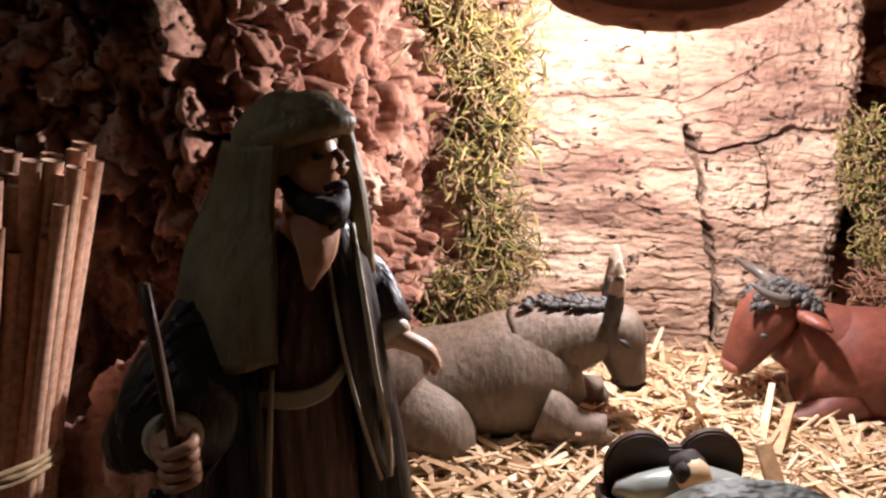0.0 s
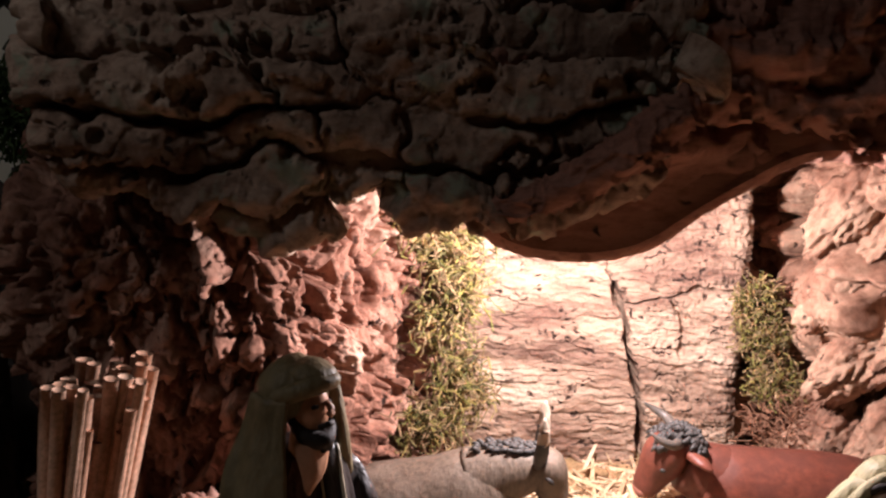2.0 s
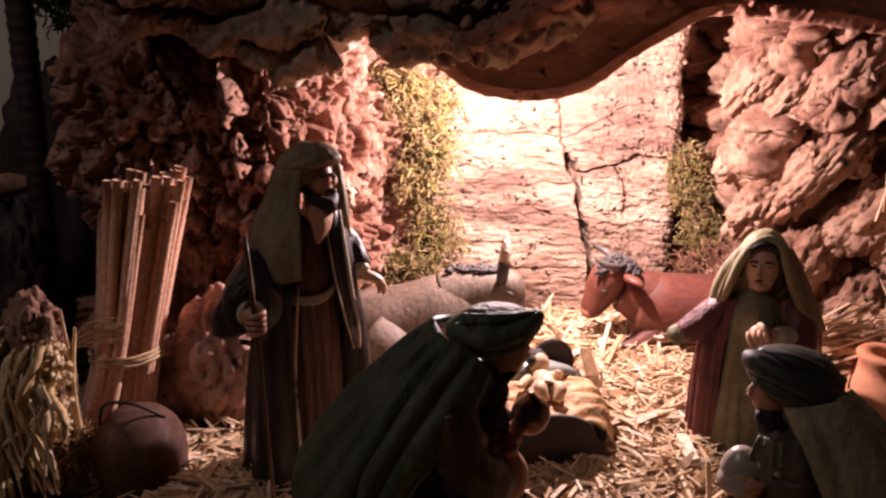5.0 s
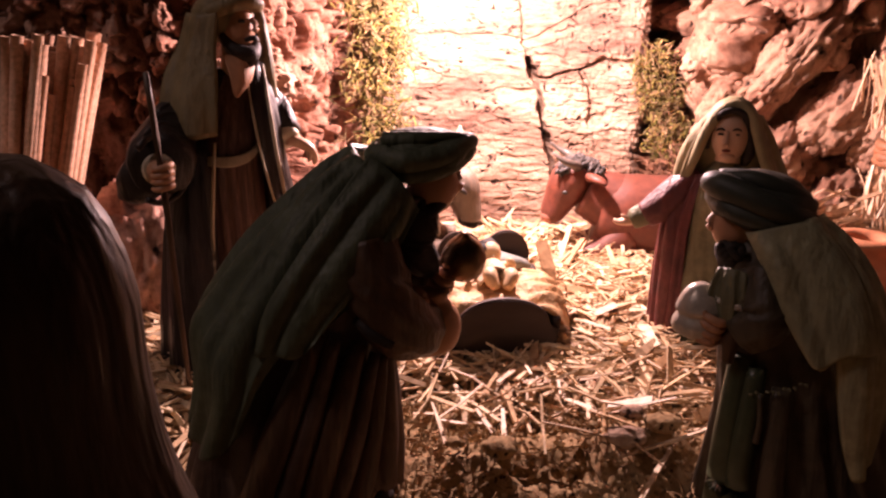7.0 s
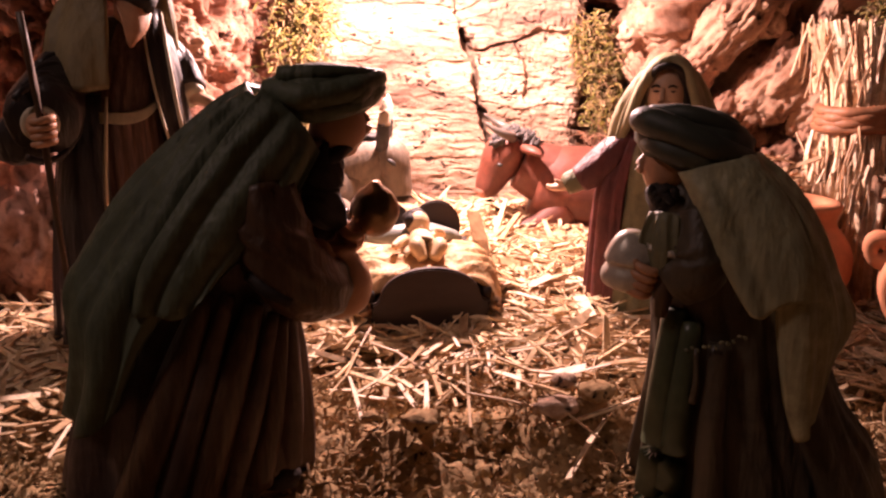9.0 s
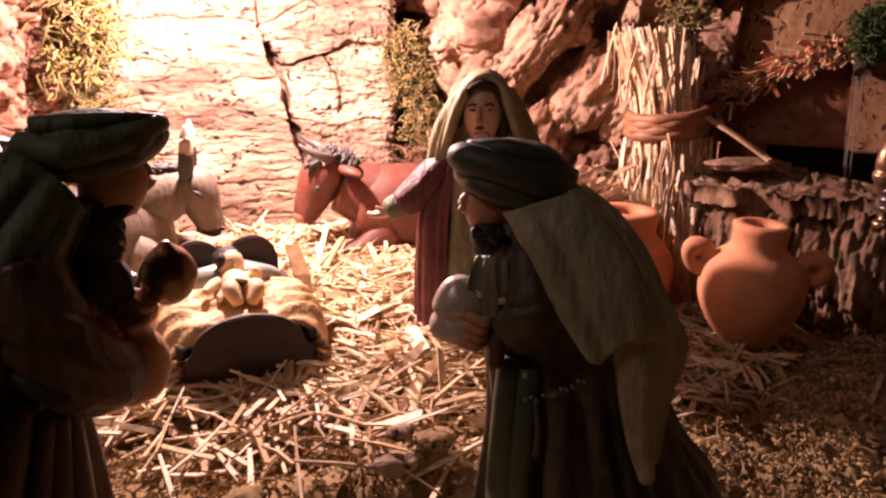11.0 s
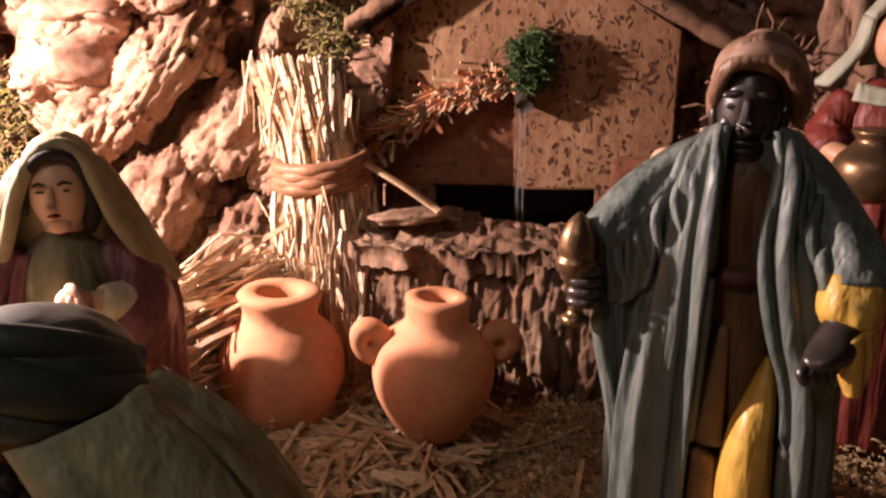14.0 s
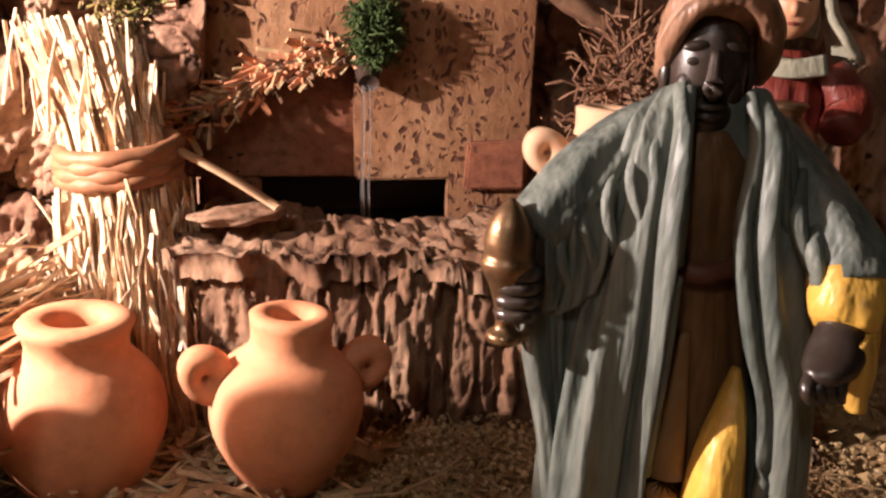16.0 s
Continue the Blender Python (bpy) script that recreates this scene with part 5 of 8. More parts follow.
# ---- visitors ----
def bowing_king():
    bm = bmesh.new()
    # leaning robe in slanting carved folds, dark over brown
    robe(bm, [(-23, 2, -4, 30, 22), (-21, 2, 12, 28.5, 21.5), (-18, 1, 30, 25, 20), (-14.5, 0, 48, 20.5, 17.5), (-9, 0, 64, 17.5, 15.5), (-1, 0, 78, 15, 13), (9, -1, 88, 9, 9)], 1, 13, 0.10, 0.13, seed=4, drift=0.3)
    for a, b, c, r in (((-14, -17.5, 55), (-24, -21.5, 30), (-36, -20.5, -2), 4.6), ((-3, -18.5, 52), (-11, -22, 28), (-20, -22, -2), 4.2), ((3, -17, 48), (-1, -20, 24), (-5, -21, 6), 3.4)):
        limb(bm, mm([(*a, 0.5 * r), (*b, r), (*c, 1.1 * r)]), 3, 16, 16)
    for a, b, c, r in (((-9, -18, 54), (-18, -22.5, 28), (-28, -22.5, -2), 3.4), ((1, -18.5, 49), (-5, -22, 26), (-12, -22.5, 4), 2.8), ((5, -13.5, 48), (4.2, -16, 26), (3, -17, 8), 3.0)):
        limb(bm, mm([(*a, 0.5 * r), (*b, r), (*c, 1.1 * r)]), 1, 16, 16)
    # lower hem and a shoe
    mantle(bm, [[(-12, -20, 13), (-4, -21, 15), (4, -16, 17)], [(-13, -21.5, 6), (-4, -22.5, 7), (5.5, -17, 10)]], 3, 1.6, 30, 10, 4, 0.8, 0.08, 8)
    blob(bm, (0.000, -0.014, 0.003), (0.006, 0.005, 0.0035), 5)
    # long cloak: the back falls to the ground, a shorter fold lies over the near shoulder
    mantle(bm, [[(4, 11, 98), (-2, 4, 99.5), (1, -9, 97), (7, -12, 94)],
                [(-12, 14, 86), (-16.5, 2, 88), (-11, -13, 85), (-2, -16, 82)],
                [(-24, 16, 74), (-30, 2, 75.5), (-23, -16, 71), (-10, -19.5, 69)],
                [(-32, 17, 62), (-39.5, 2, 63), (-32, -18, 59), (-18, -21.5, 58)],
                [(-37, 18, 50), (-45.5, 1, 53), (-38.5, -19, 49), (-24, -23, 51)],
                [(-38, 18, 34), (-45.5, 0, 38), (-40.5, -19.5, 36), (-29, -23.5, 44)],
                [(-40, 18, 14), (-48.5, 0, 22), (-43.5, -19.5, 23), (-35.5, -23, 30)]], 2, 2.4, 56, 60, 6, 1.9, 0.06, 3, 0.15, 1.5)
    mantle(bm, [[(1, -10, 100), (8, -13, 94), (13, -12.5, 86)],
                [(-10.5, -16.5, 86.5), (-2, -19, 81.5), (6, -17.5, 75)],
                [(-20.5, -20, 73), (-11, -22, 70.5), (0, -20, 68)],
                [(-27, -22.5, 63), (-17, -24, 59), (-7.5, -22.5, 62)],
                [(-29.5, -23.5, 53.5), (-21, -24.8, 51.5), (-13, -24, 57)]], 2, 2.4, 40, 40, 3, 1.7, 0.10, 11, 0.1, 0.8)
    # arms wrapped in a wide sleeve, hands with pot and gilt ball
    limb(bm, mm([(-1, -14, 78, 8.5), (2, -18, 66, 9), (8, -17, 56, 8.8), (14, -11, 52, 8)]), 3, 30, 24, folds=7, amp=0.10)
    limb(bm, mm([(6, 10, 76, 7.5), (14, 9, 64, 7), (20, 2, 62, 6)]), 3, 20, 16, folds=5, amp=0.1)
    limb(bm, mm([(-4, -22.0, 60, 1.6), (0, -25.0, 57, 1.8), (5, -25.6, 54, 1.5)]), 5, 10, 12)
    robe(bm, [(17, -8, 43.5, 3.5, 3.5), (17, -8, 46, 7.2, 6.5), (17.5, -8, 51, 8.2, 7.5), (17.5, -8, 56, 7, 6.4), (17.5, -7.5, 59.5, 4.4, 4.2), (17.5, -7.5, 61.5, 5.2, 4.8), (17.5, -7.5, 62, 3, 3)], 0, 5, 0.05, 0.3, 40, 24, 6)
    fist(bm, (12.5, -10.5, 60.5), (0, 40, -40), 0, 0.9)
    fist(bm, (21.5, -3, 62.5), (0, 30, -60), 0, 0.9)
    sweep(bm, mm([(27.2, -2, 62.6, 2.6, 2.6), (27.2, -2, 64.4, 4.8, 4.8), (27.4, -2, 68.8, 6.4, 6.4), (27.4, -2, 73, 4.8, 4.8), (27.4, -2, 75.4, 1.8, 1.8), (27.4, -2, 76.4, 0.8, 0.8)]), 4, 26, 22)
    # bowed head in profile, beard down to the hands
    blob(bm, (0.0185, -0.002, 0.0895), (0.0068, 0.0064, 0.0080), 0, (0, 32, 0))
    limb(bm, mm([(24.2, -2, 93.4, 1.4), (25.6, -2, 90.4, 1.7), (24.0, -2, 88.6, 1.5)]), 0, 10, 8)
    blob(bm, (0.0205, -0.002, 0.0848), (0.0028, 0.0032, 0.0020), 0)
    limb(bm, mm([(14, -3, 87, 5.0), (13, -4, 80, 6.6, 6.4), (13.2, -5, 73.5, 6.0, 5.6), (16.5, -5, 68.5, 4.2), (19, -5, 65.5, 1.4)]), 5, 26, 24, folds=8, amp=0.12)
    limb(bm, mm([(21.4, -4.5, 86.2, 1.5), (18.2, -7, 84.8, 2.0), (15, -6.5, 82, 2.2)]), 5, 10, 10)
    # flat turban with a raised crown and a blunt peak
    robe(bm, [(14, -1, 93.5, 10.5, 9.5), (14.5, -1, 96, 13.2, 11), (15.5, -1, 99.4, 14.3, 11.2), (16, -1, 102.2, 11.8, 9.6), (15.5, -1, 104.6, 7.6, 6.4), (15, -1, 105.4, 2.5, 2.5)], 2, 7, 0.07, 0.3, 70, 26, 9, drift=1.0)
    for at in (((2.5, -5, 99.5, 3.0), (10, -11.6, 98.4, 3.2), (21, -9.5, 99.8, 3.0), (29.4, -1.5, 102, 2.0)), ((3, -4, 96.4, 2.6), (12, -11, 95.2, 2.8), (22, -8.4, 96.6, 2.6), (28, -1, 99, 1.8)), ((5, -5, 103, 2.2), (14, -8, 103.2, 2.4), (23, -5, 103, 2.0), (29.2, 0, 102.4, 1.4))):
        limb(bm, mm(at), 2, 14, 24)
    statue("bowing_king_figurine", bm, [SKIN, paint("dark_brown_robe_paint", (0.10, 0.062, 0.045), 0.55, 0.4, 260, drape=0.0014), DARK_GREEN, UMBER, GILT, HAIR], pose(0.020, 0.080, 0.0, 0, 0, 6), "bowing bearded king figurine in dark green cloak holding a gilt vessel")


def green_king():
    bm = bmesh.new()
    # dark robe that trails behind
    robe(bm, [(19, 2, -4, 29, 21), (17.5, 1, 6, 26, 20.5), (14.5, 0, 20, 21.5, 18.5), (12, 0, 36, 18.5, 16.5), (8.5, 0, 52, 16.5, 14.5), (5, 0, 66, 14, 12.5), (0, 0, 76, 10, 9.5), (-3, 0, 81, 5, 5)], 1, 12, 0.11, 0.13, seed=12, drift=0.25)
    mantle(bm, [[(22, -15, 40), (28, -10, 41), (31, 2, 42)], [(28, -19, 22), (35, -12, 24), (38, 4, 25)], [(36, -19, 4), (45, -11, 9), (48, 6, 12)], [(38, -20, -3), (48, -12, -2), (52, 6, -2)]], 1, 3, 30, 30, 4, 1.6, 0.08, 5)
    limb(bm, mm([(-2.5, -12.5, 50, 3.0), (-4, -16, 28, 3.6), (-4.5, -17.5, 0, 4.2)]), 3, 16, 16)
    limb(bm, mm([(1.5, -14.5, 48, 2.6), (0, -18.5, 26, 3.2), (-0.5, -20, 0, 3.6)]), 3, 16, 16)
    limb(bm, mm([(8, -16.5, 44, 2.6), (8, -20.5, 22, 3.4), (9, -22.5, 0, 4.0)]), 1, 16, 16)
    # cape from under the turban: a front fold ends at the elbow, the back runs on to a low tip
    mantle(bm, [[(3, -11, 86), (9, -9.5, 86.5), (13, -1, 86)],
                [(9.5, -15.5, 78), (17, -12, 79), (22, 0, 78)],
                [(14, -19, 69), (23, -15, 70), (28.5, 0, 69)],
                [(18, -21, 58), (27, -17, 59), (34, 0, 57.5)],
                [(19.8, -22.5, 47), (28, -19, 48), (38.5, -1, 48)],
                [(22.4, -23, 34), (27.4, -21, 36), (33.5, -7, 42)],
                [(25.2, -23.5, 25.5), (27.2, -22.8, 26), (29.6, -15, 33)]], 2, 2.2, 40, 52, 3, 1.1, 0.10, 7, 0.15)
    mantle(bm, [[(-4.4, -11, 82.5), (0.5, -13.5, 84.5), (7, -12, 86), (11, -8, 86.5)],
                [(-0.4, -15.8, 76), (5, -17.6, 77.5), (12, -16.5, 78.5), (18, -12, 79)],
                [(3.6, -19, 68.5), (9.5, -20.6, 69.5), (16.5, -19.6, 70.5), (23, -15.4, 71)],
                [(8.2, -21.6, 61), (13, -22.8, 61), (19, -21.8, 62.5), (26, -17.5, 63)],
                [(12.2, -23, 55.2), (15.4, -23.8, 53.8), (19.4, -23, 57), (27, -18, 57)]], 2, 2.4, 40, 40, 2, 0.8, 0.14, 14, 0.1)
    # belt of knotted cord
    for k in range(11):
        blob(bm, mm([(0.5 + 1.25 * k, -18.6 - 1.6 * math.sin(k * 0.3), 42.2 + 0.5 * k + 0.5 * math.sin(2.3 * k))])[0], mm([(0.62, 0.5, 0.4)])[0], 6, (0, 30 * (k % 3), 0))
    limb(bm, mm([(2.5, -19.6, 43, 0.5), (3.2, -20.6, 36, 0.7), (2.8, -21, 30, 0.9)]), 1, 8, 8)
    # arms in dark sleeves with pale frayed cuffs, hands under a round lidded casket
    limb(bm, mm([(0, -11, 73, 6.5), (1.5, -16.5, 63, 6.8), (-3.5, -15.5, 57.5, 6)]), 1, 24, 18, folds=6, amp=0.1)
    limb(bm, mm([(-3.4, -15.6, 62, 1.6), (-5.6, -16.8, 56, 2.4), (-6.2, -16.8, 49.5, 1.6)]), 7, 12, 12)
    for q in ((-0.5, -18.4, 69.5, 1.3), (1.0, -19, 66.5, 1.2), (-1.8, -18.6, 66, 1.5), (-4.2, -18, 65, 1.4), (-6.5, -17, 66, 1.2), (-8.5, -16, 65.4, 1.4)):
        blob(bm, mm([q[:3]])[0], mm([(q[3] * 1.5, q[3], q[3] * 0.8)])[0], 5, (0, 40 * q[0], 0), 0.4, q[0])
    fist(bm, (-10.5, -14, 58.5), (0, 20, -30), 0, 0.95)
    robe(bm, [(-13.5, -12, 54.2, 4.5, 4.5), (-13.5, -12, 55.4, 6.8, 6), (-13.5, -12, 58, 7.2, 6.4), (-13.5, -12, 60.4, 6.0, 5.4), (-13.5, -12, 61.2, 6.6, 6.0), (-13.5, -12, 62.2, 6.6, 6.0), (-13.8, -12, 65, 5.2, 4.8), (-14, -12, 67.4, 3.2, 3.0), (-14, -12, 68.4, 1.5, 1.5)], 5, 5, 0.03, 0.3, 40, 30, 2)
    mantle(bm, [[(-10, -12, 73), (-6.5, -15, 74), (-3, -15.5, 73)], [(-12, -13.5, 67), (-7, -17, 66.5), (-2, -17.5, 67.5)], [(-11, -14, 61.5), (-6.5, -17.5, 60.5), (-2, -17.6, 61.5)]], 6, 1.6, 26, 22, 4, 0.9, 0.09, 4)
    # head, dark beard
    blob(bm, mm([(-7.4, -2, 82)])[0], mm([(5.8, 6.4, 7.2)])[0], 0)
    limb(bm, mm([(-12.2, -3, 85, 0.9), (-13.6, -3.2, 82.4, 1.3), (-12.6, -3.2, 81, 1.1)]), 0, 8, 8)
    blob(bm, mm([(-7.6, -5.5, 75.6)])[0], mm([(4.0, 4.6, 4.4)])[0], 4, (0, 0, 0), 0.3)
    for k in range(7):
        blob(bm, mm([(-10.5 + 0.9 * k, -8.8 - 0.25 * k, 77.5 - 0.9 * (k % 3))])[0], mm([(1.0, 0.9, 1.5)])[0], 4, (0, 25 * k, 0))
    # low turban: smooth swollen front end, wrapped bands
    robe(bm, [(-0.5, -1, 82.5, 8.8, 8), (-1, -1, 85, 11.8, 10.4), (-1.8, -1, 89, 13.2, 11.4), (-2.8, -1, 92.4, 12.2, 10.2), (-3.2, -1, 95.2, 8.6, 7.4), (-3, -1, 96.6, 3.0, 3.0)], 8, 6, 0.05, 0.3, 70, 26, 21, drift=1.2)
    limb(bm, mm([(-15, 0, 92.5, 2.0), (-13, -6.5, 93.6, 3.4), (-6, -11, 92, 3.4), (3, -11.6, 88.6, 3.0), (10.5, -5.5, 85.5, 2.4)]), 8, 16, 24)
    limb(bm, mm([(-14.2, -1, 89, 1.6), (-9, -9.5, 88, 2.6), (0, -11.4, 85.6, 2.6), (9, -7, 83.6, 2.0)]), 8, 14, 22)
    limb(bm, mm([(-12, -3, 95.2, 1.8), (-4, -7.5, 95.4, 2.4), (5, -6.6, 92.6, 2.2), (11, -1, 88.6, 1.6)]), 8, 14, 22)
    statue("kneeling_king_figurine", bm, [SKIN, paint("dark_brown_coat_paint", (0.062, 0.048, 0.030), 0.5, 0.4, 260, second=(0.095, 0.072, 0.045), drape=0.0022), OLIVE, paint("green_sheen_paint", (0.06, 0.075, 0.04), 0.35, 0.3), HAIR, SILVER, SAGE, UMBER, paint("slate_turban_paint", (0.058, 0.064, 0.046), 0.52, 0.4)], pose(0.125, 0.065, 0.0, 0, 0, -21), "kneeling king figurine in olive cape and turban offering a silver casket")


def dark_king():
    bm = bmesh.new()
    # tunic, belt, a lighter leg thrust out of the skirt, trouser leg and shoes
    robe(bm, [(1, 2, 6, 13, 8.5), (1, 2, 30, 13.5, 9), (0, 2, 55, 12.5, 9), (-0.8, 2, 78, 10, 8), (-1, 2, 95, 10, 7.5), (-1, 2, 105, 5.5, 5)], 3, 12, 0.05, 0.14, seed=2)
    limb(bm, mm([(-9, -3, 82.5, 1.6), (-1, -8.2, 81.5, 1.8), (8, -4, 82.5, 1.6)]), 5, 10, 16)
    robe(bm, [(5.4, -10, 24, 5.0, 4.4), (5.4, -12, 28, 5.6, 5.2), (5.2, -12.4, 38, 5.4, 5.6), (5.6, -11, 49, 4.4, 5.0), (7.0, -8.6, 58, 2.6, 3.4), (7.6, -6.6, 64, 0.8, 1)], 2, 4, 0.12, 0.4, 60, 40, 5, drift=0.2)
    limb(bm, mm([(-2.4, -6.0, 70, 1.6), (-3.0, -8.2, 50, 3.2), (-3.2, -9.0, 30, 3.8), (-2.8, -8.6, 9, 3.8)]), 8, 18, 26, folds=3, amp=0.1)
    for x, y in ((5.6, -11), (-3.0, -10.5)):
        limb(bm, mm([(x, y + 4, 30, 3.4), (x, y + 5, 19, 3.6), (x, y + 4, 8, 3.8), (x, y, 3, 4.0, 3.2), (x + 0.3, y - 7, 1.6, 3.2, 2.4), (x + 0.4, y - 9.5, 2.0, 1.0)]), 5, 16, 18)
    # long open coat: back, then the two fronts
    robe(bm, [(-1.5, 7, -4, 20.5, 11), (-1.5, 7, 25, 20.5, 11.5), (-1.5, 7, 55, 19, 11.5), (-1, 6, 85, 15.5, 9.5), (-0.5, 5, 98, 13.5, 8), (-0.5, 4.5, 105, 10.5, 7), (-0.5, 4, 110.5, 6.5, 6)], 1, 11, 0.10, 0.14, seed=8)
    mantle(bm, [[(-5.6, -3.0, 112.5), (-7.0, -2.6, 112), (-8.5, 0.5, 110.5), (-11, 4, 107.5)],
                [(-6.0, -7.5, 104), (-8.5, -8, 103), (-12, -4, 101.5), (-15, 3, 99.5)],
                [(-6.6, -10, 90), (-10, -11, 89), (-14.5, -6, 88), (-18, 2, 87)],
                [(-6.4, -11, 72), (-12, -12, 71), (-17.5, -8, 70), (-21, 1, 69)],
                [(-6.8, -9.5, 50), (-14.5, -11.5, 49), (-20.5, -9, 47), (-23.5, 0, 46)],
                [(-7.5, -9, 26), (-14.5, -12, 24), (-20.5, -10, 23), (-23.5, 0, 22)],
                [(-8.5, -9, -2), (-15, -12.5, -3), (-21, -10, -3), (-24, 0, -3)]], 1, 2.4, 56, 64, 4, 2.4, 0.075, 4, 0.08)
    mantle(bm, [[(4.6, -3.0, 112), (6.2, -2.6, 111.5), (8, 0.5, 110.5), (10.5, 4, 107.5)],
                [(5.2, -7.5, 103), (7.6, -8, 102.5), (11, -4, 101.5), (14, 3, 99.5)],
                [(4.6, -10.6, 89), (8.2, -11.6, 88.5), (13, -8, 88), (16.5, 2, 87)],
                [(7.4, -12.6, 73), (11.4, -13.8, 72), (16, -10, 71), (19.5, 1, 70)],
                [(11.6, -12.8, 58), (14.4, -14, 57), (18.4, -10, 56), (21, 1, 55)],
                [(13.2, -13.6, 30), (16.4, -14.6, 29), (20, -10, 28), (22, 1, 27)],
                [(13.6, -14, -3), (17, -15.4, -3), (21, -10, -3), (23, 1, -3)]], 1, 2.4, 48, 60, 3, 1.6, 0.09, 9, 0.08)
    # turned collar edges
    for s, rows in ((-1, [(-5.4, -4.2, 112, 1.0), (-6.2, -8.6, 104, 1.3), (-6.2, -11.6, 90, 1.5), (-6.2, -12.2, 70, 1.4), (-7, -10.6, 44, 1.3)]), (1, [(4.4, -4.2, 111.5, 1.0), (5.4, -8.6, 103, 1.4), (4.0, -12, 89, 1.6), (7, -14, 73, 1.5), (11.4, -14.2, 58, 1.3), (12.8, -14.8, 32, 1.3)])):
        limb(bm, mm(rows), 1, 12, 34)
    # goblet arm: full sleeve in slanting folds, hanging cuff, pale edge falling to the ground
    limb(bm, mm([(-7, 3, 106, 4.6), (-13.5, 1.5, 102, 5.6), (-20, -1.5, 95.5, 6.8), (-26, -5, 89.5, 6.6), (-29.4, -7.5, 86.6, 5.8)]), 1, 34, 30, folds=7, amp=0.09)
    for k in range(5):
        x = -11 - 3.6 * k
        limb(bm, mm([(x + 2, -3.4 - 0.9 * k, 107 - 4.0 * k, 0.8), (x + 0.4, -8.2 - 0.6 * k, 101 - 3.8 * k, 1.1), (x + 1.8 + 0.9 * (k % 2), -8.9 - 0.5 * k, 93 - 3.2 * k, 1.0), (x + 3.4, -7.4, 86.5 - 2.4 * k, 0.7)]), 1, 12, 18)
    mantle(bm, [[(-16, -6, 96), (-22, -8.5, 92), (-28, -8.5, 88)], [(-16.5, -9, 87), (-21, -9.5, 83), (-27.5, -7, 80)], [(-18, -9, 79), (-22, -8.5, 74), (-27, -4, 72)]], 1, 2.4, 30, 26, 3, 1.4, 0.09, 3, 0.05)
    mantle(bm, [[(-20, -4, 84), (-25, -5, 80), (-30.5, -7, 74)], [(-20, -6, 66), (-25, -6, 66), (-29.8, -8, 65)], [(-19.5, -6, 46), (-22.5, -6, 45.5), (-25.4, -8, 45)], [(-19, -6, 22), (-20.5, -6, 22), (-22.6, -8, 21)], [(-18.5, -5, -2), (-20.5, -6, -2), (-22.5, -8, -2)]], 1, 2.2, 26, 50, 2, 1.4, 0.12, 6, 0.05)
    fist(bm, (-31.6, -9, 77.5), (0, 0, -20), 0, 1.05)
    limb(bm, mm([(-29, -6, 85, 4.2), (-31, -8.6, 79, 3.8)]), 0, 14, 6)
    sweep(bm, mm([(-33.4, -10.6, z, r, r) for z, r in ((68, 3.0), (69.4, 3.2), (71, 1.7), (75, 2.2), (78.8, 3.4), (81, 4.5), (82.8, 4.8), (83.6, 4.2), (86, 4.3), (89, 3.7), (91.6, 2.2), (92.8, 1.0), (93.4, 0.4))]), 4, 24, 46)
    # open-handed arm: sleeve, ochre under-sleeve, dark palm
    limb(bm, mm([(6.5, 3, 106, 4.6), (11.5, 0.5, 101, 5.2), (16.5, -5, 93.5, 6.2), (20.6, -11, 86.2, 6.8), (21.2, -14, 82.2, 6.6)]), 1, 34, 30, folds=7, amp=0.09)
    for k in range(4):
        limb(bm, mm([(11 + 2.6 * k, -5 - 2 * k, 105 - 5.2 * k, 0.8), (9.6 + 2.5 * k, -9.6 - 2.4 * k, 98 - 4.8 * k, 1.5), (11.6 + 2.2 * k, -10.6 - 2.6 * k, 91 - 3.6 * k, 1.3), (14 + 1.6 * k, -9.6 - 2.6 * k, 86.5 - 2.6 * k, 0.6)]), 1, 12, 16)
    limb(bm, mm([(20.8, -13.4, 83.4, 6.2), (20, -17, 78.8, 5.6), (19.4, -18.4, 76.8, 4.4)]), 2, 26, 12, folds=6, amp=0.08)
    mantle(bm, [[(16.5, -19.5, 77.5), (20.5, -21.5, 76.5), (25, -17, 79)], [(18.4, -20.6, 71.5), (21.5, -22, 70), (25, -18, 73)], [(20.6, -20.6, 66.4), (22, -21.4, 64.8), (23.8, -19, 67)]], 2, 1.8, 20, 20, 2, 0.9, 0.12, 2, 0.0)
    limb(bm, mm([(19.4, -17.6, 77.4, 3.4), (17.6, -21.5, 73.6, 4.4, 3.0), (14.8, -24.4, 71.8, 3.4, 2.2), (12.6, -25.6, 71.4, 1.2)]), 0, 16, 14)
    for k in range(4):
        limb(bm, mm([(18.6 - 1.6 * k, -22.4 - 0.6 * k, 73.2 - 0.4 * k, 1.3), (17.4 - 1.7 * k, -25.6 - 0.4 * k, 70.4 - 0.2 * k, 1.2), (18 - 1.6 * k, -26 - 0.3 * k, 67.8, 0.6)]), 0, 8, 10)
    # head set back, brow, nose, lips, ears
    neck = len(bm.verts)
    limb(bm, mm([(-1.5, 2.5, 101, 5.6), (-1.5, 3.5, 106, 5.2), (-1.6, 3, 113, 4.8)]), 0, 18, 10)
    blob(bm, mm([(-1.4, 3.4, 118.8)])[0], mm([(6.6, 7.6, 10.0)])[0], 0, (5, 0, 0))
    blob(bm, mm([(-1.6, -1.0, 112.0)])[0], mm([(4.0, 3.6, 3.4)])[0], 0)
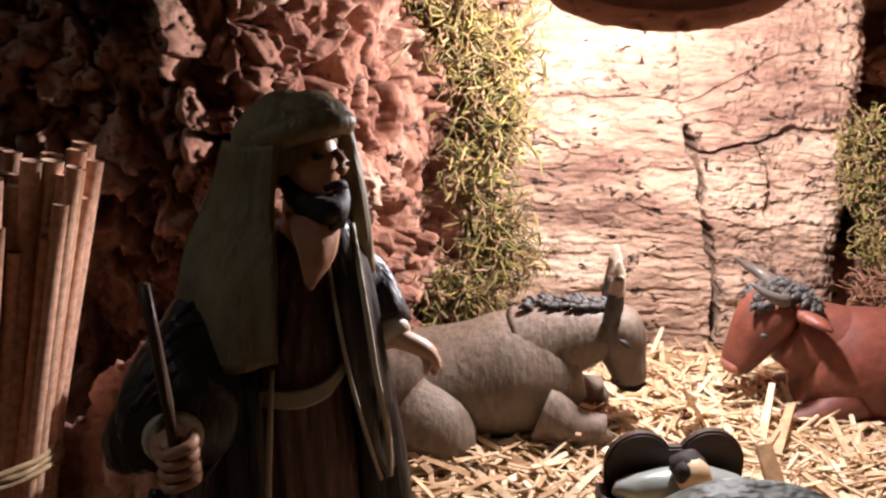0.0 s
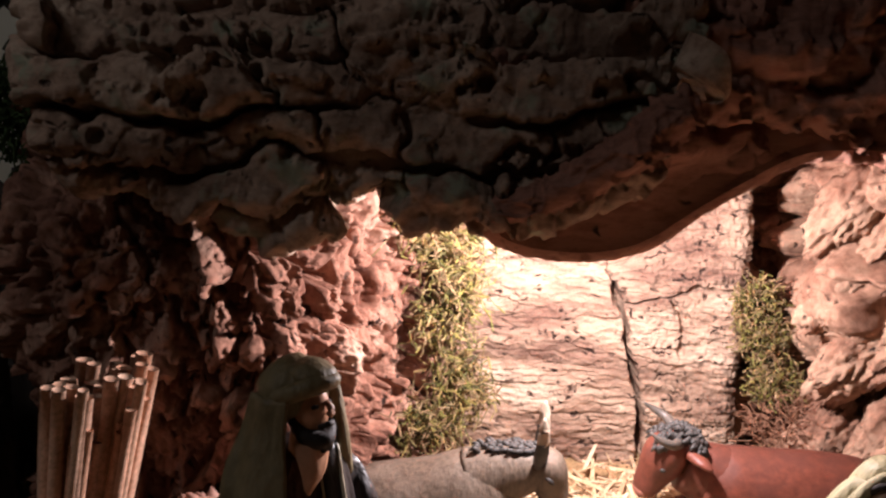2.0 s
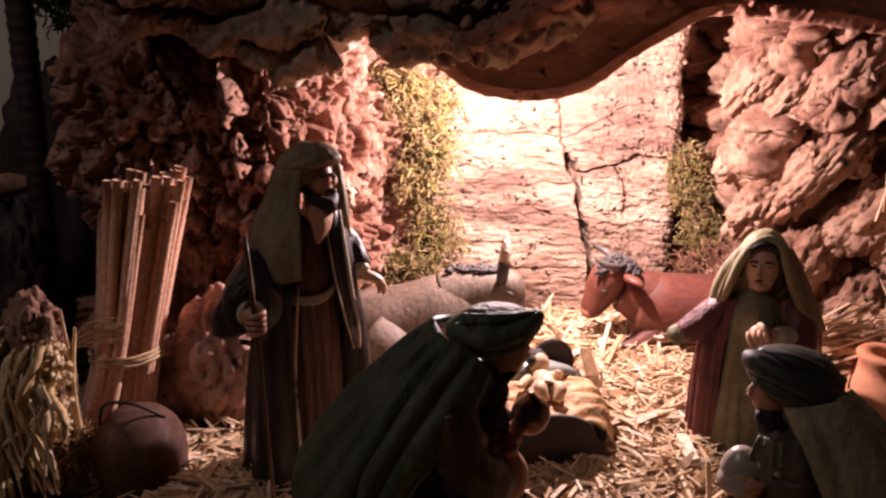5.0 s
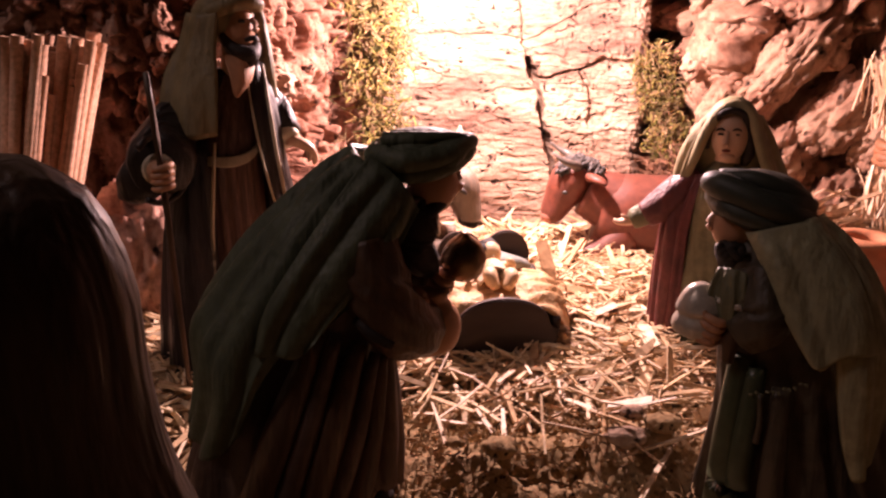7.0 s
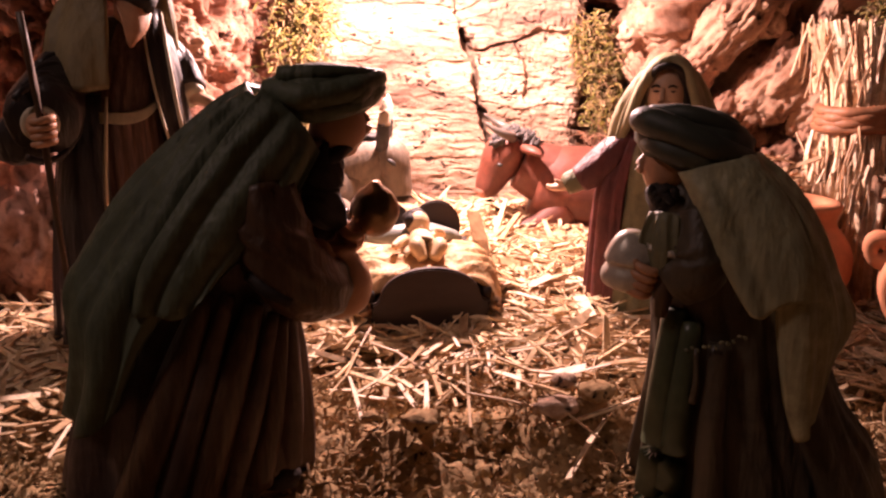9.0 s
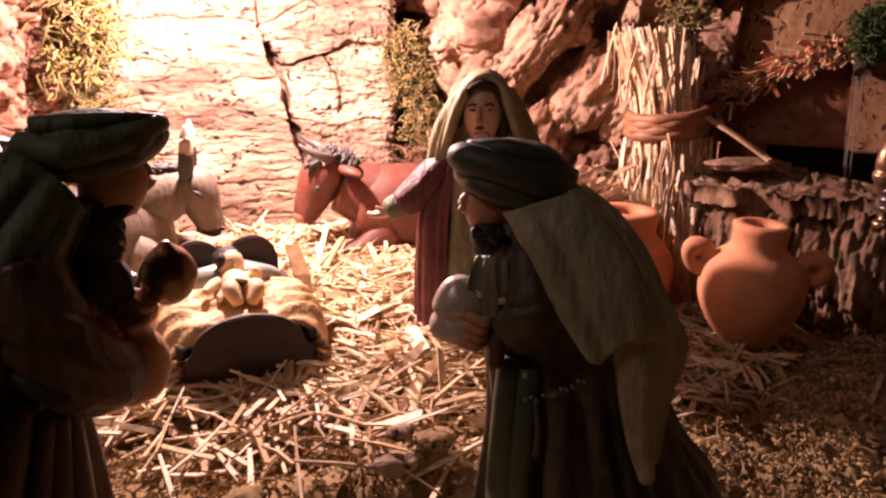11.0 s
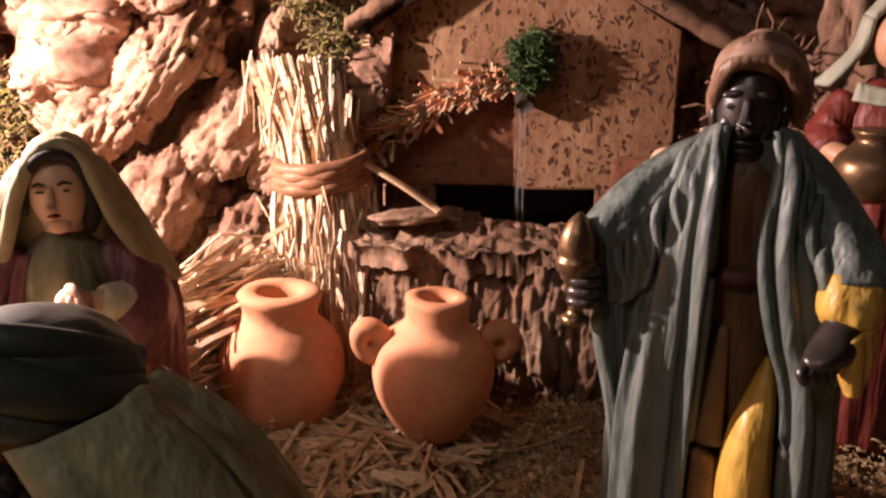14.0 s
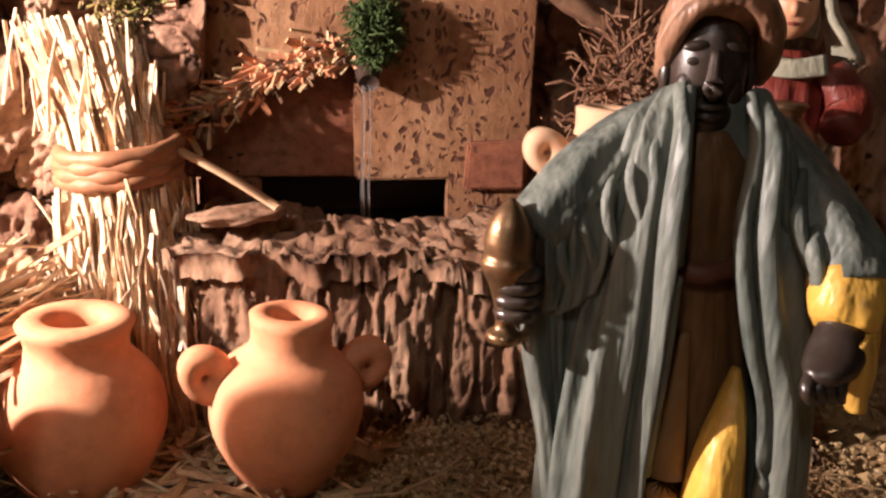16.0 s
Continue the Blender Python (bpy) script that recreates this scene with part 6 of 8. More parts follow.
    limb(bm, mm([(-1.8, -4.2, 121, 0.9), (-1.9, -5.4, 118, 1.3), (-1.9, -5.8, 116.2, 1.8), (-1.9, -4.2, 115.2, 1.4)]), 0, 12, 12)
    for s in (-1, 1):
        blob(bm, mm([(-1.8 + 2.7 * s, -2.7, 121.8)])[0], mm([(2.4, 1.2, 0.8)])[0], 0, (0, 8 * s, 0))
        blob(bm, mm([(-1.8 + 2.8 * s, -2.6, 119.6)])[0], mm([(1.5, 0.8, 0.7)])[0], 0)
        blob(bm, mm([(-1.6 + 3.2 * s, -0.6, 115.8)])[0], mm([(2.4, 2.2, 3.0)])[0], 0)
        blob(bm, mm([(-1.4 + 6.8 * s, 3.6, 117.5)])[0], mm([(1.2, 1.9, 2.8)])[0], 0)
    blob(bm, mm([(-1.8, -4.2, 113.4)])[0], mm([(2.4, 1.4, 0.8)])[0], 0)
    blob(bm, mm([(-1.8, -4.0, 111.9)])[0], mm([(2.1, 1.4, 0.9)])[0], 0)
    for v in list(bm.verts)[neck:]:
        v.co.x = -0.0016 + 1.10 * (v.co.x + 0.0016)
        v.co.z = 0.126 + 1.24 * (v.co.z - 0.126)
    turban = len(bm.verts)
    # broad turban of twisted bands that sinks to one side
    robe(bm, [(0, 10.5, 113, 7.5, 5), (0, 10, 118, 10, 7), (0, 8.6, 123, 11, 8.6), (0, 6, 127.6, 10.6, 9.6), (0, 5, 130.6, 8.6, 7.8), (0, 4.8, 132.6, 5.2, 5), (0, 4.6, 133.2, 1.5, 1.5)], 6, 6, 0.06, 0.3, 70, 28, 3, drift=1.0)
    for slot, at in ((6, [(-10, 6, 115.5, 2.2), (-10.0, 1, 121, 2.2), (-7, -3.6, 127, 2.0), (0.5, -5, 129.4, 2.0), (7, -3, 126.4, 2.4), (10.4, 3, 119.5, 2.6), (10, 8, 115, 2.2)]), (7, [(-10.4, 5, 119.5, 1.8), (-8.6, -1.6, 126, 2.0), (-2, -5, 130.2, 2.0), (5, -3.8, 129, 2.2), (10.2, 1, 123.6, 2.4), (11, 6, 118.5, 1.8)]), (6, [(-8.6, 4, 125, 1.8), (-4.4, -1.4, 130.8, 2.0), (2, -2.4, 132, 2.0), (8, 0.6, 128.4, 2.0), (10.8, 5, 123, 1.6)]), (7, [(-6, 5, 129.6, 1.4), (-1, 1.6, 132.8, 1.7), (5, 2, 131.8, 1.7), (9, 5, 127.6, 1.3)])):
        limb(bm, mm(at), slot, 14, 30)
    for v in list(bm.verts)[neck:]:
        v.co = Vector((-0.0012, 0.004, 0.1095)) + 0.93 * (v.co - Vector((-0.0012, 0.004, 0.111)))
    for v in list(bm.verts)[turban:]:
        v.co.x = -0.0004 + 0.88 * (v.co.x + 0.0004)
    statue("standing_king_figurine", bm, [DARK_SKIN, BLUE_GREY, OCHRE, paint("brown_tunic_paint", (0.15, 0.075, 0.03), 0.5, 0.35, 300, stretch=(2, 2, 0.4), drape=0.0016), GILT, paint("red_brown_shoe_paint", (0.14, 0.05, 0.03), 0.5), TURBAN, paint("light_turban_paint", (0.36, 0.22, 0.15), 0.5), paint("tan_trouser_paint", (0.24, 0.125, 0.045), 0.5)], pose(0.2590, 0.0423, -0.002, 0, 0, -60), "standing king figurine in blue-grey coat and ochre tunic with goblet")


def water_carrier():
    bm = bmesh.new()
    sweep(bm, [(0.0, 0.0, -0.004, 0.0195, 0.015), (0.0, 0.0, 0.03, 0.0165, 0.0135), (0.0, 0.0, 0.06, 0.0135, 0.011), (0.0, 0.0, 0.078, 0.0105, 0.009), (0.0, 0.0, 0.098, 0.0118, 0.009), (0.0, 0.0, 0.109, 0.006, 0.005)], 1, 44, 28, 11, 0.06, 2)
    limb(bm, [(-0.010, 0.0, 0.103, 0.0055), (-0.0155, -0.004, 0.093, 0.006), (-0.013, -0.011, 0.0885, 0.005)], 1, 16, folds=4, amp=0.1)
    limb(bm, [(-0.0165, -0.008, 0.090, 0.0032), (-0.0085, -0.0145, 0.0875, 0.0034), (-0.0015, -0.0155, 0.0875, 0.0028), (0.003, -0.015, 0.089, 0.0012)], 0, 12)
    limb(bm, [(0.011, 0.0, 0.103, 0.0055), (0.0175, -0.004, 0.095, 0.006), (0.0145, -0.010, 0.089, 0.005)], 1, 16, folds=4, amp=0.1)
    blob(bm, (0.0, -0.003, 0.1205), (0.0066, 0.007, 0.0088), 0)
    blob(bm, (-0.0006, -0.0102, 0.1195), (0.0013, 0.0014, 0.002), 0)
    for q in (-1, 1):
        blob(bm, (q * 0.0026, -0.0090, 0.1217), (0.0009, 0.0004, 0.0003), 3)
    blob(bm, (-0.0002, -0.0092, 0.1158), (0.0016, 0.0009, 0.0005), 1)
    blob(bm, (0.0, 0.0005, 0.1245), (0.0078, 0.0075, 0.0075), 3)
    cloth(bm, [[(-0.0068, -0.0075, 0.126), (0.0, -0.007, 0.1325), (0.0068, -0.0075, 0.126)], [(-0.0092, -0.001, 0.1265), (0.0, 0.0, 0.1365), (0.0092, -0.001, 0.1265)], [(-0.0085, 0.006, 0.1245), (0.0, 0.0075, 0.1305), (0.0085, 0.006, 0.1245)], [(-0.0095, 0.0085, 0.112), (0.0, 0.0105, 0.113), (0.0095, 0.0085, 0.112)]], 2, 0.0018, 20, 16)
    for s in (-1, 1):
        cloth(bm, [[(s * 0.0068, -0.0075, 0.126), (s * 0.0092, -0.001, 0.1265), (s * 0.0085, 0.006, 0.1245)], [(s * 0.0085, -0.0072, 0.118), (s * 0.0115, 0.0, 0.118), (s * 0.010, 0.0075, 0.117)], [(s * 0.0125, -0.0078, 0.112), (s * 0.0165, 0.0, 0.111), (s * 0.0125, 0.0095, 0.110)], [(s * 0.0165, -0.0062, 0.107), (s * 0.0205, 0.001, 0.106), (s * 0.0145, 0.011, 0.104)]], 2, 0.0018, 12, 16, 0.0005, 2)
    cloth(bm, [[(-0.0085, -0.0095, 0.1085), (0.0, -0.0115, 0.107), (0.0085, -0.0095, 0.1085)], [(-0.0095, -0.0112, 0.1035), (0.0, -0.0135, 0.1025), (0.0095, -0.0112, 0.1035)]], 2, 0.0014, 14, 6)
    sweep(bm, [(-0.002, -0.0205, z, r, r) for z, r in ((0.0770, 0.004), (0.0790, 0.0075), (0.0835, 0.0100), (0.0885, 0.0098), (0.0925, 0.0062), (0.0945, 0.0050), (0.0965, 0.0066), (0.0972, 0.0055))], 4, 22, 26)
    statue("water_carrier_figurine", bm, [SKIN, RED, paint("pale_sage_veil_paint", (0.36, 0.35, 0.26), 0.6, 0.2, 240, drape=0.0018), HAIR, GILT], pose(0.3550, 0.0545, 0.004, 0, 0, -68), "standing woman figurine in cream head scarf and red dress")


def back_shepherd():
    bm = bmesh.new()
    sweep(bm, [(0.0, 0.0, -0.004, 0.0365, 0.026), (0.0, 0.0, 0.03, 0.0335, 0.024), (0.0, 0.0, 0.06, 0.0275, 0.020), (0.0, 0.0, 0.080, 0.0195, 0.016), (0.0, 0.0, 0.094, 0.014, 0.0125), (0.0005, 0.0, 0.104, 0.0115, 0.0115), (0.001, 0.0, 0.114, 0.0105, 0.011), (0.001, 0.0, 0.1215, 0.0078, 0.008), (0.001, 0.0, 0.1252, 0.003, 0.003)], 0, 48, 40, 9, 0.03, 2)
    limb(bm, [(-0.0118, -0.004, 0.1235, 0.0012), (-0.0132, -0.006, 0.119, 0.0018), (-0.0125, -0.007, 0.1145, 0.0012)], 1, 12, 10)
    statue("shepherd_figurine", bm, [UMBER, CREAM], pose(-0.005, -0.070, 0.0, 0, 0, 0), "standing hooded shepherd figurine in plain dark brown cloak")


bowing_king()
green_king()
dark_king()
water_carrier()
back_shepherd()


# ---- jars ----
def lathe(bm, profile, seg=48, steps=60, slot=0):
    p = spline(profile, steps)
    rings = [[bm.verts.new((r * math.cos(2 * math.pi * k / seg), r * math.sin(2 * math.pi * k / seg), z)) for k in range(seg)] for r, z in p]
    for a, b in zip(rings, rings[1:]):
        for k in range(seg):
            bm.faces.new((a[k], a[(k + 1) % seg], b[(k + 1) % seg], b[k])).material_index = slot
    for ring, z in ((rings[0], p[0][1]), (rings[-1], p[-1][1])):
        mid = bm.verts.new((0, 0, z))
        for k in range(seg):
            bm.faces.new((ring[k], mid, ring[(k + 1) % seg])).material_index = slot


def jar(place, profile, handles, material, label, ears=0.0):
    root = base("jar", place, label, "jar", "clay jars")
    bm = bmesh.new()
    lathe(bm, profile)
    bmesh.ops.recalc_face_normals(bm, faces=bm.faces)
    part("jar_body", bm, material, root)
    for s in handles:
        bm = bmesh.new()
        # a flat ear pierced by a hole
        z, r, w = ears
        ring = 22
        rows = []
        for k in range(ring):
            a = 2 * math.pi * k / ring
            big = (r + w * 0.62 * math.cos(a), z + w * 0.62 * math.sin(a) + 0.12 * w * math.cos(a))
            small = (r + w * 0.06 + 0.0010 * math.cos(a), z + 0.0010 * math.sin(a))
            mid = ((big[0] + small[0]) / 2, (big[1] + small[1]) / 2)
            rows.append([(s * small[0], -0.0022, small[1]), (s * mid[0], -0.0033, mid[1]), (s * big[0] * 0.995, -0.0026, big[1]), (s * big[0], 0, big[1]), (s * big[0] * 0.995, 0.0026, big[1]), (s * mid[0], 0.0033, mid[1]), (s * small[0], 0.0022, small[1])])
        vs = [[bm.verts.new(q) for q in row] for row in rows]
        for k in range(ring):
            for j in range(7):
                bm.faces.new((vs[k][j], vs[(k + 1) % ring][j], vs[(k + 1) % ring][(j + 1) % 7], vs[k][(j + 1) % 7]))
        bmesh.ops.recalc_face_normals(bm, faces=bm.faces)
        part("handle", bm, material, root)
    return root


JAR = [(0.0005, 0.0012), (0.0095, 0.0), (0.0128, 0.004), (0.0180, 0.014), (0.0194, 0.022), (0.0182, 0.0295), (0.0142, 0.0342), (0.0106, 0.0368), (0.0098, 0.0400), (0.0101, 0.0440), (0.0104, 0.0458), (0.0090, 0.0466), (0.0056, 0.0462), (0.0050, 0.043), (0.0052, 0.038), (0.012, 0.03), (0.0135, 0.02), (0.008, 0.004), (0.0005, 0.003)]
POT = [(0.0005, 0.0012), (0.0105, 0.0), (0.0155, 0.005), (0.0195, 0.014), (0.0206, 0.021), (0.0192, 0.0285), (0.0152, 0.0342), (0.0124, 0.0370), (0.0119, 0.0402), (0.0130, 0.0442), (0.0136, 0.0456), (0.0120, 0.0465), (0.0072, 0.0462), (0.0066, 0.043), (0.0075, 0.038), (0.014, 0.03), (0.016, 0.02), (0.010, 0.004), (0.0005, 0.003)]
jar(pose(0.2512, 0.1398, 0.001, 0, 4, -32), JAR, (-1, 1), CLAY, "two-handled terracotta jar standing on the litter", (0.0312, 0.0200, 0.0112))
jar(pose(0.2192, 0.1780, 0.0, 0, 2, -25), POT, (), CLAY, "round terracotta jar without handles beside the straw bundle")
jar(pose(0.3455, 0.1005, 0.0475, 0, 3, -42), JAR, (-1, 1), PALE_CLAY, "pale two-handled terracotta jar standing on the trough rim", (0.0325, 0.0186, 0.0112))


# ---- straw ----
def straw_run(verts, faces, a, b, width, thick, turn=0.0, bend=0.0):
    """One flat stalk from a to b."""
    a, b = Vector(a), Vector(b)
    way = (b - a).normalized()
    side = way.cross(Vector((0, 0, 1)))
    side = side.normalized() if side.length > 0.05 else Vector((1, 0, 0))
    up = side.cross(way)
    side, up = side * math.cos(turn) + up * math.sin(turn), up * math.cos(turn) - side * math.sin(turn)
    at = len(verts)
    for t, w in ((0, 0.85), (0.5, 1), (1, 0.7)):
        c = a.lerp(b, t) + up * (bend * 4 * t * (1 - t))
        for s, u in ((-1, -1), (1, -1), (1, 1), (-1, 1)):
            verts.append(c + side * (s * w * width / 2) + up * (u * thick / 2))
    for r in (0, 4):
        for k in range(4):
            j = (k + 1) % 4
            faces.append((at + r + k, at + r + j, at + r + 4 + j, at + r + 4 + k))
    faces.append((at, at + 3, at + 2, at + 1))
    faces.append((at + 8, at + 9, at + 10, at + 11))


def litter():
    rnd = random.Random(11)
    verts, faces = [], []

    def lay(n, cx, cy, sx, sy, length, width, lift, tilt=0.22):
        for _ in range(n):
            x, y = rnd.gauss(cx, sx), rnd.gauss(cy, sy)
            size, turn = rnd.uniform(*length), rnd.uniform(0, math.pi)
            z = float(ground_height(np.float64(x), np.float64(y))) + rnd.uniform(-0.001, lift)
            half = Vector((math.cos(turn), math.sin(turn), rnd.gauss(0, tilt))).normalized() * size / 2
            straw_run(verts, faces, Vector((x, y, z)) - half, Vector((x, y, z)) + half, rnd.uniform(*width), rnd.uniform(0.0003, 0.0007), rnd.gauss(0, 0.5), rnd.gauss(0, 0.0012))

    lay(1900, 0.11, 0.215, 0.040, 0.046, (0.014, 0.042), (0.0008, 0.0022), 0.007, 0.14)
    lay(1500, 0.11, 0.212, 0.040, 0.046, (0.008, 0.030), (0.0004, 0.0010), 0.008)
    lay(760, 0.088, 0.158, 0.038, 0.012, (0.012, 0.040), (0.0008, 0.0022), 0.005, 0.12)
    lay(700, 0.03, 0.225, 0.03, 0.03, (0.012, 0.036), (0.0010, 0.0026), 0.006)
    lay(650, 0.09, 0.285, 0.035, 0.018, (0.010, 0.032), (0.0010, 0.0028), 0.008, 0.4)
    lay(750, -0.058, 0.148, 0.024, 0.022, (0.012, 0.036), (0.0010, 0.0026), 0.005)
    lay(150, -0.09, 0.165, 0.02, 0.02, (0.008, 0.024), (0.0008, 0.0020), 0.005)
    lay(750, 0.215, 0.165, 0.022, 0.026, (0.010, 0.032), (0.0008, 0.0022), 0.004)
    lay(190, 0.19, 0.128, 0.022, 0.014, (0.007, 0.024), (0.0008, 0.0020), 0.002, 0.1)
    lay(26, 0.09, 0.112, 0.03, 0.010, (0.010, 0.026), (0.0010, 0.0022), 0.002, 0.08)
    # broad flat chips
    lay(170, 0.10, 0.205, 0.035, 0.032, (0.014, 0.034), (0.0028, 0.0048), 0.008, 0.25)
    lay(110, 0.22, 0.150, 0.024, 0.02, (0.007, 0.018), (0.0022, 0.005), 0.003, 0.2)
    for a, b, w in (((0.128, 0.262, 0.012), (0.172, 0.243, 0.010), 0.006), ((0.135, 0.256, 0.010), (0.178, 0.25, 0.009), 0.004), ((0.093, 0.216, 0.034), (0.0965, 0.201, 0.012), 0.0075),
                    ((0.0995, 0.196, 0.011), (0.120, 0.170, 0.006), 0.0042), ((0.066, 0.130, 0.003), (0.068, 0.110, 0.001), 0.0022), ((0.051, 0.126, 0.003), (0.051, 0.113, 0.0), 0.0024),
                    ((0.108, 0.252, 0.006), (0.118, 0.272, 0.026), 0.003), ((0.082, 0.262, 0.03), (0.094, 0.262, 0.008), 0.003), ((0.105, 0.236, 0.008), (0.124, 0.268, 0.02), 0.004),
                    ((0.04, 0.262, 0.004), (0.012, 0.24, 0.006), 0.005), ((0.0, 0.17, 0.008), (0.024, 0.152, 0.006), 0.004), ((-0.055, 0.13, 0.008), (-0.03, 0.118, 0.006), 0.006)):
        straw_run(verts, faces, a, b, w, 0.0009, 0.3, 0.001)
    tagged(mesh_object("straw", verts, faces, STRAW, soft=False), "loose dry yellow straw strewn over the ground", "straw", kind="stuff")


litter()


def stalk_bundle(name, label, rings, count, thick, material, rnd, round_stalks, extra=0.008, swirl=0.16):
    """A bound bundle: rings of (x, y, z, radius) from the ground up; each stalk passes through all of them."""
    root = base(name, pose(rings[0][0], rings[0][1], rings[0][2]), label, "straw bundle")
    origin = Vector(rings[0][:3])
    for _ in range(count):
        a, r = rnd.uniform(0, 2 * math.pi), math.sqrt(rnd.random())
        twist = rnd.gauss(0, swirl)
        pts = []
        for k, (x, y, z, radius) in enumerate(rings):
            w = a + twist * k
            pts.append(Vector((x + radius * r * math.cos(w), y + radius * r * math.sin(w), z)) - origin)
        pts[-1] = pts[-1] + (pts[-1] - pts[-2]).normalized() * rnd.uniform(-extra, extra)
        pts[0] = pts[0] + Vector((0, 0, rnd.uniform(0, 0.004)))
        bm = bmesh.new()
        w = thick * rnd.uniform(0.7, 1.2)
        if round_stalks:
            limb(bm, [(*q, w / 2) for q in pts], 0, 8, 7)
        else:
            verts, faces = [], []
            fine = spline([tuple(q) for q in pts], 5)
            for p, q in zip(fine, fine[1:]):
                straw_run(verts, faces, p, q, w, 0.0005, rnd.uniform(0, 3))
            vs = [bm.verts.new(v) for v in verts]
            for f in faces:
                bm.faces.new([vs[i] for i in f])
        part("stalk", bm, material, root, soft=round_stalks)
    return root, origin


def band(root, origin, centre, radius, material, label, turns=3, thick=0.0011, rise=0.0018, tilt=0.0, name="tie"):
    bm = bmesh.new()
    c = Vector(centre) - origin
    pts = []
    for k in range(turns * 16 + 1):
        a = 2 * math.pi * k / 16
        rr = radius * (1 + 0.03 * math.sin(5 * a + k))
        pts.append((c.x + rr * math.cos(a), c.y + rr * math.sin(a), c.z + rise * (k / 16 - turns / 2) + tilt * math.cos(a), thick))
    limb(bm, pts, 0, 8, turns * 40)
    return part(name, bm, material, root, label)


reeds, at = stalk_bundle("reed_sheaf", "standing sheaf of thick reddish reed stalks tied with raffia", [(-0.1315, 0.195, 0.0, 0.0165), (-0.1215, 0.198, 0.043, 0.0135), (-0.1085, 0.2035, 0.113, 0.0180)], 84, 0.0052, REED, random.Random(5), True, extra=0.012, swirl=0.07)
band(reeds, at, (-0.1215, 0.198, 0.043), 0.0154, RAFFIA, "pale raffia tie", 3, 0.0008)
bm = bmesh.new()
rnd = random.Random(9)
for k in range(26):
    a = Vector((-0.142, 0.184, 0.051)) - at
    b = Vector((-0.118 - rnd.uniform(-0.003, 0.006), 0.1815 - rnd.uniform(0, 0.004), 0.062 + rnd.gauss(0, 0.0032))) - at
    limb(bm, [(*a, 0.0003), (*(a.lerp(b, 0.5) + Vector((0, 0, rnd.gauss(0.002, 0.002)))), 0.0003), (*b, 0.0002)], 0, 5, 5)
part("tie_tuft", bm, RAFFIA, reeds, "frayed raffia end")

sheaf, at = stalk_bundle("straw_sheaf", "bound standing sheaf of pale dry straw", [(0.2545, 0.199, -0.001, 0.0235), (0.2575, 0.2065, 0.036, 0.0195), (0.2620, 0.2160, 0.0735, 0.0135), (0.272, 0.2445, 0.106, 0.0190)], 290, 0.0022, PALE_STRAW, random.Random(6), False, extra=0.011, swirl=0.16)
rnd = random.Random(61)
verts, faces = [], []
for _ in range(420):
    # loose and broken straws round the bundle, above and below the band
    t, a = rnd.uniform(0, 0.80), rnd.uniform(0, 2 * math.pi)
    c = Vector((0.2545, 0.199, 0.0)).lerp(Vector((0.2625, 0.217, 0.075)), t) if rnd.random() < 0.88 else Vector((0.272, 0.2445, 0.106)).lerp(Vector((0.2620, 0.216, 0.074)), 0.8 * t)
    r = 0.0235 - 0.0095 * t + abs(rnd.gauss(0, 0.0016))
    p = c + Vector((r * math.cos(a), r * math.sin(a), 0))
    way = Vector((0.14 + rnd.gauss(0, 0.14), 0.2 + rnd.gauss(0, 0.14), 1)).normalized() * rnd.uniform(0.008, 0.03)
    straw_run(verts, faces, p - way / 2 - at, p + way / 2 - at, rnd.uniform(0.0008, 0.0022), 0.0004, rnd.uniform(0, 3), rnd.gauss(0, 0.0016))
ob = mesh_object("broken_straw", verts, faces, PALE_STRAW, sheaf, soft=False)
tagged(ob, "loose broken straws of the sheaf", kind="stuff")
band(sheaf, at, (0.2620, 0.2160, 0.0740), 0.0162, paint("brown_bark_band", (0.30, 0.135, 0.062), 0.6, 0.3), "brown bark band", 4, 0.0024, 0.0024, 0.0012)
bm = bmesh.new()
limb(bm, [(*(Vector((0.2705, 0.203, 0.0785)) - at), 0.0024, 0.0010), (*(Vector((0.277, 0.188, 0.0715)) - at), 0.0026, 0.0009), (*(Vector((0.2845, 0.1735, 0.0625)) - at), 0.0034, 0.0008)], 0, 8, 10)
part("tie_end", bm, paint("pale_bark_strip", (0.42, 0.26, 0.14), 0.6, 0.3), sheaf, "loose flat tie end")


def lying_bundle():
    rnd = random.Random(21)
    verts, faces = [], []
    for _ in range(760):
        r, a = math.sqrt(rnd.random()), rnd.uniform(0, 2 * math.pi)
        y, z = 0.203 + 0.020 * r * math.cos(a), 0.026 + 0.025 * r * math.sin(a)
        p = Vector((0.186 + rnd.gauss(0, 0.008), y - 0.006 + rnd.gauss(0, 0.005), max(0.002, z - 0.004 + rnd.gauss(0, 0.003))))
        q = Vector((0.230 + rnd.gauss(0, 0.008), y + 0.008 + rnd.gauss(0, 0.005), max(0.003, z - 0.003 + rnd.gauss(0, 0.006))))
        if rnd.random() < 0.5:
            p = p.lerp(q, rnd.uniform(0.2, 0.6))
        straw_run(verts, faces, p, q, rnd.uniform(0.0010, 0.0028), 0.0005, rnd.uniform(0, 3), rnd.gauss(0, 0.0028))
    tagged(mesh_object("straw_heap", verts, faces, PALE_STRAW, soft=False), "heap of straw lying beside the standing sheaf", "straw", kind="stuff")


lying_bundle()


